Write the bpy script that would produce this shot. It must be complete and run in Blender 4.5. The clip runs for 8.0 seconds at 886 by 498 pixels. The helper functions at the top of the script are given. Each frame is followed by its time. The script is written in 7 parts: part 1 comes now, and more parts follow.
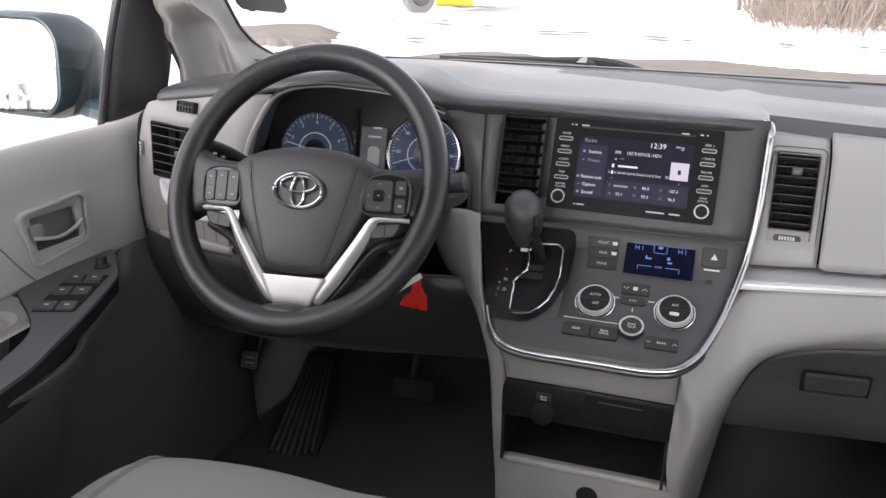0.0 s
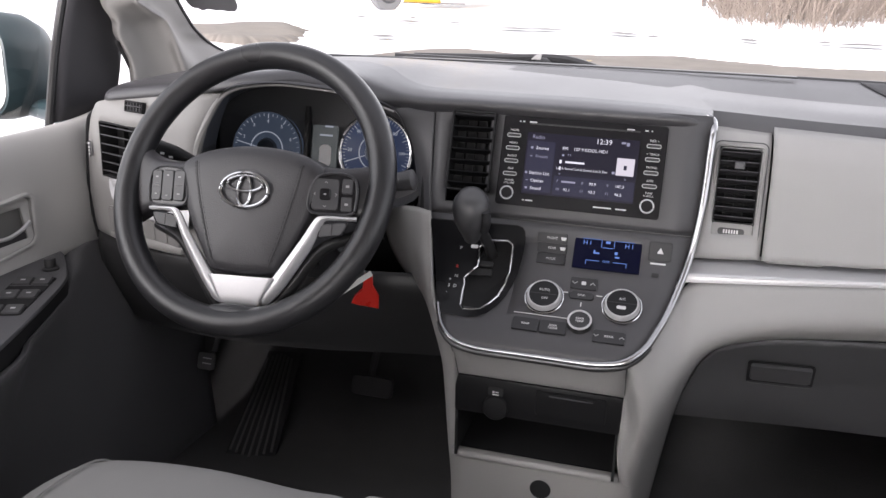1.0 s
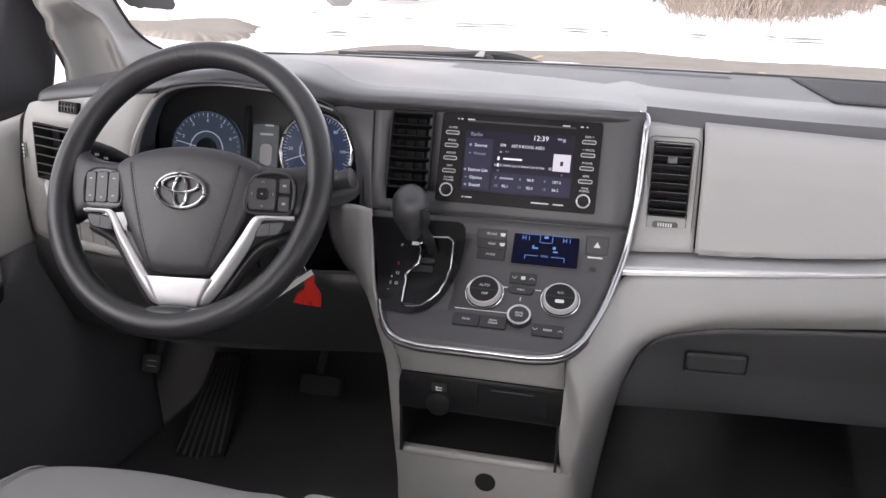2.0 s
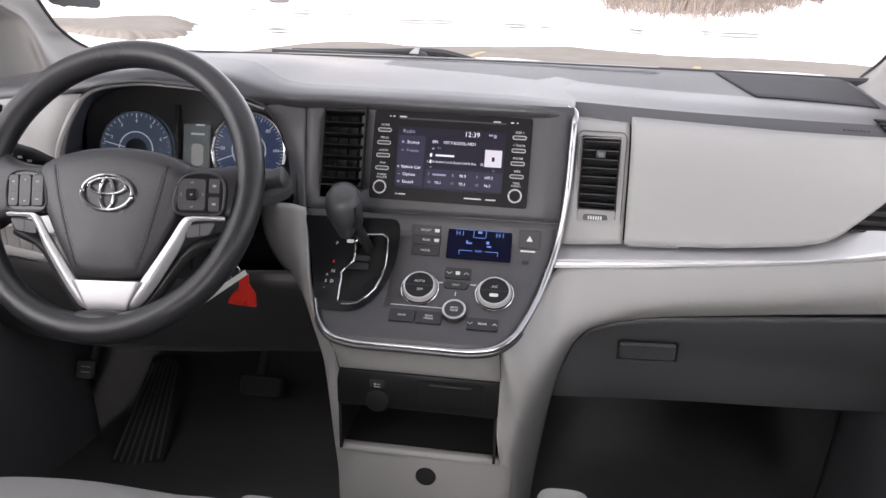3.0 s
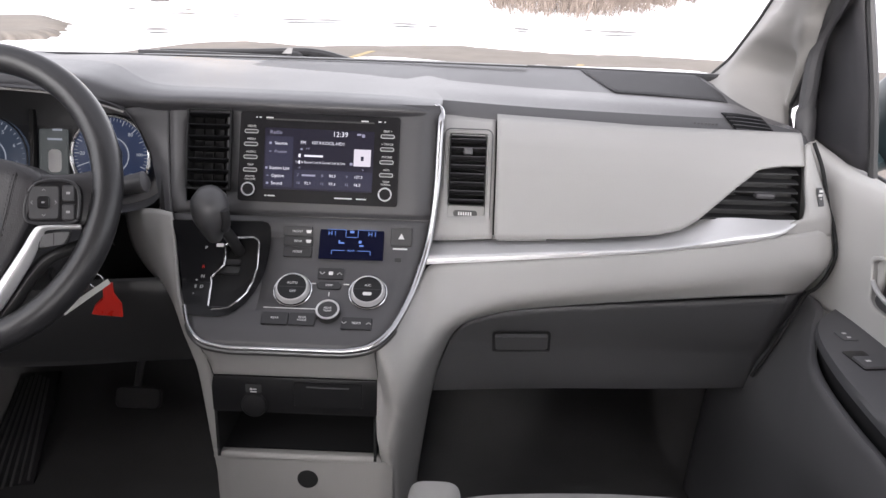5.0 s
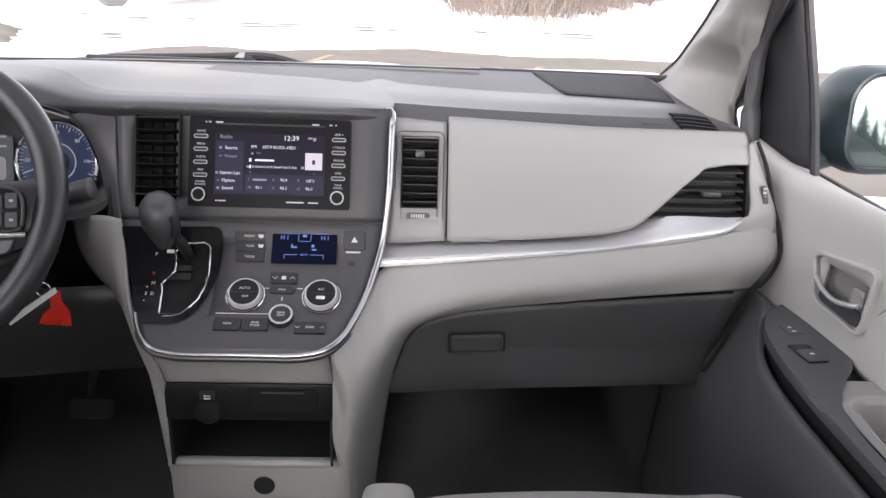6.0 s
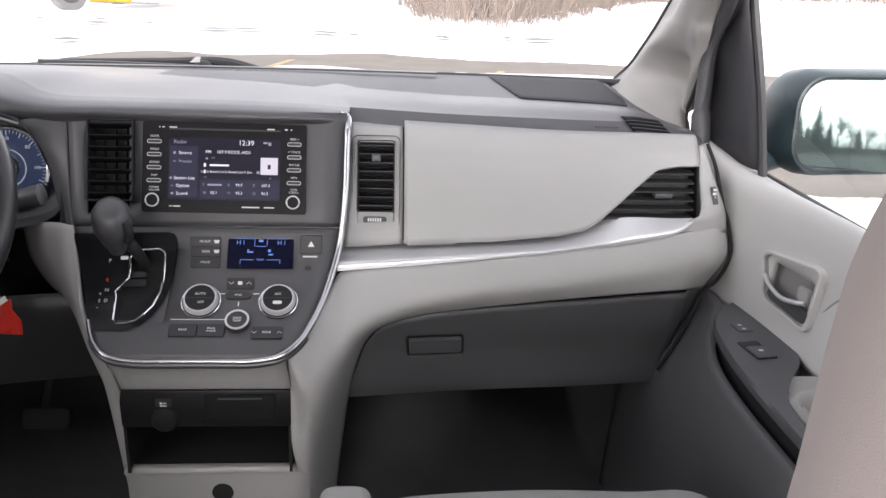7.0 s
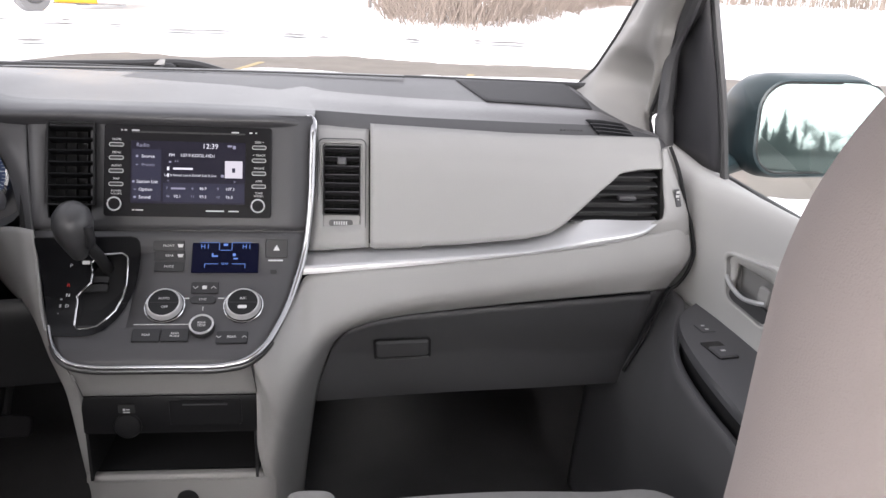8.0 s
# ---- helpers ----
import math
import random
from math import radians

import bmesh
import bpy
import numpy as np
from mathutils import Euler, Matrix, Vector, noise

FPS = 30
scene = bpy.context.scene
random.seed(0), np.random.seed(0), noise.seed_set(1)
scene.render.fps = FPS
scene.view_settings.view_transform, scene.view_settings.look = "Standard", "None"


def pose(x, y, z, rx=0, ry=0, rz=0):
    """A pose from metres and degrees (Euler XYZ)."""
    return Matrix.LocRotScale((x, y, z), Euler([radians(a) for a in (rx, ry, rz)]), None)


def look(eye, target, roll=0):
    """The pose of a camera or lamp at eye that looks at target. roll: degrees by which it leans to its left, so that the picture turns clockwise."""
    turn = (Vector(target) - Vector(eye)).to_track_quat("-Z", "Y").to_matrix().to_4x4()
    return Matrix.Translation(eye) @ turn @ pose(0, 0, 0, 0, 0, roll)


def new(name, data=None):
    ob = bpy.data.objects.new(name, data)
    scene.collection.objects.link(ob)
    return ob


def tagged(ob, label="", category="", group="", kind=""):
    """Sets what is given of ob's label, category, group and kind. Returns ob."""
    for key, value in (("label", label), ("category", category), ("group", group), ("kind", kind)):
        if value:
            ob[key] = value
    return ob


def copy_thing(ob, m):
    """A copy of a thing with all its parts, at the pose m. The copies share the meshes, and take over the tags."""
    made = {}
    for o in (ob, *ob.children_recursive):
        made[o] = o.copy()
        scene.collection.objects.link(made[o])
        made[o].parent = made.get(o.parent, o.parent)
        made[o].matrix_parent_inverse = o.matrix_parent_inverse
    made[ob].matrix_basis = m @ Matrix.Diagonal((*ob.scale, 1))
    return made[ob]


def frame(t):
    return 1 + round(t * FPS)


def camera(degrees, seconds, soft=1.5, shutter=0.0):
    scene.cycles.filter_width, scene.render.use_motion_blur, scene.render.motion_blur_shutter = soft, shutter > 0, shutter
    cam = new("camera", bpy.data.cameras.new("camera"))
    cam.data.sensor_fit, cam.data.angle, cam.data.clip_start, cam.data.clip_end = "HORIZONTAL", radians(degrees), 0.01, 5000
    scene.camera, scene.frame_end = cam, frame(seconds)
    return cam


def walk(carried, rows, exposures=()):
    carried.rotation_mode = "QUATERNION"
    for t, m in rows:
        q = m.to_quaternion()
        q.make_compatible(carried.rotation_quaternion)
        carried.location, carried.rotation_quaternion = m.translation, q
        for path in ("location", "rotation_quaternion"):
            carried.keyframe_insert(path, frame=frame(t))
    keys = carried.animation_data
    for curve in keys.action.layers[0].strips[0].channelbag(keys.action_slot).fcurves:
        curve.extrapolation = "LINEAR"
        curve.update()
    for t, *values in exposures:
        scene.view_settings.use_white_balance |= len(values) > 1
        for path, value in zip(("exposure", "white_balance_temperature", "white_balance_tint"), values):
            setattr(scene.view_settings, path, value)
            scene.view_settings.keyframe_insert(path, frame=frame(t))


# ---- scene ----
# camera and its path: x to the car's right, y ahead, z up; the screen's upper edge is y = 0
cam = camera(57.1, 8.0)
PATH = [
    (0, (0.087, -1.123, 1.322), (-0.491, 0.676, 0.667), 1.2),
    (0.5, (0.102, -1.121, 1.324), (-0.443, 0.688, 0.667), 1.1),
    (1, (0.117, -1.118, 1.324), (-0.395, 0.699, 0.664), 1.1),
    (1.5, (0.132, -1.117, 1.326), (-0.335, 0.711, 0.662), 1.1),
    (3, (0.161, -1.122, 1.331), (-0.124, 0.74, 0.658), 1.2),
    (3.5, (0.173, -1.122, 1.332), (-0.043, 0.748, 0.656), 1.1),
    (4, (0.182, -1.124, 1.333), (0.023, 0.752, 0.658), 1.1),
    (4.5, (0.19, -1.124, 1.333), (0.098, 0.757, 0.66), 1.5),
    (6, (0.212, -1.129, 1.333), (0.264, 0.759, 0.674), 1.6),
    (6.5, (0.219, -1.13, 1.332), (0.32, 0.757, 0.678), 1.8),
    (7, (0.223, -1.136, 1.334), (0.361, 0.752, 0.687), 1.8),
    (7.5, (0.225, -1.136, 1.335), (0.402, 0.75, 0.692), 2.0),
    (8, (0.23, -1.138, 1.335), (0.438, 0.746, 0.697), 2.2),
]
walk(cam, [(t, look(eye, target, roll)) for t, eye, target, roll in PATH], ((0.0, 2.02, 6500, 18), (3.5, 2.20, 6500, 18), (8.0, 2.15, 6500, 17)))

# ---- light ----
world = bpy.data.worlds.new("overcast_sky")
scene.world = world
world.use_nodes = True
wn = world.node_tree
wn.nodes.clear()
w_out = wn.nodes.new("ShaderNodeOutputWorld")
w_bg = wn.nodes.new("ShaderNodeBackground")
w_sky = wn.nodes.new("ShaderNodeTexSky")
w_sky.sky_type = "NISHITA"
w_sky.sun_disc = False
w_sky.sun_elevation = radians(21)
w_sky.sun_rotation = radians(195)
w_sky.dust_density = 2.0
w_sky.air_density = 1.0
w_sky.ozone_density = 1.0
w_hsv = wn.nodes.new("ShaderNodeHueSaturation")
w_hsv.inputs["Saturation"].default_value = 0.12
w_bg.inputs["Strength"].default_value = 0.15
wn.links.new(w_sky.outputs[0], w_hsv.inputs["Color"])
wn.links.new(w_hsv.outputs[0], w_bg.inputs["Color"])
wn.links.new(w_bg.outputs[0], w_out.inputs["Surface"])
sun_data = bpy.data.lights.new("sun", "SUN")
sun_data.energy = 1.0
sun_data.angle = radians(70)
sun_data.color = (1.0, 0.97, 0.93)
sun = new("sun", sun_data)
sun.matrix_world = look((-2.2, -8.0, 4.2), (0, 0, 1))


# ---- mesh helpers ----
def part(name, bm, material, parent=None, label="", smooth=True, thick=0.0, bevel=0.0, flip=False):
    """Link a bmesh (or a mesh) as one object under its thing."""
    if isinstance(bm, bmesh.types.BMesh):
        if flip:
            bmesh.ops.reverse_faces(bm, faces=bm.faces[:])
        me = bpy.data.meshes.new(name)
        bm.to_mesh(me)
        bm.free()
    else:
        me = bm
    if not me.materials:
        me.materials.append(material)
    if smooth and len(me.polygons):
        me.polygons.foreach_set("use_smooth", [True] * len(me.polygons))
        me.set_sharp_from_angle(angle=radians(38))
    ob = new(name, me)
    if thick:
        s = ob.modifiers.new("thickness", "SOLIDIFY")
        s.thickness, s.offset = thick, -1
    if bevel:
        b = ob.modifiers.new("edge", "BEVEL")
        b.width, b.segments, b.limit_method, b.angle_limit = bevel, 2, "ANGLE", radians(40)
    if parent is not None:
        ob.parent = parent
    if label:
        ob["label"] = label
    return ob


def thing(name, label, category, at=(0, 0, 0), group="", kind=""):
    ob = new(name)
    ob.empty_display_size = 0.02
    ob.location = at
    return tagged(ob, label, category, group, kind)


def lerp(a, b, t):
    return a + (b - a) * t


def interp(x, xs, ys):
    return float(np.interp(x, xs, ys))


def smooth_line(pts, n, closed=False):
    """n points on a Catmull-Rom line through pts."""
    p = [Vector(q) for q in pts]
    k = len(p)
    spans = k if closed else k - 1
    out = []
    for i in range(n):
        f = i * spans / (n if closed else n - 1)
        j = min(int(f), spans - 1)
        t = f - j
        if closed:
            a, b, c, d = p[(j - 1) % k], p[j % k], p[(j + 1) % k], p[(j + 2) % k]
        else:
            b, c = p[j], p[j + 1]
            a = p[j - 1] if j > 0 else b * 2 - c
            d = p[j + 2] if j + 2 < k else c * 2 - b
        out.append(0.5 * ((2 * b) + (c - a) * t + (2 * a - 5 * b + 4 * c - d) * t * t + (3 * b - a - 3 * c + d) * t ** 3))
    return out


def grid_mesh(rows, closed_v=False, closed_u=False):
    bm = bmesh.new()
    vs = [[bm.verts.new(p) for p in r] for r in rows]
    nu, nv = len(vs), len(vs[0])
    for i in range(nu if closed_u else nu - 1):
        for j in range(nv if closed_v else nv - 1):
            a, b = vs[i], vs[(i + 1) % nu]
            q = (a[j], b[j], b[(j + 1) % nv], a[(j + 1) % nv])
            if len({tuple(v.co) for v in q}) > 2:
                bm.faces.new(q)
    return bm


def loft_rows(secs, nu, nv):
    fine = [smooth_line(s, nv) for s in secs]
    cols = [smooth_line([f[j] for f in fine], nu) for j in range(nv)]
    return [[cols[j][i] for j in range(nv)] for i in range(nu)]


def loft(secs, nu=40, nv=20):
    return grid_mesh(loft_rows(secs, nu, nv))


def tube(pts, radius, n=10, segs=0, closed=False, caps=True, flat=1.0, up=(0.13, 0.31, 0.94)):
    """A tube round a line; radius may be a function of the way along, 0 to 1."""
    line = smooth_line(pts, segs, closed) if segs else [Vector(p) for p in pts]
    m = len(line)
    up = Vector(up).normalized()
    rows = []
    for i, p in enumerate(line):
        a = line[(i - 1) % m] if closed or i > 0 else p
        b = line[(i + 1) % m] if closed or i < m - 1 else p
        d = (b - a).normalized()
        s = d.cross(up).normalized() if abs(d.dot(up)) < 0.98 else d.cross(Vector((1, 0, 0))).normalized()
        t = s.cross(d)
        r = radius(i / max(m - 1, 1)) if callable(radius) else radius
        rows.append([p + r * (math.cos(2 * math.pi * k / n) * s + flat * math.sin(2 * math.pi * k / n) * t) for k in range(n)])
    bm = grid_mesh(rows, closed_v=True, closed_u=closed)
    if caps and not closed:
        bm.verts.ensure_lookup_table()
        bm.faces.new([bm.verts[k] for k in range(n)][::-1])
        bm.faces.new([bm.verts[(m - 1) * n + k] for k in range(n)])
    bmesh.ops.recalc_face_normals(bm, faces=bm.faces[:])
    return bm


def rounded(w, h, r, n=5):
    """Outline of a rounded rectangle round the origin."""
    out = []
    for cx, cy, a0 in ((w / 2 - r, h / 2 - r, 0), (-w / 2 + r, h / 2 - r, 90), (-w / 2 + r, -h / 2 + r, 180), (w / 2 - r, -h / 2 + r, 270)):
        for i in range(n + 1):
            a = radians(a0 + 90 * i / n)
            out.append((cx + r * math.cos(a), cy + r * math.sin(a)))
    return out


def slab(outline, depth, m=None, edge=0.0, base=0.0):
    """A flat outline drawn up along +z by depth, with a chamfered upper edge, placed by m."""
    bm = bmesh.new()
    pts = [Vector((a, b)) for a, b in outline]
    c = sum(pts, Vector((0, 0))) / len(pts)
    levels = [(base, 0.0), (base + depth - edge, 0.0)] + ([(base + depth, edge)] if edge else [])
    rings = []
    for z, inset in levels:
        ring = []
        for p in pts:
            d = p - c
            q = c + d * max(0.05, 1 - inset / max(d.length, 1e-5))
            ring.append(bm.verts.new((q.x, q.y, z)))
        rings.append(ring)
    n = len(pts)
    for a, b in zip(rings, rings[1:]):
        for i in range(n):
            bm.faces.new((a[i], a[(i + 1) % n], b[(i + 1) % n], b[i]))
    bm.faces.new(rings[-1])
    bm.faces.new(rings[0][::-1])
    bmesh.ops.recalc_face_normals(bm, faces=bm.faces[:])
    if m is not None:
        bm.transform(m)
    return bm


def box(w, d, h, m=None, edge=0.0):
    bm = bmesh.new()
    bmesh.ops.create_cube(bm, size=1.0)
    bm.transform(Matrix.Diagonal((w, d, h, 1)))
    if edge:
        bmesh.ops.bevel(bm, geom=bm.edges[:], offset=edge, segments=2, affect="EDGES", profile=0.5)
    if m is not None:
        bm.transform(m)
    return bm


def lathe(profile, n=32, m=None):
    """Turn a profile of (radius, height) round z."""
    rows = [[(r * math.cos(2 * math.pi * k / n), r * math.sin(2 * math.pi * k / n), z) for k in range(n)] for r, z in profile]
    bm = grid_mesh(rows, closed_v=True)
    bm.verts.ensure_lookup_table()
    if profile[-1][0] > 1e-4:
        bm.faces.new([bm.verts[(len(rows) - 1) * n + k] for k in range(n)])
    bmesh.ops.remove_doubles(bm, verts=bm.verts[:], dist=1e-6)
    bmesh.ops.recalc_face_normals(bm, faces=bm.faces[:])
    if m is not None:
        bm.transform(m)
    return bm


def plane_at(origin, across, up):
    """A pose whose x goes across, y up along a face and z out of it."""
    x = Vector(across).normalized()
    z = x.cross(Vector(up)).normalized()
    y = z.cross(x)
    m = Matrix((x, y, z)).transposed().to_4x4()
    m.translation = origin
    return m


def shift(u, v, w=0.0, turn=0.0):
    return Matrix.Translation((u, v, w)) @ Matrix.Rotation(radians(turn), 4, "Z")


def letters(name, words, size, m, material, parent, width=0.0, depth=0.0004, label=""):
    """Words in the built-in font, centred on m."""
    cu = bpy.data.curves.new(name, "FONT")
    cu.body, cu.size, cu.align_x, cu.align_y, cu.extrude = words, size, "CENTER", "CENTER", depth
    cu.resolution_u = 2
    tmp = bpy.data.objects.new(name, cu)
    scene.collection.objects.link(tmp)
    me = bpy.data.meshes.new_from_object(tmp.evaluated_get(bpy.context.evaluated_depsgraph_get()))
    bpy.data.objects.remove(tmp)
    bpy.data.curves.remove(cu)
    if width and len(me.vertices):
        xs = [v.co.x for v in me.vertices]
        k = width / max(max(xs) - min(xs), 1e-5)
        me.transform(Matrix.Diagonal((k, 1, 1, 1)))
    me.transform(m)
    return part(name, me, material, parent, label, smooth=False)


# ---- materials ----
def shader(name, color, rough=0.5, metal=0.0, grain=0.0, scale=400.0, var=0.06, var_scale=6.0, spec=0.5, coat=0.0, detail=4.0, rough_var=0.08):
    """A Principled surface with a fine relief, and a large and a small change of tone."""
    m = bpy.data.materials.new(name)
    m.use_nodes = True
    nt = m.node_tree
    b = nt.nodes["Principled BSDF"]
    b.inputs["Metallic"].default_value = metal
    b.inputs["Specular IOR Level"].default_value = spec
    b.inputs["Coat Weight"].default_value = coat
    b.inputs["Coat Roughness"].default_value = 0.35
    tc = nt.nodes.new("ShaderNodeTexCoord")
    n1 = nt.nodes.new("ShaderNodeTexNoise")
    n1.inputs["Scale"].default_value, n1.inputs["Detail"].default_value = var_scale, 5.0
    n2 = nt.nodes.new("ShaderNodeTexNoise")
    n2.inputs["Scale"].default_value, n2.inputs["Detail"].default_value = scale, detail
    for n in (n1, n2):
        nt.links.new(tc.outputs["Object"], n.inputs["Vector"])
    mix = nt.nodes.new("ShaderNodeMix")
    mix.data_type, mix.blend_type = "RGBA", "MIX"
    lo = [c * (1 - 2 * var) for c in color]
    hi = [min(1, c * (1 + 2 * var)) for c in color]
    mix.inputs["A"].default_value, mix.inputs["B"].default_value = (*lo, 1), (*hi, 1)
    add = nt.nodes.new("ShaderNodeMath")
    add.operation = "MULTIPLY_ADD"
    add.inputs[1].default_value, add.inputs[2].default_value = 0.35, 0.0
    nt.links.new(n2.outputs["Fac"], add.inputs[0])
    add2 = nt.nodes.new("ShaderNodeMath")
    add2.operation = "MULTIPLY_ADD"
    add2.inputs[1].default_value = 0.65
    nt.links.new(n1.outputs["Fac"], add2.inputs[0])
    nt.links.new(add.outputs[0], add2.inputs[2])
    nt.links.new(add2.outputs[0], mix.inputs["Factor"])
    nt.links.new(mix.outputs["Result"], b.inputs["Base Color"])
    mr = nt.nodes.new("ShaderNodeMapRange")
    mr.inputs["To Min"].default_value, mr.inputs["To Max"].default_value = max(0.02, rough - rough_var), min(1, rough + rough_var)
    nt.links.new(n1.outputs["Fac"], mr.inputs["Value"])
    nt.links.new(mr.outputs["Result"], b.inputs["Roughness"])
    if grain:
        bp = nt.nodes.new("ShaderNodeBump")
        bp.inputs["Strength"].default_value = grain
        bp.inputs["Distance"].default_value = 0.0006
        nt.links.new(n2.outputs["Fac"], bp.inputs["Height"])
        nt.links.new(bp.outputs["Normal"], b.inputs["Normal"])
    return m


def glow(name, color, strength, back=(0.01, 0.01, 0.012)):
    m = bpy.data.materials.new(name)
    m.use_nodes = True
    b = m.node_tree.nodes["Principled BSDF"]
    b.inputs["Base Color"].default_value = (*back, 1)
    b.inputs["Roughness"].default_value = 0.25
    b.inputs["Specular IOR Level"].default_value = 0.2
    b.inputs["Emission Color"].default_value = (*color, 1)
    b.inputs["Emission Strength"].default_value = strength
    return m


def clear(name, tint=(1, 1, 1), rough=0.0):
    m = bpy.data.materials.new(name)
    m.use_nodes = True
    nt = m.node_tree
    nt.nodes.clear()
    out = nt.nodes.new("ShaderNodeOutputMaterial")
    tr = nt.nodes.new("ShaderNodeBsdfTransparent")
    tr.inputs["Color"].default_value = (*tint, 1)
    gl = nt.nodes.new("ShaderNodeBsdfGlossy")
    gl.inputs["Roughness"].default_value = rough
    fr = nt.nodes.new("ShaderNodeFresnel")
    fr.inputs["IOR"].default_value = 1.25
    mx = nt.nodes.new("ShaderNodeMixShader")
    nt.links.new(fr.outputs[0], mx.inputs[0])
    nt.links.new(tr.outputs[0], mx.inputs[1])
    nt.links.new(gl.outputs[0], mx.inputs[2])
    nt.links.new(mx.outputs[0], out.inputs["Surface"])
    return m


LIGHT = shader("light_grey_vinyl", (0.315, 0.311, 0.304), 0.52, grain=0.35, scale=900, var=0.03)
LIGHT_HARD = shader("light_grey_hard_plastic", (0.318, 0.312, 0.303), 0.45, grain=0.25, scale=1100, var=0.03)
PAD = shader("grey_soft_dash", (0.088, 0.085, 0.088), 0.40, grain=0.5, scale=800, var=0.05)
# Darker copy of PAD: shade of the sloping rear and front band painted in.
PAD_SHADED = shader("grey_soft_dash_shaded", (0.068, 0.068, 0.072), 0.55, grain=0.6, scale=700, var=0.05)
GRILLE = shader("grey_speaker_cloth", (0.040, 0.040, 0.043), 0.75, grain=1.0, scale=1500, var=0.06, spec=0.25)
# Same soft dash as PAD; shade on the roll is put into this colour.
BROW_SHADED = shader("soft_dash_brow_shaded", (0.046, 0.045, 0.049), 0.36, grain=0.5, scale=800, var=0.05, spec=0.65)
FASCIA = shader("graphite_plastic", (0.060, 0.059, 0.063), 0.46, grain=0.15, scale=1200, var=0.04, spec=0.45)
DARK = shader("charcoal_plastic", (0.062, 0.062, 0.066), 0.5, grain=0.4, scale=900, var=0.06)
DOOR_DARK = shader("charcoal_door_plastic", (0.060, 0.060, 0.064), 0.5, grain=0.45, scale=900, var=0.06)
BLACK = shader("black_plastic", (0.022, 0.022, 0.023), 0.42, grain=0.2, scale=900)
GLOSS = shader("gloss_black", (0.013, 0.0125, 0.014), 0.18, spec=0.4, var=0.02, rough_var=0.04)
RUBBER = shader("black_rubber", (0.12, 0.12, 0.122), 0.6, grain=0.3)
LEATHER = shader("black_leather", (0.026, 0.025, 0.028), 0.40, grain=0.55, scale=700, var=0.08, coat=0.12)
ARMTOP = shader("grey_armrest_plastic", (0.075, 0.075, 0.080), 0.45, grain=0.3, scale=900)
SWITCH = shader("dark_grey_switch", (0.034, 0.034, 0.037), 0.38, grain=0.15, scale=1000)
KNOBGREY = shader("grey_rubbery_plastic", (0.055, 0.055, 0.058), 0.36, grain=0.3, scale=900)
CHROME = shader("chrome", (0.78, 0.78, 0.79), 0.14, metal=1.0, var=0.02, rough_var=0.04)
EDGING = shader("satin_chrome", (0.44, 0.44, 0.45), 0.26, metal=1.0, var=0.02, rough_var=0.03)
SILVER = shader("satin_silver_trim", (0.60, 0.60, 0.61), 0.33, metal=0.48, var=0.02, rough_var=0.02)
FABRIC = shader("light_grey_seat_cloth", (0.31, 0.306, 0.298), 0.9, grain=1.0, scale=1400, var=0.05, spec=0.1)
FABRIC_BACK = shader("warm_grey_seat_cloth", (0.43, 0.375, 0.36), 0.95, grain=0.35, scale=1800, var=0.03, spec=0.05)
CARPET = shader("black_carpet", (0.092, 0.092, 0.094), 0.95, grain=1.0, scale=500, var=0.2, spec=0.1)
HEADLINER = shader("pale_headliner", (0.56, 0.54, 0.51), 0.9, grain=0.5)
TEAL = shader("dark_teal_car_paint", (0.021, 0.039, 0.045), 0.45, var=0.35, var_scale=22, coat=0.15, rough_var=0.2)
INK = shader("pale_print", (0.60, 0.60, 0.60), 0.6)
RIM = shader("smooth_black_leather", (0.020, 0.020, 0.022), 0.31, grain=0.5, scale=700, var=0.1, coat=0.1)
STITCH = shader("grey_thread", (0.016, 0.016, 0.018), 0.8)
RED = shader("red_plastic", (0.50, 0.018, 0.010), 0.3, var=0.1, var_scale=60)
WHITE = shader("white_card", (0.75, 0.74, 0.70), 0.6)
GLASS = clear("window_glass", (0.97, 0.98, 0.975))
DOORGLASS = clear("side_window_glass", (0.93, 0.96, 0.95))
PRIVACY = clear("privacy_glass", (0.80, 0.82, 0.81))
# Both mirror bases dim the reflected sky; lower metal here paints in haze.
MIRROR_TINT = shader("tinted_hazed_mirror_glass", (0.085, 0.118, 0.114), 0.012, metal=0.62, var=0.05, var_scale=9, rough_var=0.006)
MIRROR = shader("mirror_glass", (0.13, 0.138, 0.142), 0.015, metal=0.92, var=0.0, rough_var=0.0)
HOLLOW = shader("matt_black_lining", (0.018, 0.018, 0.019), 0.75, spec=0.2)
SAIL = shader("black_grained_trim", (0.034, 0.033, 0.037), 0.55, grain=0.4, scale=900)
CHEVRON = shader("grey_print", (0.33, 0.33, 0.33), 0.6)
WHEEL_BTN = shader("grey_wheel_button", (0.040, 0.040, 0.043), 0.42, grain=0.1)
BTN = shader("graphite_button", (0.020, 0.020, 0.022), 0.45, grain=0.1)
RECESS = shader("mid_grey_moulding", (0.26, 0.256, 0.25), 0.45, grain=0.2, scale=900)
# Dark copy of the edging: its lower side's dark reflection put into colour.
EDGE_DARK = shader("satin_edging_dark_side", (0.10, 0.10, 0.103), 0.38, metal=0.7, var=0.03, rough_var=0.04)
PANEL = shader("satin_black_panel", (0.010, 0.010, 0.011), 0.38, spec=0.25, var=0.03)
# Darker copy of the light grey plastic, with the pillars' shade put in.
PILLAR_SHADED = shader("pillar_plastic_shaded", (0.262, 0.256, 0.246), 0.55, grain=0.3, scale=900, var=0.03)

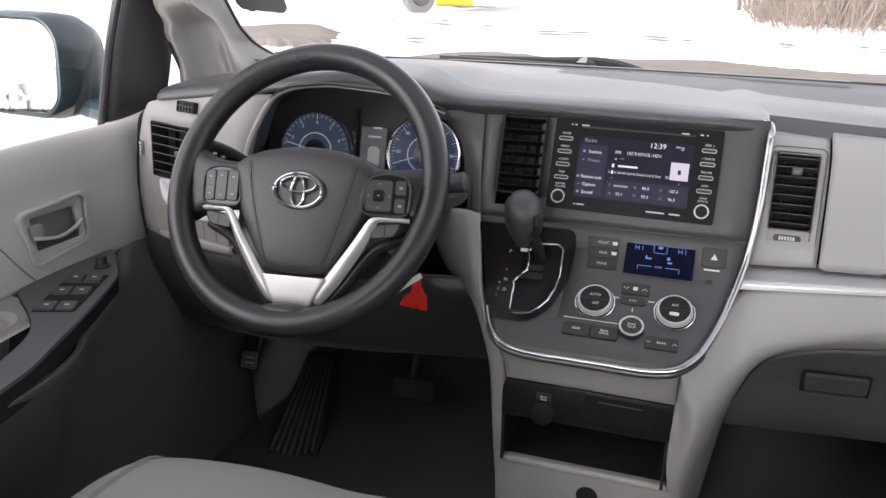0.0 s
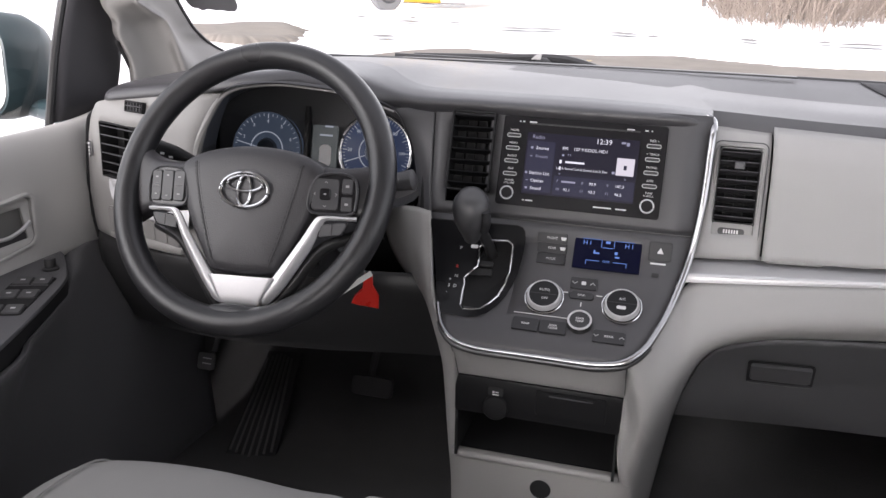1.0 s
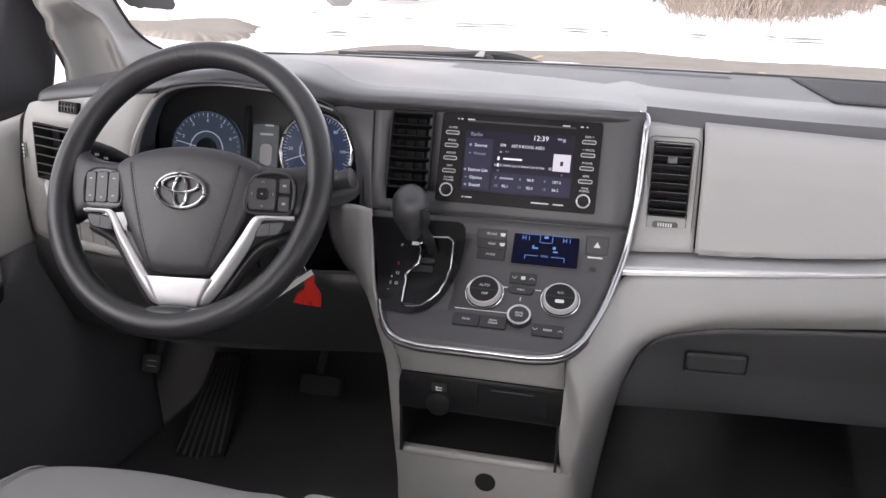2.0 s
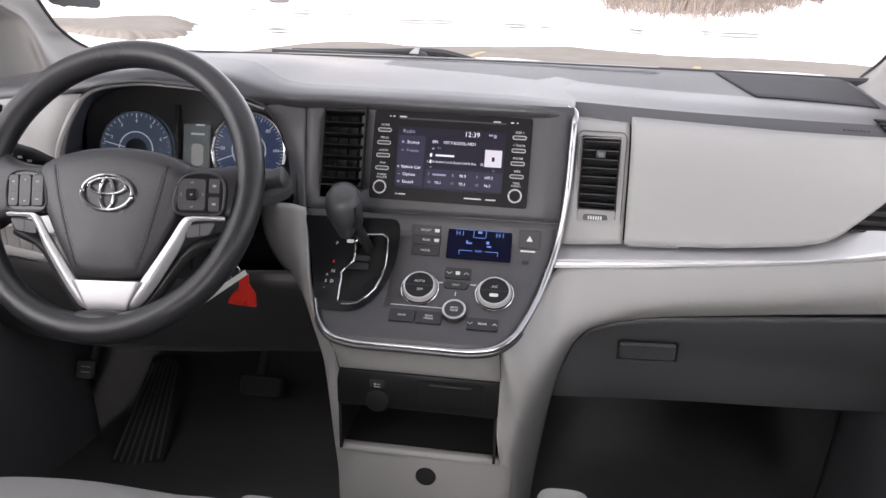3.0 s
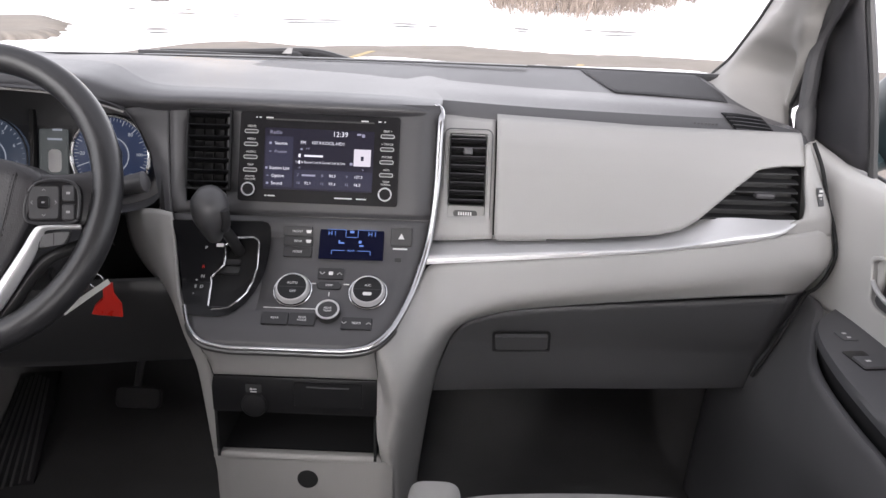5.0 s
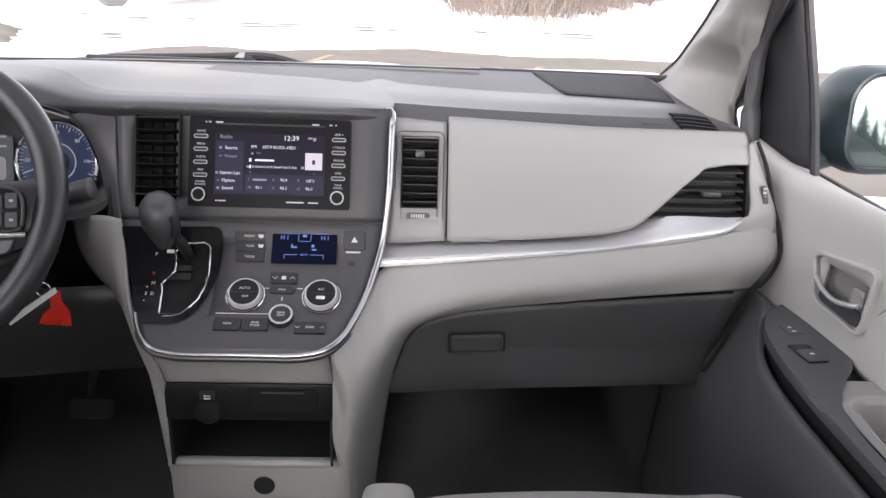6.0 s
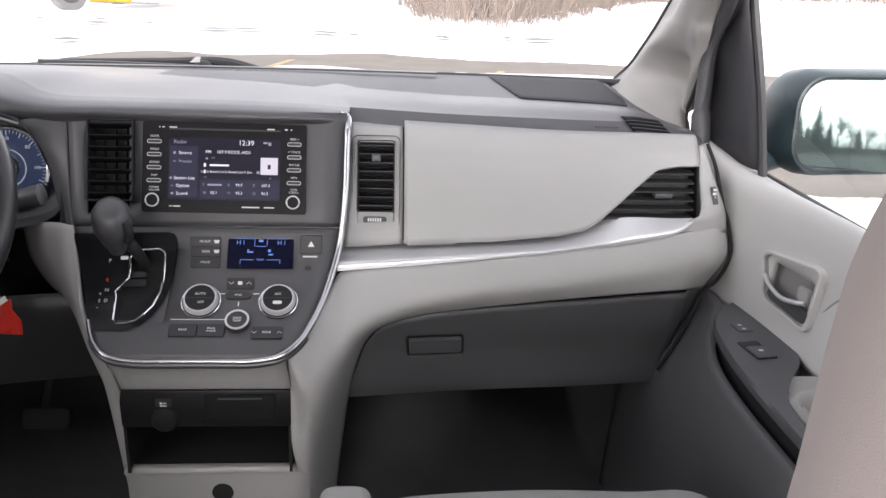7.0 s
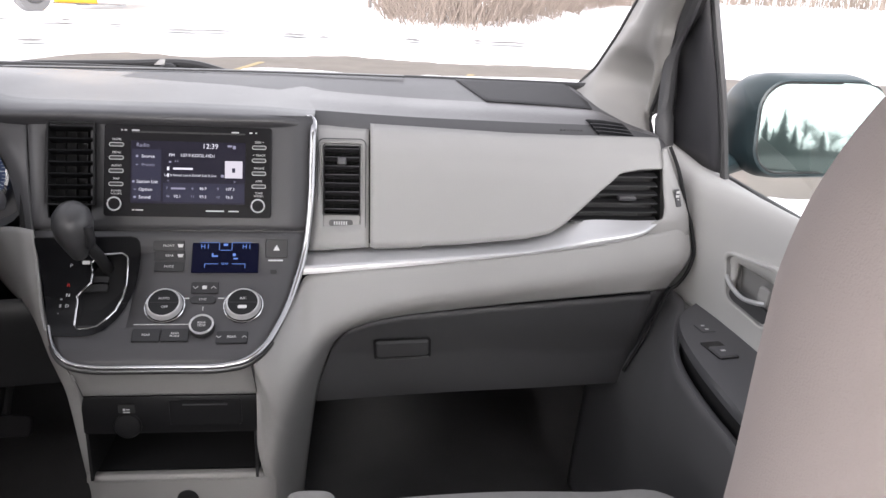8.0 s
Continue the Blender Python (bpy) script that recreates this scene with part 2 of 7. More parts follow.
# ---- outdoors ----
ASPHALT = shader("wet_brown_gravel_lot", (0.160, 0.142, 0.122), 0.85, grain=1.0, scale=26, var=0.30, var_scale=2.2)
SNOW = shader("old_snow", (0.88, 0.89, 0.91), 0.7, grain=0.3, scale=14, var=0.04, var_scale=1.2)
BUSH = shader("bare_brown_twigs", (0.19, 0.155, 0.13), 0.9, var=0.42, var_scale=3.0)
EVERGREEN = shader("evergreen_needles", (0.085, 0.12, 0.09), 0.9, var=0.3)
YELLOW = shader("yellow_machine_paint", (0.75, 0.42, 0.03), 0.5)
LINE_PAINT = shader("worn_yellow_line_paint", (0.34, 0.27, 0.14), 0.8, var=0.3, var_scale=8)


g = bmesh.new()
bmesh.ops.create_grid(g, x_segments=60, y_segments=60, size=400)
tagged(part("ground", g, ASPHALT), "wet brown asphalt and gravel parking lot", "ground", kind="structure")


def snow_bank(outline, seed, height=0.05, n=220, rings=9, rough=0.10):
    """A low bank of snow over a rounded outline, with an uneven, ragged edge."""
    line = smooth_line([(x, y, 0) for x, y in outline], n, True)
    c = sum(line, Vector()) / n
    rows = []
    for i in range(rings + 1):
        f = i / rings
        row = []
        for k, p in enumerate(line):
            q = c + (p - c) * f
            jag = rough * (noise.noise((p.x * 1.3, p.y * 1.3, seed)) + 0.6 * noise.noise((p.x * 5, p.y * 5, seed)) + 0.4 * noise.noise((p.x * 14, p.y * 14, seed)))
            q += (p - c).normalized() * jag * f
            z = height * (1 - f ** 8) * (0.85 + 0.4 * noise.noise((q.x * 0.7, q.y * 0.7, seed)))
            row.append((q.x, q.y, max(z, 0.006) if f < 1 else -0.01))
        rows.append(row)
    bm = grid_mesh(rows, closed_v=True)
    bmesh.ops.remove_doubles(bm, verts=bm.verts[:], dist=1e-4)
    return bm


def lot_edge(x):
    """Where the bare lot ends and the snow field begins."""
    y = interp(x, (-70, -14, -9.5, -6.5, -5.6, -4.6, -4.2, -3.9, -3.4, -2.3, -1.2, 0.0, 0.7, 1.5, 2.4, 3.5, 5.7, 9, 20, 60, 140), (16, 12.0, 9.8, 9.4, 9.6, 10.4, 11.5, 12.1, 12.45, 12.0, 12.3, 12.8, 12.45, 11.95, 12.05, 11.9, 10.8, 10.4, 12.5, 20, 40))
    return y + 0.16 * noise.noise((x * 1.1, 2.0, 0)) + 0.10 * noise.noise((x * 3.3, 5.0, 0)) + 0.05 * noise.noise((x * 9.0, 8.0, 0))


def brush_front(x):
    """The front of the bare brush on its low bank."""
    return interp(x, (0.4, 1.0, 1.5, 2.5, 4.2, 6.0, 9.2, 13.0), (22.5, 20.0, 17.6, 17.0, 18.9, 24.0, 32.0, 38.0))


cols = np.concatenate([np.linspace(-75, -13, 60), np.linspace(-12.9, 10, 700), np.linspace(10.2, 145, 120)])
steps = (0.0, 0.05, 0.15, 0.5, 1.2, 2.2, 3.4, 4.6, 5.6, 7.0, 9.0, 12.0, 17.0, 26.0, 45.0, 90.0, 200.0)
field = []
for x in cols:
    e = lot_edge(x)
    row = [(x, e - 0.01, -0.01)]
    for d in steps[1:]:
        y = e + d
        bank = 0.22 * min(1, max(0, (y - brush_front(x) + 1.6) / 1.6)) if 0.2 < x < 14 else 0.0
        row.append((x, y, 0.05 * min(1, d * 6) + 0.03 * min(1, d / 3) * (1 + noise.noise((x * 0.5, y * 0.5, 1.0))) + bank))
    field.append(row)
tagged(part("snow", grid_mesh(field), SNOW, flip=True), "bright old snow lying over the far lot", "snow", kind="stuff")
BANKS = (([(-1.4, 10.7), (0.1, 10.45), (1.3, 10.3), (3.3, 10.3), (3.8, 9.0), (3.9, 6.8), (3.2, 4.8), (1.0, 4.4), (-1.2, 5.0), (-2.2, 8.0)], 3.0, 0.05),
         ([(1.9, 3.95), (2.75, 3.95), (3.3, 3.85), (4.6, 3.7), (4.8, 2.4), (4.2, 1.4), (2.2, 1.5)], 8.0, 0.05),
         ([(-17, 10.5), (-9.5, 10.2), (-3.4, 8.2), (-2.2, 4.0), (-2.4, -2.5), (-9.0, -4.6), (-16.5, 0.0)], 6.0, 0.10),
         ([(14, -22), (52, -17), (92, -40), (90, -85), (50, -107), (14, -80)], 9.0, 0.12))
for outline, seed, hh in BANKS:
    tagged(part("snow", snow_bank(outline, seed, hh), SNOW), "patchy old snow lying on the parking lot", "snow", kind="stuff")
tagged(part("bare_lot", snow_bank([(-10.2, 12.6), (-9.3, 14.2), (-8.2, 15.0), (-7.2, 14.3), (-6.5, 13.0), (-5.9, 11.4), (-6.6, 10.6), (-8.0, 11.2), (-9.6, 11.6)], 12.0, 0.19, rough=0.3), ASPHALT), "bare brown patch of the lot between snow", "gravel", kind="stuff")
slush = bmesh.new()
SLUSH_AT = ((-3.17, 15.6, 0.42), (-1.09, 15.4, 0.22), (-0.43, 14.9, 0.12), (1.30, 14.9, 0.12), (2.55, 15.1, 0.12), (-6.0, 17.6, 0.12), (-7.2, 17.4, 0.12), (-5.75, 16.4, 0.40), (-4.7, 16.6, 0.14), (-4.9, 12.6, 0.22), (-2.55, 15.7, 0.46), (-0.9, 15.3, 0.20), (1.2, 15.0, 0.10), (3.1, 14.9, 0.44))
for i, (sx_, sy_, ln) in enumerate(SLUSH_AT):
    z0 = 0.13
    ring = [slush.verts.new((sx_ + ln * math.cos(a) * (1 + 0.25 * noise.noise((a, i, 0))), sy_ + 0.22 * math.sin(a) * (1 + 0.6 * noise.noise((a * 2, i, 3))) + 0.06 * noise.noise((sx_ + ln * math.cos(a) * 6, i, 0)), z0)) for a in np.linspace(0, 2 * math.pi, 24, endpoint=False)]
    top = slush.verts.new((sx_, sy_, z0 + 0.030))
    for k in range(24):
        slush.faces.new((ring[k], ring[(k + 1) % 24], top))
SLUSH = shader("dirty_slush", (0.15, 0.145, 0.14), 0.7, var=0.3, var_scale=4)
tagged(part("slush_clumps", slush, SLUSH), "dirty slush clumps on the snow", "slush", kind="stuff")
yl = thing("parking_line", "worn yellow parking bay line", "road marking", kind="structure")
for k, (x, y, l) in enumerate(((-1.33, 10.9, 1.2), (1.75, 10.2, 0.8))):
    part("paint", slab(rounded(0.10, l, 0.03), 0.006, pose(x, y, 0.0, 0, 0, -12)), LINE_PAINT, yl)

# bare brush on the bank beyond the lot
rng = random.Random(11)
twigs = bmesh.new()


def twig(x, y, z, ln, lean, az, r):
    d = Vector((math.sin(lean) * math.cos(az), math.sin(lean) * math.sin(az), math.cos(lean)))
    s = d.cross(Vector((0.3, 0.9, 0.1))).normalized()
    t = d.cross(s)
    base = [twigs.verts.new(Vector((x, y, z)) + r * (math.cos(a) * s + math.sin(a) * t)) for a in (0, 2.1, 4.2)]
    bend = Vector((x, y, z)) + d * ln * 0.6
    midv = [twigs.verts.new(bend + 0.7 * r * (math.cos(a) * s + math.sin(a) * t)) for a in (0, 2.1, 4.2)]
    tip = twigs.verts.new(bend + (d + Vector((rng.uniform(-0.3, 0.3), rng.uniform(-0.3, 0.3), -0.1))) * ln * 0.4)
    for k in range(3):
        twigs.faces.new((base[k], base[(k + 1) % 3], midv[(k + 1) % 3], midv[k]))
        twigs.faces.new((midv[k], midv[(k + 1) % 3], tip))


for i in range(4200):
    x = lerp(0.9, 14.0, rng.random() ** 1.3)
    y = brush_front(x) + rng.uniform(-0.7, 0.5) + 7 * rng.random() ** 1.6
    twig(x, y, 0.10, rng.uniform(0.5, 2.4), rng.uniform(0, 0.8), rng.uniform(0, 6.3), rng.uniform(0.004, 0.013))
for i in range(260):
    x = lerp(0.5, 14.0, rng.random())
    twig(x, brush_front(x) + 0.6 + 7 * rng.random(), 0.1, rng.uniform(2.2, 4.0), rng.uniform(0, 0.12), rng.uniform(0, 6.3), rng.uniform(0.012, 0.032))
for i in range(70):
    x = lerp(0.3, 3.0, rng.random())
    twig(x, brush_front(x) - rng.uniform(0.0, 0.8), 0.1, rng.uniform(0.15, 0.6), rng.uniform(0.1, 0.9), rng.uniform(0, 6.3), 0.006)
for i in range(900):
    twig(rng.uniform(24, 60), rng.uniform(52, 64), 0.1, rng.uniform(2, 5), rng.uniform(0, 0.5), rng.uniform(0, 6.3), rng.uniform(0.02, 0.06))
tagged(part("brush", twigs, BUSH, smooth=False), "bare brown winter brush beyond the snow", "brush", kind="stuff")

# yellow plough truck, only its wheels and lower body in sight
truck = thing("plough_truck", "yellow work truck parked on the snow", "truck")
for x, y in ((-8.02, 21.4), (-8.02, 25.4)):
    w = part("wheel", lathe([(0.30, -0.14), (0.46, -0.14), (0.50, -0.09), (0.50, 0.09), (0.46, 0.14), (0.30, 0.14), (0.26, 0.10), (0.0, 0.10)], 36, Matrix.Translation((x, y, 0.55)) @ Matrix.Rotation(radians(90), 4, "X") @ Matrix.Rotation(radians(50), 4, "Y")), RUBBER, truck)
    part("rim", lathe([(0.28, 0.10), (0.26, 0.16), (0.10, 0.13), (0, 0.13)], 28, Matrix.Translation((x, y, 0.55)) @ Matrix.Rotation(radians(90), 4, "X") @ Matrix.Rotation(radians(50), 4, "Y")), FASCIA, w)
part("chassis", box(1.5, 5.2, 0.25, Matrix.Translation((-7.0, 24.6, 0.95)), 0.03), RUBBER, truck)
part("body", box(2.1, 5.4, 1.3, Matrix.Translation((-6.9, 25.0, 1.60)), 0.06), YELLOW, truck, "yellow steel body")
part("blade", loft([[(x, 22.9, 0.24), (x, 22.70, 0.55), (x, 22.75, 0.95)] for x in (-8.0, -7.4, -6.87)], 8, 8), YELLOW, truck, "yellow plough blade", thick=0.05)
part("blade_edge", box(1.9, 0.06, 0.05, Matrix.Translation((-7.1, 22.95, 0.235)), 0.01), RUBBER, truck, "dark cutting edge")

# sign post with a green foot
post = thing("sign_post", "thin dark post with a green base in the snow", "post")
part("pole", tube([(0.585, 24.6, 0.05), (0.565, 24.6, 3.2)], 0.045, 10), RUBBER, post)
part("base", loft([[(0.50, 24.5, 0.06), (0.54, 24.4, 0.24), (0.62, 24.5, 0.28)], [(0.70, 24.5, 0.06), (0.72, 24.4, 0.18), (0.74, 24.5, 0.22)], [(0.92, 24.5, 0.03), (0.94, 24.4, 0.07), (0.94, 24.5, 0.10)]], 12, 10), TEAL, post, "dark green bent base", thick=0.05)


# trees behind the car, for the door mirrors
def conifer(h, seed):
    r = random.Random(seed)
    t = thing("evergreen_tree", "dark green conifer beside the road", "tree", group="evergreens")
    part("trunk", tube([(0, 0, 0), (0, 0, h)], lambda f: 0.16 * (1 - 0.9 * f), 8, 6), BUSH, t)
    bm = bmesh.new()
    for i in range(520):
        f = r.random() ** 0.8
        z = h * (0.10 + 0.9 * f)
        ln = 0.30 * h * (1 - f) * r.uniform(0.6, 1.1) + 0.15
        a = r.uniform(0, 2 * math.pi)
        c, s = math.cos(a), math.sin(a)
        w = ln * 0.22
        vs = [bm.verts.new(p) for p in ((0, 0, z), (c * ln * 0.6 - s * w, s * ln * 0.6 + c * w, z - ln * 0.22), (c * ln, s * ln, z - ln * 0.34), (c * ln * 0.6 + s * w, s * ln * 0.6 - c * w, z - ln * 0.26))]
        bm.faces.new(vs)
    part("crown", bm, EVERGREEN, t, smooth=False)
    return t


def bare_tree(h, seed):
    r = random.Random(seed)
    t = thing("bare_tree", "leafless brown winter tree beside the road", "tree", group="bare trees")
    part("trunk", tube([(0, 0, 0), (0.02, 0, h * 0.10), (0.01, 0.02, h * 0.2)], lambda f: 0.22 * (1 - 0.3 * f), 8, 8), BUSH, t)
    bm = bmesh.new()

    def limb(p, d, ln, rad, depth):
        q = p + d * ln
        side = d.cross(Vector((0.31, 0.77, 0.2))).normalized()
        up = d.cross(side)
        ends = [[bm.verts.new(c + w * (math.cos(k) * side + math.sin(k) * up)) for k in (0, 2.1, 4.2)] for c, w in ((p, rad), (q, rad * 0.6))]
        for k in range(3):
            bm.faces.new((ends[0][k], ends[0][(k + 1) % 3], ends[1][(k + 1) % 3], ends[1][k]))
        if depth:
            for k in range(4 if depth > 2 else 3):
                e = (d + Vector((r.uniform(-1.1, 1.1), r.uniform(-1.1, 1.1), r.uniform(-0.3, 0.5)))).normalized()
                limb(p.lerp(q, r.uniform(0.3, 1.0)), e, ln * r.uniform(0.62, 0.95), rad * 0.55, depth - 1)

    limb(Vector((0, 0, h * 0.10)), Vector((0.05, 0.02, 1)).normalized(), h * 0.22, 0.13, 5)
    twigs = bm
    part("crown", twigs, BUSH, t, smooth=False)
    return t


con = conifer(9.0, 2)
con.location = (19, -60, 0)
bare = bare_tree(10.0, 3)
bare.location = (-24, -150, 0)
tr = random.Random(8)


def copy_at(ob, ox, deg, dist, size):
    """Copy a tree to a bearing behind the car, seen from a door mirror."""
    a = radians(deg)
    copy_thing(ob, Matrix.Translation((ox + dist * math.sin(a), -dist * math.cos(a), 0)) @ Matrix.Rotation(tr.uniform(0, 6), 4, "Z") @ Matrix.Scale(size, 4))


for deg, dist, size in ((0.6, 92, 0.50), (1.2, 97, 0.42), (1.9, 90, 0.46), (2.4, 100, 0.36), (3.0, 94, 0.58), (3.7, 102, 0.42), (-1.2, 88, 0.5), (5.4, 110, 0.38)):
    copy_at(con, 0.99, deg, dist, size)
for deg, dist, size in ((4.2, 98, 0.72), (5.0, 105, 0.5), (5.9, 100, 0.55), (7.0, 100, 0.5), (8.5, 95, 0.5), (2.6, 130, 0.6)):
    copy_at(bare, 0.99, deg, dist, size)
for deg, dist, size in ((-9.7, 120, 0.52), (-9.1, 135, 0.50), (-8.5, 150, 0.42), (-10.6, 140, 0.55), (-12.0, 130, 0.6)):
    copy_at(bare, -1.1, deg, dist, size)
twigs = bmesh.new()
for i in range(700):
    a, d = radians(rng.uniform(-2, 12)), rng.uniform(95, 112)
    twig(0.99 + d * math.sin(a), -d * math.cos(a), 0.05, rng.uniform(0.8, 2.2), rng.uniform(0, 0.8), rng.uniform(0, 6.3), rng.uniform(0.02, 0.05))
for i in range(300):
    a, d = radians(rng.uniform(-13, -6)), rng.uniform(140, 155)
    twig(-1.1 + d * math.sin(a), -d * math.cos(a), 0.05, rng.uniform(0.5, 2.0), rng.uniform(0, 0.8), rng.uniform(0, 6.3), rng.uniform(0.02, 0.05))
tagged(part("hedge", twigs, BUSH, smooth=False), "low bare hedge along the far road", "hedge", kind="stuff")
lamp = thing("street_lamp", "tall grey street lamp beside the lot", "street lamp")
part("pole", tube([(-13.2, -99, 0), (-13.2, -99, 5.2)], 0.10, 8), RUBBER, lamp)
part("lamp_head", box(1.1, 0.3, 0.16, Matrix.Translation((-13.6, -99, 5.25)), 0.05), RUBBER, lamp)

# ---- body shell ----
CX = -0.045          # the car's middle


def ws_base(x):
    """Where the windscreen meets the dash."""
    d = x - CX
    return 0.60 - 0.62 * d * d, 1.130 + 0.055 * d * d


floor_bm = grid_mesh([[(x, y, 0.40 + max(0, y - 0.30) * 0.9) for y in np.linspace(-2.6, 0.75, 24)] for x in np.linspace(-0.86, 0.77, 12)])
tagged(part("floor", floor_bm, CARPET, thick=0.02, flip=True), "black carpet on the footwell floor", "floor", kind="structure")
roof = loft([[(x, -2.7, 1.66), (x, -1.2, 1.70 - 0.08 * (x - CX) ** 2), (x, -0.55, 1.66 - 0.08 * (x - CX) ** 2), (x, -0.38, 1.60 - 0.08 * (x - CX) ** 2)] for x in (-0.71, -0.38, CX, 0.29, 0.62)], 24, 20)
tagged(part("ceiling", roof, HEADLINER, thick=0.03), "pale cloth headliner", "ceiling", kind="structure")
part_back = box(1.7, 0.05, 1.0, Matrix.Translation((CX, -2.72, 0.65)))
tagged(part("wall_rear", part_back, LIGHT_HARD), "grey rear hatch trim", "wall", kind="structure")
for side, sx in (("left", -1), ("right", 1)):
    bm = box(0.05, 1.55, 0.75, Matrix.Translation((CX + sx * 0.83, -1.93, 0.72)))
    tagged(part("wall_" + side, bm, LIGHT_HARD), "light grey trim beside the second row", "wall", kind="structure")

RAIL = shader("pale_pillar_trim", (0.42, 0.41, 0.39), 0.6, grain=0.2)
for k, sx in enumerate((-1, 1)):
    pane = grid_mesh([[(CX + sx * lerp(0.815, 0.665, f), y, lerp(1.09, 1.64, f)) for f in np.linspace(0, 1, 5)] for y in np.linspace(-1.10, -2.70, 6)])
    tagged(part("window_%d" % (2 + k), pane, PRIVACY), "tinted privacy glass beside the second row", "window", kind="structure")
    for j, y in enumerate((-1.12, -1.95, -2.66)):
        post = tube([(CX + sx * 0.82, y, 1.06), (CX + sx * 0.75, y, 1.35), (CX + sx * 0.655, y, 1.66)], 0.055, 10, 12)
        tagged(part("trim_pillar_%d" % (3 * k + j), post, RAIL), "pale trim of a window pillar", "pillar", kind="structure")
    rail = tube([(CX + sx * 0.665, -0.42, 1.625), (CX + sx * 0.665, -1.2, 1.655), (CX + sx * 0.665, -2.68, 1.645)], 0.035, 10, 16)
    tagged(part("trim_rail_%d" % k, rail, RAIL), "pale trim along the edge of the roof", "trim", kind="structure")
pane = grid_mesh([[(x, lerp(-2.72, -2.66, f), lerp(1.14, 1.66, f)) for f in (0, 0.5, 1)] for x in np.linspace(CX - 0.8, CX + 0.8, 6)])
tagged(part("window_4", pane, PRIVACY), "tinted privacy glass of the rear hatch", "window", kind="structure")
for sx in (-1, 1):
    bm = box(0.02, 0.62, 0.66, Matrix.Translation((CX + sx * 0.80, 0.43, 0.72)))
    tagged(part("wall_%d" % (2 + sx), bm, CARPET), "black carpeted footwell side wall", "wall", kind="structure")

bulk = grid_mesh([[(x, ws_base(x)[0] + 0.035, ws_base(x)[1] - 0.015), (x, 0.70, 0.95), (x, 0.72, 0.55)] for x in np.linspace(-0.86, 0.77, 12)])
tagged(part("wall_front", bulk, CARPET, thick=0.01), "black bulkhead under the windscreen", "wall", kind="structure")
for sx in (-1, 1):
    bm = grid_mesh([[(CX + sx * 0.80, y, z) for z in (0.40, 0.75, 1.06)] for y in (0.62, 0.75)])
    tagged(part("wall_%d" % (7 + sx), bm, CARPET), "black carpeted footwell side wall", "wall", kind="structure")
# windscreen
ws_secs = []
for x in np.linspace(-0.72, 0.63, 9):
    yb, zb = ws_base(x)
    d = x - CX
    ws_secs.append([(x, yb + 0.03, zb - 0.02), (x * 0.97, lerp(yb, -0.36, 0.5) + 0.02, lerp(zb, 1.60, 0.5) + 0.02), (x * 0.94, -0.36, 1.60 - 0.08 * d * d)])
screen_glass = tagged(part("window_1", loft(ws_secs, 30, 16), GLASS), "clear laminated windscreen", "windscreen", kind="structure")
screen_glass.visible_shadow = False
seal = tagged(part("windscreen_seal", tube([(x, ws_base(x)[0] + 0.012, ws_base(x)[1] - 0.004) for x in np.linspace(-0.73, 0.64, 24)], 0.008, 8), BLACK), "black rubber seal along the windscreen base", "seal")
seal["kind"] = "structure"


def mirrored(pts, sx):
    """Points given for the right side, for either side."""
    return [(p[0] if sx > 0 else 2 * CX - p[0], p[1], p[2]) for p in pts]


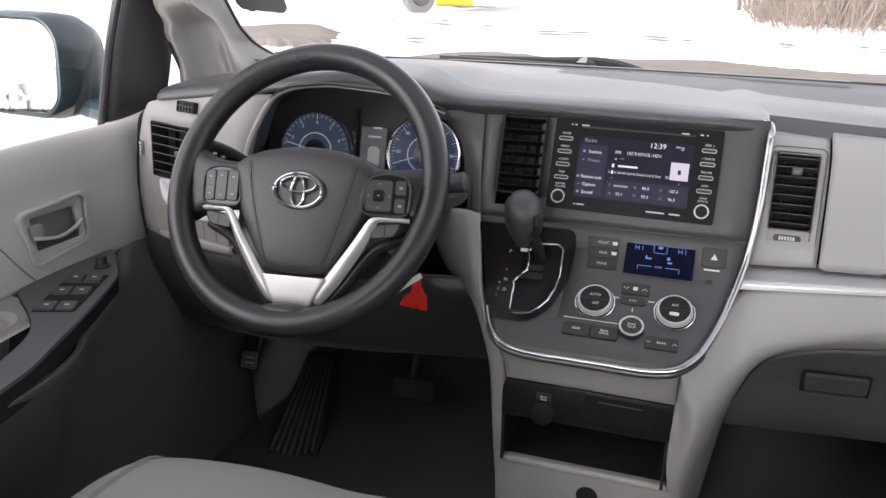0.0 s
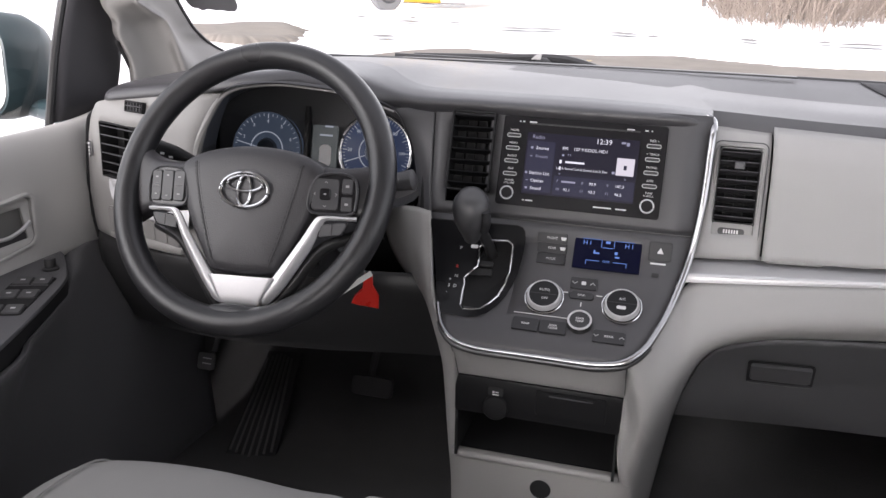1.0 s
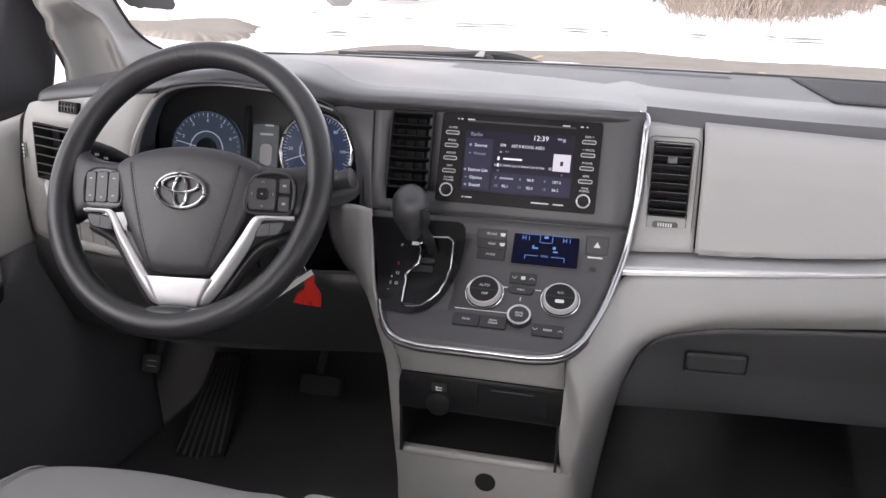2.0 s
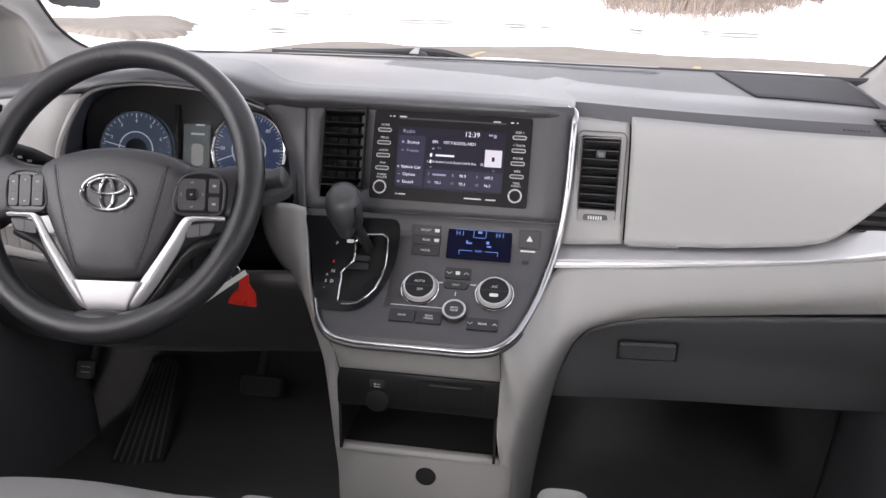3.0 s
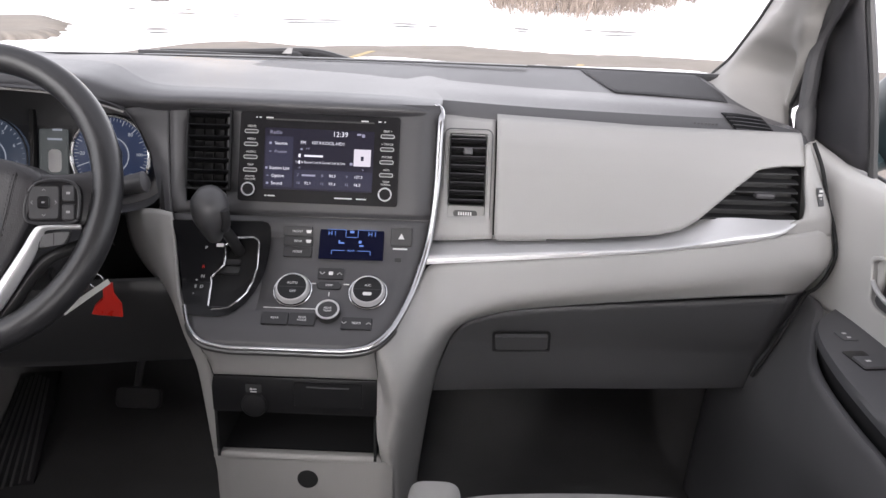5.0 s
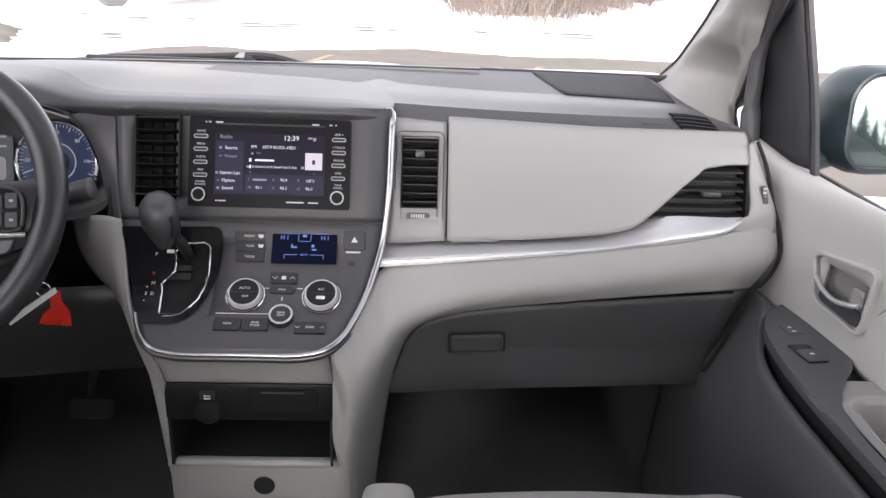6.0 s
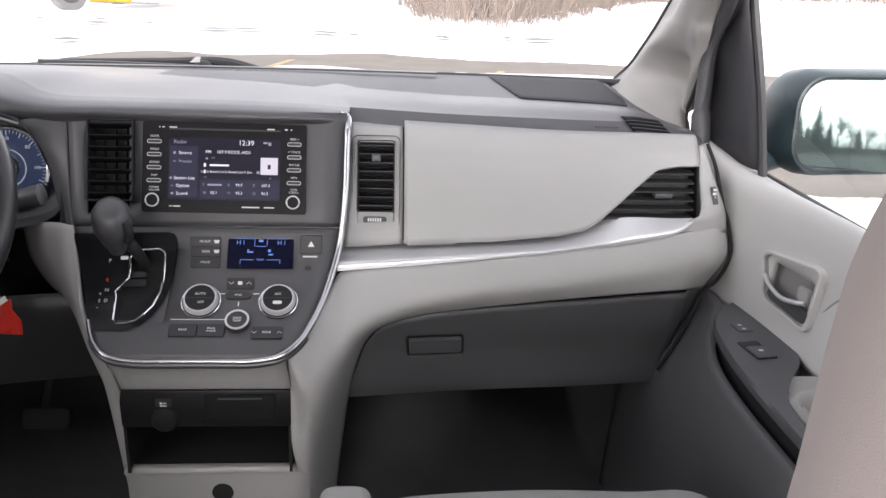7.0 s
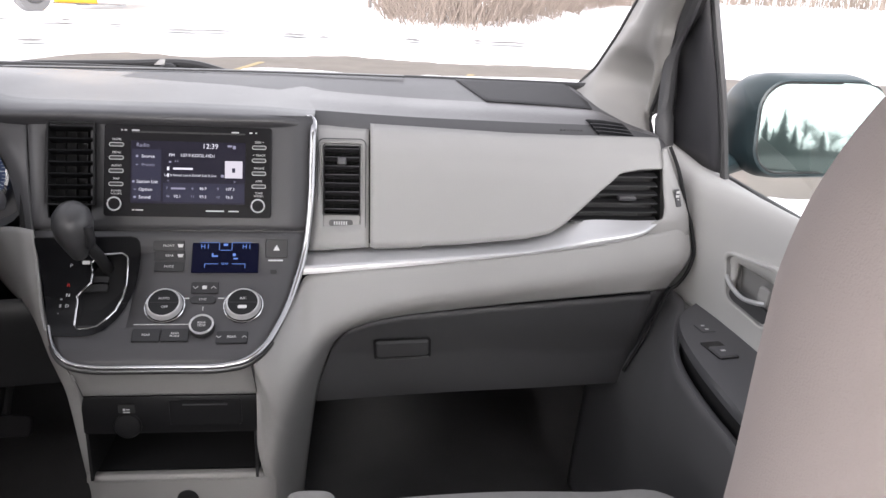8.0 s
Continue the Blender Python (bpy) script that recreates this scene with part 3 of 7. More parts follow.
def pillar_trim(sx):
    """Pale A-pillar cover with a hollow above its foot."""
    t = thing("a_pillar", "light grey moulded A-pillar trim beside the windscreen", "pillar", (0, 0, 0), "A-pillar trims", "structure")
    k = 0.0 if sx > 0 else 0.052
    foot = [(0.612, 0.335, 1.138), (0.620, 0.250, 1.134), (0.618, 0.185, 1.131), (0.646, 0.136, 1.120), (0.674, 0.104, 1.104), (0.694, 0.122, 1.088), (0.708, 0.140, 1.083)] if sx > 0 else \
           [(0.598, 0.345, 1.123), (0.622, 0.290, 1.116), (0.636, 0.262, 1.110), (0.662, 0.225, 1.102), (0.682, 0.195, 1.094), (0.694, 0.150, 1.084), (0.704, 0.130, 1.076)]
    secs = [mirrored(row, sx) for row in (
        foot,
        [(0.630, 0.325, 1.164), (0.642, 0.290, 1.158), (0.660, 0.250, 1.148), (0.690, 0.204, 1.142), (0.706, 0.190, 1.136), (0.708, 0.182 - k, 1.126), (0.717, 0.184 - k, 1.120)],
        [(0.648, 0.310, 1.188), (0.655, 0.290, 1.184), (0.688, 0.256, 1.174), (0.716, 0.224, 1.168), (0.724, 0.198, 1.164), (0.708, 0.178 - k, 1.158), (0.718, 0.172 - k, 1.152)],
        [(0.665, 0.285, 1.215), (0.661, 0.262, 1.214), (0.684, 0.234, 1.206), (0.712, 0.200, 1.202), (0.718, 0.178, 1.200), (0.703, 0.156 - k, 1.194), (0.718 + 0.4 * k, 0.148 - k, 1.192)],
        [(0.674, 0.268, 1.236), (0.663, 0.226, 1.238), (0.667, 0.204, 1.234), (0.682, 0.184, 1.230), (0.692, 0.162, 1.228), (0.698, 0.138 - k, 1.224), (0.716 + 0.5 * k, 0.130 - k, 1.222)],
        [(0.682, 0.248, 1.260), (0.668, 0.198, 1.264), (0.668, 0.176, 1.262), (0.674, 0.154, 1.260), (0.682, 0.134, 1.258), (0.687, 0.110 - k, 1.256), (0.710 + 0.5 * k, 0.106 - k, 1.254)],
        [(0.690, 0.21, 1.295), (0.672, 0.150, 1.305), (0.667, 0.125, 1.308), (0.667, 0.105, 1.308), (0.672, 0.080, 1.308), (0.682, 0.060, 1.308), (0.704, 0.058, 1.308)],
        [(0.672, -0.10, 1.50), (0.645, -0.14, 1.50), (0.638, -0.165, 1.50), (0.637, -0.18, 1.50), (0.640, -0.20, 1.50), (0.650, -0.215, 1.50), (0.668, -0.215, 1.50)],
        [(0.63, -0.33, 1.62), (0.60, -0.35, 1.62), (0.592, -0.37, 1.62), (0.59, -0.38, 1.62), (0.595, -0.40, 1.62), (0.605, -0.41, 1.62), (0.62, -0.41, 1.62)])]
    lead = ((0.612, 0.345, 1.136), (0.645, 0.342, 1.166), (0.660, 0.331, 1.187), (0.668, 0.310, 1.212), (0.673, 0.286, 1.235), (0.677, 0.258, 1.260), (0.680, 0.214, 1.298)) if sx > 0 else \
           ((0.600, 0.376, 1.120), (0.688, 0.357, 1.158), (0.698, 0.304, 1.194), (0.698, 0.277, 1.219), (0.698, 0.260, 1.238), (0.698, 0.240, 1.262), (0.690, 0.190, 1.300))
    if sx < 0:
        # a light front edge, a ridge, and a hollow running back to the quarter window
        ridge = ((0.228, 1.102), (0.199, 1.165), (0.181, 1.199), (0.159, 1.224), (0.115, 1.245), (0.085, 1.266))
        rear = ((0.121, 1.088), (0.120, 1.147), (0.104, 1.181), (0.090, 1.205), (0.088, 1.226), (0.066, 1.258))
        for i, deep in enumerate((1, 1, 1, 1, 0.6, 0.0)):
            f, r, b = Vector(lead[i]), Vector((0.662, *ridge[i])), Vector((0.707, *rear[i]))
            hollow = Vector((0.020 * deep, 0, 0))
            secs[i] = mirrored([f, f.lerp(r, 0.5), r, r.lerp(b, 0.16) + 0.6 * hollow, r.lerp(b, 0.55) + 0.8 * hollow, b, b + Vector((0.015, 0.004, 0))], sx)
    for row, p in zip(secs, lead):
        row[0] = mirrored([p], sx)[0]
        if sx < 0:
            row[1] = (row[1][0] - 0.020, row[1][1], row[1][2])
    part("pillar_cover", loft(secs, 64, 40), PILLAR_SHADED, t, thick=0.004, flip=sx > 0)
    edge = mirrored([(0.590, 0.356, 1.144)] + [(x, y + 0.005, z) for x, y, z in lead] + [(0.674, -0.09, 1.50), (0.632, -0.32, 1.62)], sx)
    part("glass_seal", tube(edge, 0.0035, 8, 60), BLACK, t, "black windscreen edge")
    qw = mirrored([(0.712, 0.145 - 0.3 * k, 1.086), (0.717, 0.186 - k, 1.120), (0.719, 0.174 - k, 1.152), (0.719, 0.150 - k, 1.190)], sx)
    part("quarter_seal", tube(qw, 0.004, 8, 10), BLACK, t)
    if sx > 0:
        part("quarter_post", tube([(0.724, 0.126, 1.075), (0.724, 0.140, 1.134), (0.724, 0.142, 1.178), (0.722, 0.132, 1.24), (0.716, 0.072, 1.30), (0.66, -0.20, 1.50)], 0.012, 10, 30, flat=1.3), DOOR_DARK, t)
    return t


pillar_trim(1)
pillar_trim(-1)

# ---- dashboard ----
dash = thing("dashboard", "two-tone grey moulded car dashboard with satin silver trim", "dashboard")


def pad_secs_left():
    rows = ((-0.65, 0.22, 1.142, 0.06, 1.154, -0.050, 1.144, -0.060, 1.129),
            (-0.56, 0.25, 1.156, 0.06, 1.166, -0.060, 1.156, -0.070, 1.141),
            (-0.49, 0.27, 1.163, 0.07, 1.174, -0.058, 1.170, -0.074, 1.155),
            (-0.40, 0.30, 1.163, 0.07, 1.182, -0.055, 1.180, -0.073, 1.165),
            (-0.32, 0.30, 1.160, 0.08, 1.176, -0.040, 1.172, -0.060, 1.156),
            (-0.25, 0.30, 1.152, 0.05, 1.1545, -0.012, 1.1440, -0.010, 1.130),
            (-0.15, 0.30, 1.1515, 0.05, 1.1510, -0.003, 1.1415, 0.000, 1.127),
            (0.00, 0.30, 1.1495, 0.05, 1.1495, -0.003, 1.1395, 0.000, 1.125),
            (0.10, 0.30, 1.1465, 0.05, 1.1470, -0.002, 1.1385, 0.001, 1.125),
            (0.135, 0.30, 1.1440, 0.052, 1.1445, 0.001, 1.1370, 0.003, 1.124),
            (0.152, 0.30, 1.1420, 0.057, 1.1425, 0.006, 1.1345, 0.007, 1.122),
            (0.162, 0.30, 1.1408, 0.065, 1.1408, 0.018, 1.1310, 0.018, 1.117),
            (0.1675, 0.30, 1.1402, 0.074, 1.1394, 0.046, 1.1270, 0.036, 1.110))
    out = []
    out.append([(-0.802, 0.20, 1.090), (-0.802, 0.15, 1.092), (-0.784, 0.06, 1.098), (-0.776, 0.02, 1.102), (-0.764, -0.002, 1.104), (-0.760, -0.006, 1.102), (-0.756, 0.004, 1.098), (-0.752, 0.02, 1.096)])
    out.append([(-0.798, 0.20, 1.098), (-0.794, 0.15, 1.110), (-0.774, 0.06, 1.120), (-0.764, 0.02, 1.123), (-0.752, -0.018, 1.121), (-0.748, -0.028, 1.113), (-0.748, -0.018, 1.108), (-0.746, 0.005, 1.107)])
    out.append([(-0.780, 0.23, 1.104), (-0.775, 0.16, 1.118), (-0.755, 0.06, 1.131), (-0.740, 0.02, 1.135), (-0.724, -0.036, 1.132), (-0.720, -0.049, 1.120), (-0.720, -0.037, 1.115), (-0.718, -0.005, 1.114)])
    for x, y1, z1, y2, z2, y3, z3, y4, z4 in rows:
        yb, zb = ws_base(x)
        out.append([(x, yb, zb), (x, y1, z1), (x, y2, z2), (x, lerp(y2, y3, 0.55), lerp(z2, z3, 0.30)), (x, y3, z3), (x, y4, z4), (x, y4 + 0.012, z4 - 0.006), (x, y4 + 0.05, z4 - 0.004)])
    return out


def pad_secs_right():
    """Windscreen edge, middle, rear crease, middle, front crease, middle, lower edge."""
    rows = ((0.110, 0.320, 1.1405, 0.078, 1.1410, 0.060, 1.118),
            (0.180, 0.275, 1.1400, 0.076, 1.1385, 0.056, 1.117),
            (0.260, 0.238, 1.1400, 0.075, 1.1345, 0.053, 1.114),
            (0.330, 0.216, 1.1395, 0.075, 1.1315, 0.051, 1.111),
            (0.420, 0.200, 1.1390, 0.075, 1.1290, 0.049, 1.108),
            (0.500, 0.178, 1.1390, 0.075, 1.1270, 0.048, 1.105),
            (0.600, 0.152, 1.1370, 0.075, 1.1250, 0.047, 1.102),
            (0.632, 0.140, 1.1290, 0.073, 1.1220, 0.046, 1.100),
            (0.664, 0.130, 1.1170, 0.071, 1.1160, 0.046, 1.098),
            (0.694, 0.124, 1.1060, 0.072, 1.1080, 0.048, 1.093),
            (0.708, 0.118, 1.0920, 0.078, 1.0960, 0.058, 1.084))
    out = []
    for x, y1, z1, y2, z2, y3, z3 in rows:
        yb, zb = ws_base(min(x, 0.66))
        zb -= 0.05 * min(1, max(0, (x - 0.60) / 0.10))
        out.append([(x, yb, zb), (x, lerp(yb, y1, 0.5), lerp(zb, z1, 0.5) + 0.001), (x, y1, z1), (x, lerp(y1, y2, 0.55), lerp(z1, z2, 0.55) + 0.0032), (x, y2, z2), (x, lerp(y2, y3, 0.5) - 0.002, lerp(z2, z3, 0.5) + 0.001), (x, y3, z3)])
    return out


PAD_L, PAD_R = pad_secs_left(), pad_secs_right()
pad_bm = loft([r[:3] for r in PAD_L], 160, 90)
pad_me = bpy.data.meshes.new("top_pad")
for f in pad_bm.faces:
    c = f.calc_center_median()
    # faces behind this curve take the darker colour that stands for shade
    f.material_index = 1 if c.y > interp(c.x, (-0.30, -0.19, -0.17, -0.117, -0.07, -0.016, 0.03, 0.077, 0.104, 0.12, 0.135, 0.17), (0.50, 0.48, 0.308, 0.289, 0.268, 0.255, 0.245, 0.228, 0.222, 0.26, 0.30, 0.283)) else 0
pad_bm.to_mesh(pad_me)
pad_bm.free()
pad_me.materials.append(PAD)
pad_me.materials.append(PAD_SHADED)
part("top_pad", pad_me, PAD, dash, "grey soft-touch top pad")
part("brow", loft([r[2:] for r in PAD_L], 100, 34), BROW_SHADED, dash, "grey rolled brow over the screen, shade in its colour")
part("rear_pad", loft([r[:3] for r in PAD_R], 60, 14), PAD_SHADED, dash, "grey pad along the windscreen, shade in its colour")
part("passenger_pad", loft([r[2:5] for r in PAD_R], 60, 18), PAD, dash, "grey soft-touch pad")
part("pad_band", loft([r[4:] for r in PAD_R], 60, 12), PAD_SHADED, dash, "grey front band of the pad, shade in its colour")

# graphite centre fascia: height -> depth, left edge, right edge
F_Z = (0.846, 0.855, 0.866, 0.885, 0.905, 0.93, 0.955, 0.985, 1.008, 1.125, 1.142)
F_Y = (-0.170, -0.168, -0.156, -0.122, -0.094, -0.071, -0.053, -0.041, -0.038, 0.000, 0.006)
S_Z = (0.8480, 0.8488, 0.850, 0.852, 0.8545, 0.858, 0.8625, 0.868, 0.8755, 0.885, 0.905, 0.93, 0.955, 0.985, 1.008, 1.125, 1.142)
S_L = (-0.085, -0.106, -0.116, -0.1255, -0.1325, -0.1395, -0.1465, -0.153, -0.160, -0.167, -0.178, -0.188, -0.195, -0.204, -0.206, -0.212, -0.213)
S_R = (0.030, 0.054, 0.066, 0.0765, 0.0845, 0.0925, 0.1005, 0.1080, 0.1160, 0.1245, 0.1355, 0.1455, 0.153, 0.159, 0.162, 0.166, 0.166)


def fy(z):
    return interp(z, F_Z, F_Y)


def on_fascia(x, z, out=0.0):
    """A pose on the fascia: x across, y up along it, z out of it."""
    e = 0.006
    up = Vector((0, fy(z + e) - fy(z - e), 2 * e))
    m = plane_at((x, fy(z), z), (1, 0, 0), up)
    return m @ Matrix.Translation((0, 0, out))


def hole_grid(xcols, zs, place, holes):
    """A sheet on a grid of columns and heights, left open over the given boxes."""
    bm = bmesh.new()
    vs = [[bm.verts.new(place(i, x, z)) for i, x in enumerate(xcols)] for z in zs]
    for j in range(len(zs) - 1):
        for i in range(len(xcols) - 1):
            cx, cz = (xcols[i] + xcols[i + 1]) / 2, (zs[j] + zs[j + 1]) / 2
            if not any(h[0] < cx < h[1] and h[2] < cz < h[3] for h in holes):
                bm.faces.new((vs[j][i], vs[j][i + 1], vs[j + 1][i + 1], vs[j + 1][i]))
    return bm


up_cols = [-0.212, -0.200, -0.1865, -0.158, -0.1295, -0.10, -0.05, 0.0, 0.05, 0.10, 0.14, 0.166]
up_zs = list(np.linspace(0.9895, 1.005, 3)) + list(np.linspace(1.02, 1.11, 7)) + [1.1235, 1.133, 1.142]


def up_place(i, x, z):
    return (lerp(interp(z, S_Z, S_L), -0.1865, i / 2) if i < 2 else lerp(0.10, interp(z, S_Z, S_R), (i - 9) / 2) if i > 9 else x, fy(z), z)


part("upper_fascia", hole_grid(up_cols, up_zs, up_place, [(-0.1865, -0.1295, 1.005, 1.1235)]), FASCIA, dash, "graphite plastic fascia round the screen", thick=0.008)
low_cols = [-0.21, -0.18, -0.142, -0.11, -0.074, -0.03, 0.0, 0.03, 0.06, 0.09, 0.12, 0.16]
low_zs = [0.8480, 0.8484, 0.8488, 0.8494, 0.850, 0.851, 0.852, 0.8533, 0.8545, 0.856, 0.858, 0.860, 0.8625, 0.865, 0.868, 0.872, 0.8755, 0.880, 0.884] + list(np.linspace(0.893, 0.962, 12)) + [0.970, 0.979, 0.9875]


def low_place(i, x, z):
    a, b = interp(z, S_Z, S_L), interp(z, S_Z, S_R)
    return (max(a + 0.0004 * i, lerp(a, -0.142, i / 2) if i < 2 else min(x, b - 0.0004 * (11 - i)) if i < 8 else lerp(min(0.06, b - 0.002), b, (i - 8) / 3)), fy(z), z)


part("lower_fascia", hole_grid(low_cols, low_zs, low_place, [(-0.142, -0.074, 0.884, 0.962)]), FASCIA, dash, "graphite plastic control fascia", thick=0.008)
part("fascia_joint", grid_mesh([[(x, fy(z) + 0.004, z) for x in np.linspace(-0.2, 0.155, 6)] for z in (0.98, 0.9885, 0.997)]), BLACK, dash)

edge = [Vector((0.1580, 0.024, 1.1405)), Vector((0.1640, 0.021, 1.1375)), Vector((0.1680, 0.013, 1.1325))]
edge += [Vector((interp(z, S_Z, S_R) + 0.002, fy(z) - 0.002, z)) for z in (1.122, 1.09, 1.03, 0.965, 0.92, 0.895, 0.8755, 0.868, 0.8620, 0.8570, 0.8530, 0.8500)]
edge += [Vector((x, fy(0.8475) - 0.002, 0.8475)) for x in (0.045, 0.0, -0.05, -0.095)]
edge += [Vector((interp(z, S_Z, S_L) - 0.002, fy(z) - 0.002, z)) for z in (0.8500, 0.8535, 0.858, 0.8625, 0.868, 0.8755, 0.884)]
edge_line = smooth_line(edge, 170)
part("chrome_edge", tube(edge_line, lambda f: 0.0020 + 0.0030 * min(1, f * 10) - 0.0018 * min(1, max(0, (f - 0.50) * 6)), 12, up=(0.1, -0.93, 0.35)), EDGING, dash, "bright chrome edging of the fascia")

part("edge_dark_side", tube([(p.x, p.y + 0.001, p.z - 0.0055) for p in edge_line[62:160]], 0.0052, 10, up=(0.1, -0.93, 0.35)), EDGE_DARK, dash, "lower side of the edging, dark reflection in its colour")

# passenger face: depth by height
P_Z = (0.80, 0.86, 0.93, 0.96, 1.0, 1.06, 1.092, 1.108, 1.118)
P_Y = (0.00, -0.03, -0.025, -0.022, -0.010, 0.008, 0.024, 0.040, 0.058)


def py(x, z):
    return interp(z, P_Z, P_Y) - 0.022 * min(1, max(0, (x - 0.25) / 0.3))


def face_patch(x0, x1, top, bottom, nx=24, nz=18, out=0.0):
    rows = []
    for x in np.linspace(x0, x1, nx):
        rows.append([(x, py(x, z) - out, z) for z in np.linspace(top(x), bottom(x), nz)])
    return grid_mesh(rows)


def p_top(x):
    return interp(x, (0.17, 0.25, 0.45, 0.60, 0.70), (1.121, 1.118, 1.113, 1.112, 1.111))


def p_bottom(x):
    return interp(x, (0.17, 0.25, 0.37, 0.47, 0.505, 0.525, 0.578, 0.609, 0.64, 0.672), (0.954, 0.960, 0.966, 0.977, 0.985, 0.997, 1.045, 1.069, 1.074, 1.075))


part("airbag_cover", face_patch(0.2477, 0.672, p_top, p_bottom, 60, 20), LIGHT, dash, "light grey airbag cover panel", thick=0.008)
part("end_cover", grid_mesh([[(lerp(a, b, t), interp(z, (0.985, 1.01, 1.03, 1.06, 1.10), (-0.0515, -0.051, -0.040, -0.022, -0.006)) + 0.020 * t ** 3, z) for t in np.linspace(0, 1, 8)] for z, a, b in
     [(z, interp(z, (0.985, 1.004, 1.014, 1.03), (0.640, 0.645, 0.669, 0.672)), interp(z, (0.98, 1.022, 1.073, 1.109), (0.7185, 0.7120, 0.6970, 0.6840))) for z in np.linspace(1.106, 0.985, 18)]]), LIGHT, dash, thick=0.006)

# satin silver shelf trim
silver_secs = [[(0.150, 0.010, 0.951), (0.150, -0.050, 0.945), (0.150, -0.061, 0.941), (0.150, -0.063, 0.932)],
               [(0.283, 0.005, 0.9575), (0.283, -0.050, 0.9540), (0.283, -0.062, 0.952), (0.283, -0.064, 0.944)],
               [(0.443, -0.005, 0.9695), (0.443, -0.055, 0.9668), (0.443, -0.066, 0.9655), (0.443, -0.067, 0.961)],
               [(0.505, -0.006, 0.986), (0.505, -0.050, 0.9775), (0.505, -0.0665, 0.974), (0.505, -0.067, 0.969)],
               [(0.560, -0.036, 1.0068), (0.560, -0.052, 0.996), (0.560, -0.066, 0.986), (0.560, -0.067, 0.977)],
               [(0.630, -0.042, 1.0082), (0.630, -0.053, 1.003), (0.630, -0.0635, 0.9965), (0.630, -0.064, 0.991)],
               [(0.664, -0.043, 1.0095), (0.664, -0.045, 1.009), (0.664, -0.047, 1.0085), (0.664, -0.048, 1.008)]]
part("silver_trim", loft(silver_secs, 50, 12), SILVER, dash, "satin silver shelf trim")

# pale lower panel running down into the right console leg
ribs = [[(0.7185, -0.022, 0.998), (0.7235, -0.034, 0.950), (0.697, -0.022, 0.894)],
        [(0.690, -0.046, 0.996), (0.694, -0.060, 0.950), (0.680, -0.030, 0.894)],
        [(0.630, -0.062, 0.990), (0.640, -0.075, 0.945), (0.640, -0.036, 0.894)],
        [(0.560, -0.066, 0.976), (0.560, -0.080, 0.932), (0.555, -0.035, 0.886)],
        [(0.440, -0.066, 0.961), (0.440, -0.082, 0.915), (0.440, -0.033, 0.874)],
        [(0.300, -0.063, 0.945), (0.305, -0.084, 0.898), (0.310, -0.030, 0.858)],
        [(0.210, -0.062, 0.937), (0.232, -0.086, 0.880), (0.255, -0.027, 0.846)],
        [(0.160, -0.058, 0.930), (0.185, -0.098, 0.860), (0.212, -0.020, 0.825)],
        [(0.144, -0.080, 0.905), (0.165, -0.112, 0.832), (0.190, 0.000, 0.790)],
        [(0.122, -0.125, 0.878), (0.147, -0.132, 0.800), (0.174, 0.020, 0.735)],
        [(0.105, -0.1555, 0.8640), (0.138, -0.138, 0.776), (0.168, 0.025, 0.707)],
        [(0.0960, -0.1640, 0.8510), (0.132, -0.139, 0.757), (0.1650, 0.028, 0.690)],
        [(0.0935, -0.1570, 0.836), (0.128, -0.135, 0.738), (0.1615, 0.031, 0.668)],
        [(0.0930, -0.1405, 0.811), (0.124, -0.127, 0.719), (0.1585, 0.0325, 0.645)],
        [(0.0920, -0.1245, 0.783), (0.120, -0.119, 0.690), (0.154, 0.035, 0.610)],
        [(0.0915, -0.1210, 0.690), (0.116, -0.100, 0.635), (0.147, 0.035, 0.555)],
        [(0.098, -0.100, 0.620), (0.120, -0.075, 0.580), (0.142, 0.045, 0.500)],
        [(0.108, -0.060, 0.480), (0.122, -0.040, 0.450), (0.136, 0.060, 0.395)]]
for rib in ribs[2:7]:
    rib[1] = (rib[1][0], rib[1][1] + 0.004, rib[1][2])
    rib[2] = (rib[2][0], rib[2][1] - 0.024, rib[2][2] + 0.010)
part("lower_cover", loft(ribs, 90, 20), LIGHT, dash, "light grey lower cover running down the console leg", thick=0.006)

# left console leg and its cheek
lribs = [[(-0.205, -0.044, 0.990), (-0.232, -0.040, 0.992), (-0.292, 0.000, 0.978)],
         [(-0.197, -0.066, 0.940), (-0.226, -0.052, 0.938), (-0.288, 0.010, 0.915)],
         [(-0.182, -0.110, 0.892), (-0.205, -0.082, 0.885), (-0.262, 0.030, 0.855)],
         [(-0.155, -0.155, 0.858), (-0.180, -0.110, 0.845), (-0.215, 0.050, 0.820)],
         [(-0.138, -0.157, 0.832), (-0.170, -0.112, 0.812), (-0.200, 0.050, 0.790)],
         [(-0.142, -0.124, 0.775), (-0.168, -0.092, 0.762), (-0.190, 0.050, 0.750)],
         [(-0.143, -0.098, 0.645), (-0.164, -0.072, 0.640), (-0.178, 0.050, 0.640)],
         [(-0.146, -0.088, 0.560), (-0.160, -0.060, 0.555), (-0.170, 0.060, 0.550)],
         [(-0.148, -0.080, 0.430), (-0.158, -0.055, 0.420), (-0.165, 0.090, 0.410)]]
part("console_cheek", loft(lribs, 60, 16), LIGHT, dash, "light grey console cheek", thick=0.006, flip=True)

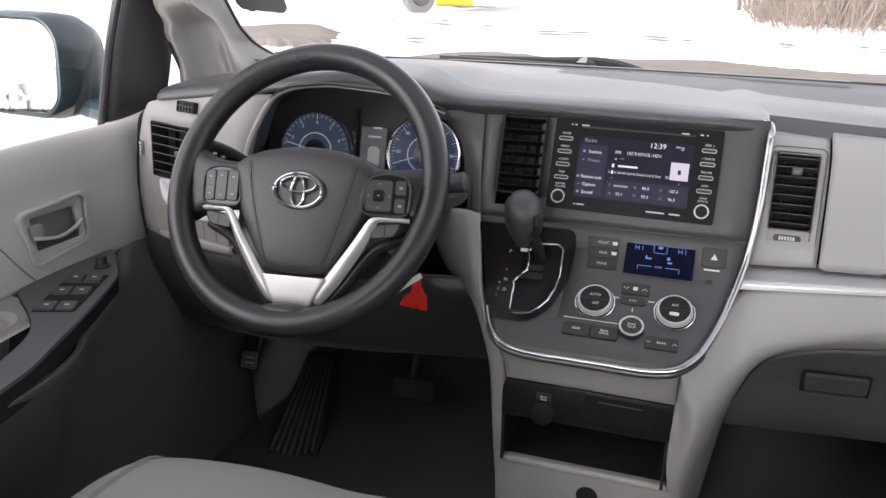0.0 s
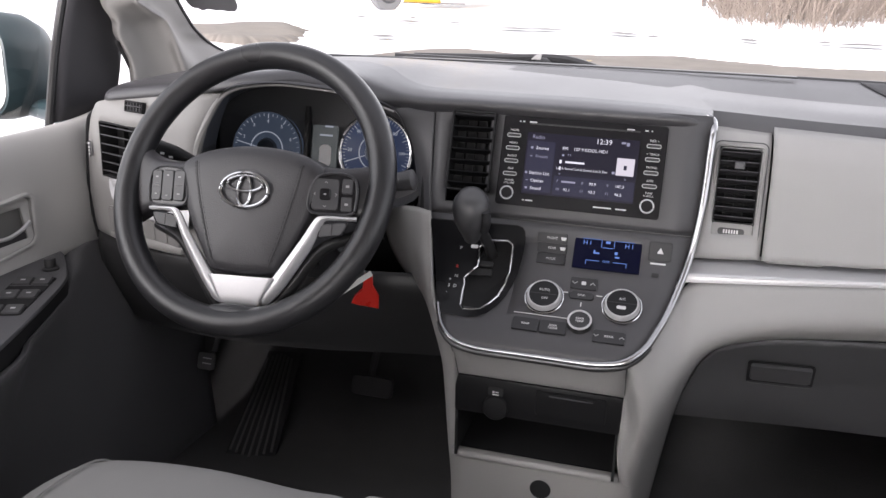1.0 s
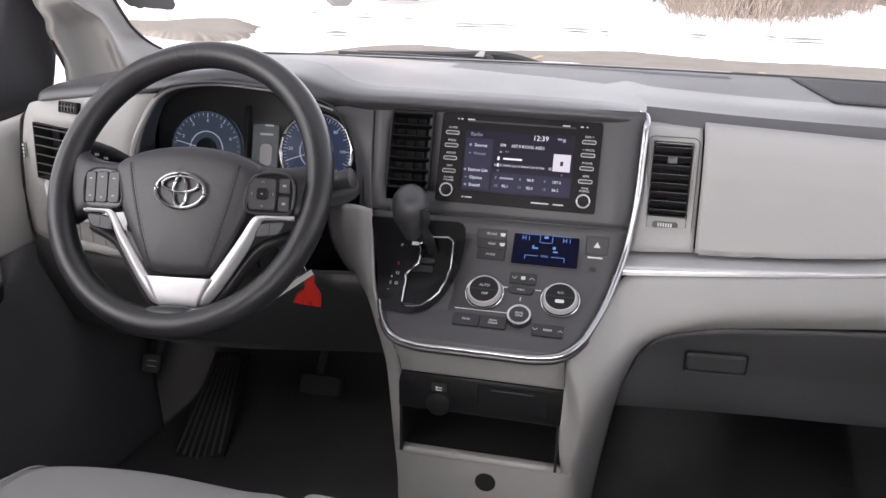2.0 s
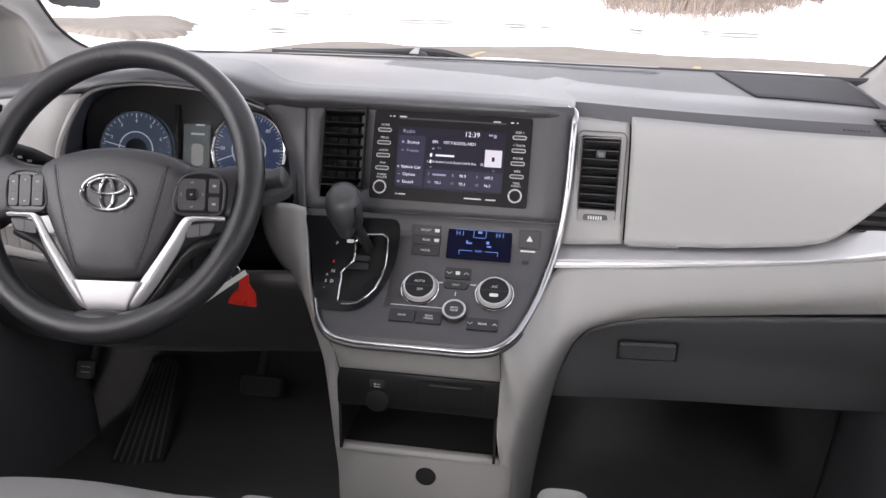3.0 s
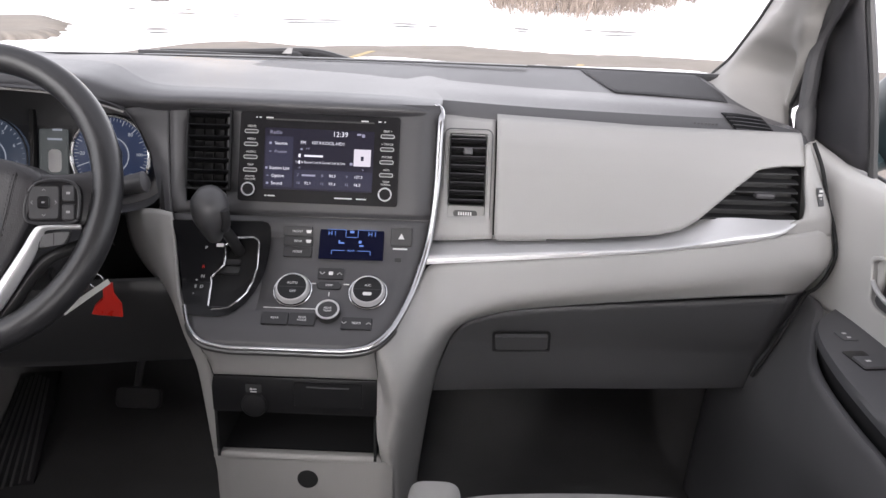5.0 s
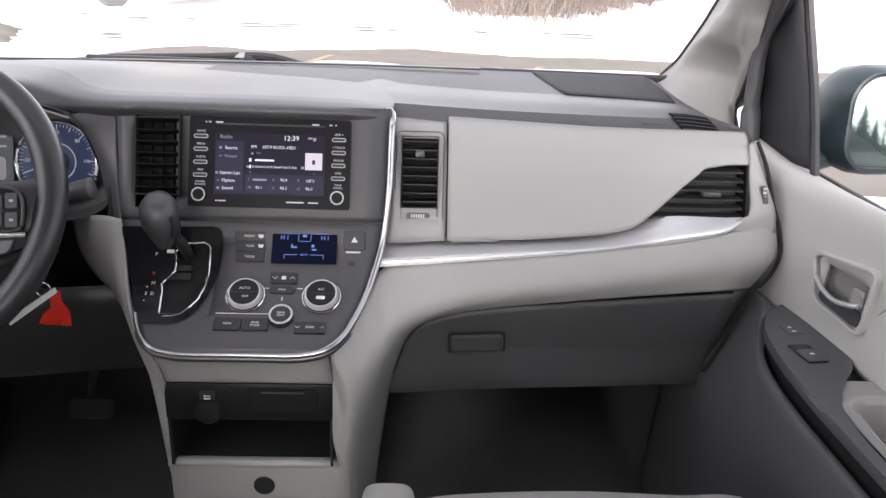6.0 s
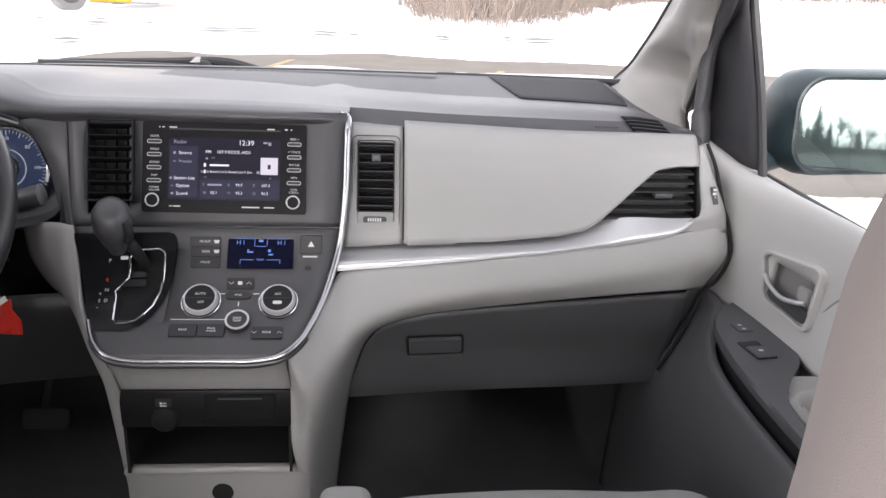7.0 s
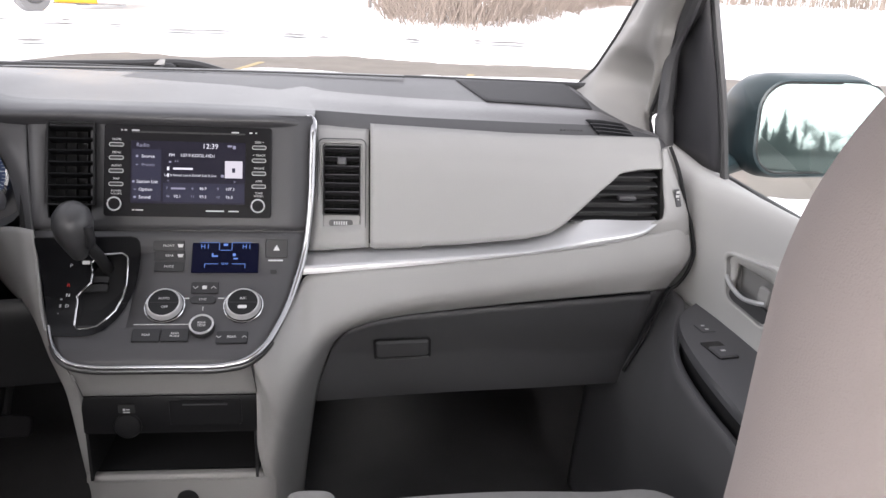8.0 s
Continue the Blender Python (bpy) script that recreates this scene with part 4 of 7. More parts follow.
# pale strip under the fascia, the black pocket, the ledge and the kick panel
strip = [[(x, -0.168, 0.846), (x, -0.158, 0.834), (x, -0.138, 0.808), (x, -0.122, 0.781), (x, -0.112, 0.778)] for x in np.linspace(-0.1375, 0.0925, 6)]
part("console_strip", loft(strip, 12, 16), LIGHT, dash, "light grey strip under the fascia", thick=0.006, flip=True)
pocket = part("storage_pocket", box(0.2375, 0.006, 0.056, Matrix.Translation((-0.0240, -0.117, 0.749)), 0.002), PANEL, dash, "black storage pocket with socket panel")
for nm, w, d, h, c in (("floor_plate", 0.232, 0.14, 0.004, (-0.0265, -0.025, 0.644)), ("back_plate", 0.232, 0.004, 0.09, (-0.0265, 0.045, 0.68)),
                       ("roof_plate", 0.232, 0.16, 0.004, (-0.0265, -0.035, 0.7195)), ("side_plate", 0.004, 0.16, 0.08, (-0.1405, -0.035, 0.682)), ("side_plate", 0.004, 0.16, 0.08, (0.0875, -0.035, 0.682))):
    part(nm, box(w, d, h, Matrix.Translation(c)), HOLLOW, pocket, smooth=False)
ledge = [[(x, -0.100, 0.6475), (x, -0.106, 0.6475), (x, -0.1105, 0.646), (x, -0.1125, 0.641), (x, -0.110, 0.636), (x, -0.095, 0.634), (x, -0.060, 0.633)] for x in np.linspace(-0.149, 0.0945, 6)]
part("ledge", loft(ledge, 12, 24), LIGHT_HARD, dash, "light grey ledge under the pocket", thick=0.003, flip=True)
kick = [[(x, -0.1045, 0.642), (x, -0.1035, 0.60), (x, -0.099, 0.50), (x, -0.094, 0.40)] for x in np.linspace(-0.1485, 0.1120, 6)]
part("kick_panel", loft(kick, 10, 14), LIGHT_HARD, dash, "light grey kick panel", thick=0.02, flip=True)
part("plug", lathe([(0.0, 0.002), (0.012, 0.002), (0.0145, 0.0015), (0.0155, 0.0), (0.0155, -0.002)], 24, plane_at((-0.014, -0.1042, 0.600), (1, 0, 0), (0, 0, 1))), HOLLOW, dash, "round black plug")


# glove box
def g_top(x):
    return interp(x, (0.175, 0.190, 0.212, 0.255, 0.31, 0.44, 0.555, 0.64, 0.69), (0.735, 0.787, 0.822, 0.843, 0.855, 0.871, 0.883, 0.891, 0.894))


def g_bottom(x):
    return interp(x, (0.16, 0.38, 0.65), (0.682, 0.701, 0.717))


rows = []
for x in np.concatenate([np.linspace(0.164, 0.26, 20), np.linspace(0.27, 0.668, 24)]):
    a, b = g_top(x), g_bottom(x)
    if x < 0.175:
        a = lerp(b + 0.01, 0.735, (x - 0.16) / 0.015)
    rows.append([(x, interp(z, (0.66, 0.70, 0.78, 0.84, 0.89), (0.050, 0.034, 0.016, -0.012, -0.028)) - 0.006 * min(1, max(0, (x - 0.3) / 0.2)) , z) for z in np.linspace(a, b, 16)] + [(x, 0.06, b - 0.004), (x, 0.16, b + 0.01)])
glove = part("glove_box", grid_mesh(rows), DOOR_DARK, dash, "charcoal glove box lid", thick=0.006)
hm = plane_at((0.2985, 0.0000, 0.789), (1, -0.02, 0.05), (0.0, -0.40, 0.9))
# flat plate, black to stand for shade in the recess round the handle
part("handle_recess", slab(rounded(0.088, 0.046, 0.006), 0.0015, hm @ shift(0, -0.001, 0.0)), HOLLOW, glove, "flat black plate round the handle, recess shade in its colour")
part("handle", slab(rounded(0.080, 0.031, 0.004), 0.0075, hm @ shift(0, 0.0035, 0.0), 0.002), DOOR_DARK, glove, "charcoal pull handle")
part("handle_lip", tube([hm @ Vector((x, -0.0215 + 0.0012 * (x / 0.04) ** 2, 0.003)) for x in np.linspace(-0.041, 0.041, 12)], 0.0015, 8), KNOBGREY, glove, "grey lower lip")
part("lock", lathe([(0, 0.001), (0.003, 0.001), (0.0035, 0)], 12, hm @ shift(0.006, 0.008, 0.006)), DARK, glove)
part("lower_end", grid_mesh([[(lerp(0.671, interp(z, (0.70, 0.80, 0.90), (0.66, 0.69, 0.705)), t), interp(z, (0.66, 0.70, 0.78, 0.84, 0.89), (0.05, 0.034, 0.016, -0.012, -0.028)) - 0.002 + 0.02 * t, z) for t in (0, 0.5, 1)] for z in np.linspace(0.893, 0.716, 10)]), DOOR_DARK, dash, thick=0.004)

# black boxes added behind the faces to close gaps and block light
part("gap_block", box(1.47, 0.20, 0.325, Matrix.Translation((-0.05, 0.185, 0.925))), HOLLOW, dash, "black box added behind the faces", smooth=False)
part("gap_block", box(0.16, 0.09, 0.28, Matrix.Translation((-0.715, 0.045, 0.93))), HOLLOW, dash, smooth=False)
# dark firewall behind the footwells
fw = grid_mesh([[(x, 0.10 + 0.55 * t, 0.72 - 0.30 * t) for t in np.linspace(0, 1, 6)] for x in np.linspace(-0.86, 0.77, 10)])
part("firewall", fw, CARPET, dash, "black carpeted firewall")


# ---- vents ----
LOUVRE = shader("matt_black_louvre", (0.006, 0.006, 0.007), 0.6, spec=0.12)
def vent(name, frame, w, h, slats, label, tilt=-20, wheel=True, knob=(0.25, 0.5), slat_mat=SAIL):
    """A black air vent box with tilted slats, a slider and a thumb wheel."""
    v = part(name, slab(rounded(w, h, 0.004), 0.002, frame @ shift(0, 0, -0.03)), HOLLOW, dash, label)
    for a, b, ww, hh in ((-w / 2, 0, 0.002, h), (w / 2, 0, 0.002, h), (0, h / 2, w, 0.002), (0, -h / 2, w, 0.002)):
        part("wall", box(ww, hh, 0.034, frame @ shift(a, b, -0.0145)), HOLLOW, v, smooth=False)
    for i in range(slats):
        y = h / 2 - h * (i + 0.5) / slats
        part("slat", box(w - 0.003, 0.0018, 0.014, frame @ shift(0, y, -0.004) @ Matrix.Rotation(radians(tilt), 4, "X"), 0.0006), slat_mat, v)
    for i in (-1, 0, 1):
        part("fin", box(0.0012, h - 0.004, 0.008, frame @ shift(i * w / 4, 0, -0.024)), HOLLOW, v, smooth=False)
    if wheel:
        part("slider", box(0.013, 0.010, 0.014, frame @ shift(w * (knob[0] - 0.5), h * (knob[1] - 0.5), 0.001), 0.002), ARMTOP, v)
    return v


cvl = plane_at((-0.1535, -0.021, 1.0745), (1, 0, 0), (0, 0.036, 0.105))
vent("air_vent", cvl @ shift(0, 0.002, 0.002), 0.060, 0.110, 7, "black upright centre air vent", wheel=False, slat_mat=LOUVRE)
cvr = plane_at((0.207, 0.009, 1.049), (1, -0.02, 0), (0.0, 0.027, 0.102))
vh_cols = [0.171, 0.1755, 0.1805, 0.207, 0.2335, 0.239, 0.2455]
vh_f = [0.0, 0.04, 0.08, 0.12, 0.25, 0.4, 0.55, 0.7, 0.80, 0.88, 0.94, 1.0]
vh_zs = [1.115 - 0.157 * f for f in vh_f]


def vh_place(i, x, z):
    z = lerp(p_top(x), p_bottom(x), (1.115 - z) / 0.157)
    if i < 2:
        x = lerp(interp(z, S_Z, S_R) + 0.0035, 0.1805, i / 2)
    return (x, py(x, z), z)


housing = part("vent_housing", hole_grid(vh_cols, vh_zs, vh_place, [(0.1805, 0.2335, 1.115 - 0.157 * 0.80, 1.115 - 0.157 * 0.12)]), LIGHT, dash, "light grey vent surround", thick=0.004, flip=True)
ring_out = [cvr @ Vector((u, v - 0.007, 0.0035)) for u, v in rounded(0.060, 0.124, 0.006)]
part("vent_frame", tube(ring_out, 0.0017, 6, closed=True), LIGHT_HARD, housing)
vent("air_vent", cvr @ shift(0, 0.001, 0.004), 0.052, 0.098, 8, "black upright air vent beside the airbag cover", knob=(0.5, 0.78))
part("wheel_plate", slab(rounded(0.0525, 0.0215, 0.004), 0.0030, cvr @ shift(0, -0.0590, 0.0012), 0.001), RECESS, housing, "grey plate under the vent")
part("vent_wheel", slab(rounded(0.034, 0.0095, 0.004), 0.0012, cvr @ shift(-0.001, -0.060, 0.0040)), BLACK, housing)
part("vent_ring", tube([cvr @ Vector((u, v + 0.001, 0.0052)) for u, v in rounded(0.0535, 0.0995, 0.005)], 0.0014, 6, closed=True), RECESS, housing)
for i in range(6):
    part("ridge", box(0.002, 0.005, 0.002, cvr @ shift(-0.010 + i * 0.0034, -0.060, 0.0056)), INK, housing, smooth=False)

# passenger end vent: a black leaf-shaped opening with long slats
end_vent = part("end_vent", grid_mesh([[(x, py(x, z) + 0.035, z) for z in np.linspace(0.995, 1.08, 6)] for x in np.linspace(0.515, 0.675, 8)]), BLACK, dash, "black leaf-shaped passenger air vent")
for i in range(6):
    z = 1.066 - i * 0.0122
    x0 = interp(z, (0.997, 1.045, 1.069, 1.08), (0.530, 0.580, 0.612, 0.64))
    ym = py(0.62, z)
    part("slat", grid_mesh([[(x, ym + dy, z + dz) for dy, dz in ((0.010, 0.0035), (-0.004, 0.0012), (-0.004, -0.0012), (0.010, 0.001), (0.010, 0.0035))] for x in (x0 - 0.003, 0.6645)]), BLACK, end_vent, smooth=False)
part("slider", box(0.026, 0.016, 0.007, Matrix.Translation((0.618, py(0.618, 1.037) - 0.004, 1.038)), 0.002), FASCIA, end_vent, "grey slider tab")
part("shroud", grid_mesh([[(x, py(x, p_bottom(x)) + d, p_bottom(x)) for d in (0.002, 0.036)] for x in np.linspace(0.515, 0.672, 20)]), BLACK, end_vent)
part("shroud", grid_mesh([[(0.671, py(0.67, z) + d, z) for d in (0.002, 0.036)] for z in np.linspace(1.0, 1.076, 6)]), BLACK, end_vent)

# windscreen-side grilles, demister slot and speaker cover on the pads
def on_pad(secs, x, f):
    """A point of a pad at x, a share f of the way from the windscreen to the front edge."""
    xs = [s[0][0] for s in secs]
    k = len(secs[0])
    line = [Vector([interp(x, xs, [s[j][c] for s in secs]) for c in range(3)]) for j in range(k)]
    j = min(int(f * (k - 1)), k - 2)
    return line[j].lerp(line[j + 1], f * (k - 1) - j)


spk = grid_mesh([[on_pad(PAD_R, lerp(lerp(0.418, 0.440, t ** 1.5), lerp(0.628, 0.606, t), u), lerp(0.01, 0.333, t)) + Vector((0, 0, 0.0024)) for t in np.linspace(0, 1, 10)] for u in np.linspace(0, 1, 16)])
part("speaker_grille", spk, GRILLE, dash, "dark speaker grille", thick=0.001, flip=True)
slot = grid_mesh([[Vector((x, ws_base(x)[0] - 0.040 - 0.026 * t, ws_base(x)[1] + 0.0075)) for t in (0, 1)] for x in np.linspace(-0.42, 0.318, 30)])
part("demister_slot", slot, BLACK, dash, "long black demister slot", thick=0.002)
sgr = part("side_grille", grid_mesh([[on_pad(PAD_R, lerp(lerp(0.578, 0.592, t), lerp(0.634, 0.648, t), u), lerp(0.61, 0.88, t)) + Vector((0, -0.0020, 0.0022)) for t in np.linspace(0, 1, 8)] for u in np.linspace(0, 1, 8)]), LOUVRE, dash, "black side window demister grille", thick=0.002)
for i in range(5):
    part("bar", tube([on_pad(PAD_R, lerp(lerp(0.578, 0.592, i / 4), lerp(0.634, 0.648, i / 4), u), lerp(0.61, 0.88, i / 4)) + Vector((0, -0.003, 0.0035)) for u in np.linspace(0, 1, 6)], 0.0009, 6), DARK, sgr)
part("sensor_dome", lathe([(0.009, 0.0), (0.008, 0.002), (0.004, 0.0035), (0.0, 0.004)], 16, Matrix.Translation((-0.073, 0.523, 1.1345))), DARK, dash)
part("glove_tab", box(0.070, 0.004, 0.003, Matrix.Translation((0.287, -0.026, 0.9615)) @ Matrix.Rotation(radians(-2), 4, "Y"), 0.001), RECESS, dash, "thin grey tab under the airbag cover")
for i in range(7):
    part("mark", box(0.0036, 0.0006, 0.0022, Matrix.Translation(on_pad(PAD_R, 0.535 + i * 0.0052, 0.80) + Vector((0, -0.0006, 0.0012)))), DARK, dash, smooth=False)

# driver's side pale panel, vents and knee panel
def ly(x):
    return interp(x, (-0.83, -0.79, -0.70, -0.60, -0.54), (0.010, -0.018, -0.058, -0.076, -0.080))


def l_left(z):
    return interp(z, (0.869, 0.903, 0.948, 1.008, 1.067, 1.108), (-0.806, -0.820, -0.826, -0.815, -0.795, -0.767))


def l_right(z):
    return interp(z, (0.885, 1.0, 1.049, 1.099, 1.135), (-0.545, -0.562, -0.555, -0.536, -0.515))


lp_cols = [-0.82, -0.80, -0.775, -0.756, -0.688, -0.650, -0.640, -0.60, -0.57, -0.54]
lp_zs = [0.885, 0.90, 0.925, 0.95, 0.975, 0.994, 1.02, 1.05, 1.080, 1.092, 1.104, 1.119, 1.130, 1.142]


def lp_place(i, x, z):
    x = lerp(l_left(z), -0.756, i / 3) if i < 3 else lerp(-0.640, l_right(z), (i - 6) / 3) if i > 6 else x
    top = interp(x, (-0.80, -0.775, -0.745, -0.70, -0.64, -0.54), (1.082, 1.104, 1.115, 1.124, 1.132, 1.142))
    z = min(z, top - 0.0012 * (1.142 - z) / 0.02) if z > 1.08 or top < 1.1 else z
    return (x, ly(x) + 0.25 * max(0, z - 1.095), z)


part("driver_cover", hole_grid(lp_cols, lp_zs, lp_place, [(-0.756, -0.640, 0.994, 1.080), (-0.688, -0.650, 1.104, 1.119)]), LIGHT, dash, "light grey panel beside the instrument hood", thick=0.005)
gap = [(l_left(z) - 0.003, ly(l_left(z)) + 0.002, z) for z in np.linspace(0.872, 1.085, 20)] + [(-0.775, -0.012, 1.096)]
part("gap_seal", tube(gap, 0.0035, 8, 40), HOLLOW, dash, "black gap beside the door")
dv = plane_at((-0.698, -0.056, 1.037), (1, -0.35, 0), (0, 0.05, 1))
vent("air_vent", dv @ shift(0, 0, 0.002), 0.120, 0.086, 6, "black driver side air vent", tilt=-15, knob=(0.6, 0.5))
sv = plane_at((-0.669, -0.060, 1.1115), (1, -0.30, 0), (0, 0.2, 1))
vent("side_demister", sv @ shift(0, 0, 0.002), 0.039, 0.015, 1, "small black demister outlet", tilt=-10, wheel=False)
for i in range(5):
    part("fin", box(0.0016, 0.013, 0.008, sv @ shift(-0.014 + i * 0.007, 0, 0.0)), DARK, dash, smooth=False)
trim = [[(x, ly(x) + 0.004, 0.9935), (x, ly(x) - 0.008 * k, 0.992), (x, ly(x) - 0.013 * k, lerp(0.992, zb, 0.5)), (x, ly(x) - 0.020 * k, zb), (x, ly(x) + 0.002, zb - 0.004)] for x, zb, k in ((-0.7455, 0.990, 0.2), (-0.738, 0.982, 0.6), (-0.724, 0.966, 1.0), (-0.706, 0.953, 1.0), (-0.67, 0.944, 1.0), (-0.57, 0.940, 1.0))]
part("silver_trim", loft(trim, 40, 12), SILVER, dash, "satin silver trim")
swm = plane_at((-0.670, -0.0660, 0.9245), (1, -0.25, 0), (0, 0, 1))
swp = part("switch_panel", slab(rounded(0.160, 0.044, 0.004), 0.003, swm, 0.001), RECESS, dash, "grey panel of switch blanks")
for i in range(6):
    part("blank", slab(rounded(0.0248, 0.038, 0.002), 0.0015, swm @ shift(-0.0665 + i * 0.0266, 0, 0.0030), 0.0006), RECESS, swp)
part("switch", slab(rounded(0.009, 0.027, 0.0015), 0.002, swm @ shift(-0.0470, -0.004, 0.0046), 0.0006), HOLLOW, swp, "narrow black switch")
part("panel_ledge", loft([[(x, ly(x) - 0.003, 0.9030), (x, ly(x) - 0.0085, 0.9015), (x, ly(x) - 0.0100, 0.8955), (x, ly(x) - 0.003, 0.8920)] for x in (-0.750, -0.70, -0.65, -0.59)], 24, 10), LIGHT_HARD, dash, "pale ledge under the switch blanks", thick=0.003)
knee = [[(x, y0, 0.884), (x, y0 - 0.006, 0.86), (x, y0 + 0.004, 0.80), (x, y0 + 0.020, 0.752), (x, y0 + 0.036, 0.742), (x, 0.12, 0.750)] for x, y0 in ((-0.80, -0.008), (-0.70, -0.052), (-0.55, -0.072), (-0.40, -0.060), (-0.28, -0.035), (-0.19, -0.02))]
part("knee_panel", loft(knee, 40, 18), BLACK, dash, "charcoal knee panel", thick=0.005)
part("marks_plate", slab(rounded(0.0085, 0.026, 0.001), 0.001, plane_at((-0.793, -0.020, 1.030), (0.75, -0.6, 0), (0.1, 0, 1))), DARK, dash, "small dark tag")
part("marks_plate", slab(rounded(0.0085, 0.026, 0.001), 0.001, plane_at((0.6915, -0.0330, 1.040), (0.95, 0.3, 0), (0.0, 0.45, 1))), DARK, dash, "small dark tag")
for i in range(4):
    for cx, cy, cz in ((-0.793, -0.021, 1.030), (0.6910, -0.0345, 1.040)):
        part("mark", box(0.005, 0.001, 0.0035, Matrix.Translation((cx, cy, cz - 0.009 + i * 0.006))), INK, dash, smooth=False)

# socket panel details
part("usb_port", slab(rounded(0.022, 0.013, 0.002), 0.0012, plane_at((-0.083, -0.120, 0.759), (1, 0, 0), (0, 0, 1)), 0.0004), BLACK, pocket, "black port cover")
for w, h, u, v in ((0.009, 0.0016, 0.0, -0.003), (0.003, 0.003, -0.003, 0.001), (0.005, 0.0014, 0.002, 0.001)):
    part("print_mark", box(w, 0.0006, h, Matrix.Translation((-0.083 + u, -0.1214, 0.757 + v))), INK, pocket, smooth=False)
part("socket_cap", lathe([(0.0185, -0.004), (0.0185, 0.002), (0.0165, 0.0045), (0.010, 0.0052), (0.0, 0.005)], 28, plane_at((-0.083, -0.120, 0.733), (1, 0, 0), (0, 0.1, 1))), PANEL, pocket, "round black socket cap")
part("coin_tray", slab(rounded(0.097, 0.038, 0.003), 0.003, plane_at((0.022, -0.119, 0.752), (1, 0, 0), (0, 0, 1)), 0.001), PANEL, pocket, "black flap")
part("flap_edge", box(0.060, 0.002, 0.0016, Matrix.Translation((0.022, -0.1225, 0.765))), DARK, pocket)
for x in (0.0928, -0.1378):
    part("seam", tube([(x, -0.1665, 0.845), (x, -0.157, 0.832), (x, -0.137, 0.806), (x, -0.1215, 0.779)], 0.0006, 6, 16), DARK, dash)

# hood round the instruments
ring_f = [(-0.562, -0.074, 1.000), (-0.555, -0.079, 1.049), (-0.535, -0.082, 1.099), (-0.503, -0.082, 1.148), (-0.44, -0.080, 1.163), (-0.371, -0.078, 1.162), (-0.315, -0.066, 1.153), (-0.268, -0.025, 1.128), (-0.250, 0.000, 1.070), (-0.235, -0.010, 1.000), (-0.30, -0.050, 0.984), (-0.45, -0.064, 0.984)]
ring_b = [(-0.606, 0.055, 0.985), (-0.607, 0.055, 1.03), (-0.595, 0.06, 1.09), (-0.545, 0.065, 1.128), (-0.45, 0.068, 1.138), (-0.371, 0.068, 1.138), (-0.30, 0.065, 1.132), (-0.262, 0.06, 1.115), (-0.252, 0.055, 1.06), (-0.250, 0.05, 1.0), (-0.32, 0.05, 0.97), (-0.45, 0.05, 0.97)]
fa, fb = smooth_line(ring_f, 72, True), smooth_line(ring_b, 72, True)
part("instrument_hood", grid_mesh([[lerp(a, b, t) for t in (0, 0.1, 0.5, 1)] for a, b in zip(fa, fb)], closed_u=True), DARK, dash, "charcoal inside of the instrument hood")
part("hood_lip", grid_mesh([[(a, b + 0.002, c - 0.001), (a, b + 0.016, c + 0.008), (a, b + 0.05, c + 0.010)] for a, b, c in [tuple(p) for p in smooth_line(ring_f[1:8], 40)]]), BROW_SHADED, dash, "underside of the brow, shade in its colour")
part("hood_edge", tube([(a, b - 0.004 + 0.010 * min(1, max(0, (c - 1.10) * 20)), c - 0.004 * min(1, max(0, (c - 1.09) * 20))) for a, b, c in ring_f[:8]], lambda f: 0.0085 - 0.0069 * min(1, f * 1.7), 8, 60), LIGHT_HARD, dash, "light grey edge of the instrument hood")
side = [[(-0.268, -0.020, 1.128), (-0.250, 0.004, 1.07), (-0.236, -0.006, 1.0), (-0.24, -0.01, 0.975)], [(-0.240, -0.005, 1.131), (-0.228, -0.012, 1.07), (-0.220, -0.028, 1.0), (-0.222, -0.03, 0.975)], [(-0.2135, 0.004, 1.134), (-0.2120, -0.018, 1.07), (-0.2075, -0.042, 0.998), (-0.205, -0.046, 0.975)]]
part("hood_cheek", loft(side, 14, 14), FASCIA, dash, "graphite cheek beside the instruments", thick=0.004, flip=True)

part("seam_filler", grid_mesh([[(x, fy(z) + 0.012, z) for x in (-0.226, -0.198)] for z in np.linspace(0.972, 1.140, 8)]), HOLLOW, dash, smooth=False)
part("gate_corner", grid_mesh([[a, b] for a, b in (((-0.0755, fy(0.9135), 0.9135), (-0.070, fy(0.9135), 0.9135)), ((-0.085, fy(0.901), 0.901), (-0.071, fy(0.895), 0.895)), ((-0.095, fy(0.889), 0.889), (-0.072, fy(0.882), 0.882)), ((-0.109, fy(0.8815), 0.8815), (-0.105, fy(0.880), 0.880)))]), FASCIA, dash, smooth=False)

part("hood_back", slab([(p.x, p.z) for p in fb], 0.002, Matrix(((1, 0, 0, 0), (0, 0, 1, 0.066), (0, 1, 0, 0), (0, 0, 0, 1)))), DARK, dash, smooth=False)
right_gap = [(0.686, 0.004, 1.108), (0.7000, -0.006, 1.073), (0.7140, -0.014, 1.022), (0.7200, -0.027, 0.998), (0.7245, -0.037, 0.968), (0.7250, -0.039, 0.950), (0.7195, -0.037, 0.926), (0.7100, -0.033, 0.906), (0.6990, -0.029, 0.893), (0.686, -0.028, 0.858), (0.669, -0.024, 0.808), (0.648, -0.014, 0.752)]
part("gap_seal", tube(right_gap, 0.0028, 8, 60), HOLLOW, dash, "black gap beside the door")
part("vent_outline", tube([cvr @ Vector((u, v - 0.007, 0.0050)) for u, v in rounded(0.068, 0.134, 0.009)], 0.0008, 6, closed=True), DARK, housing)

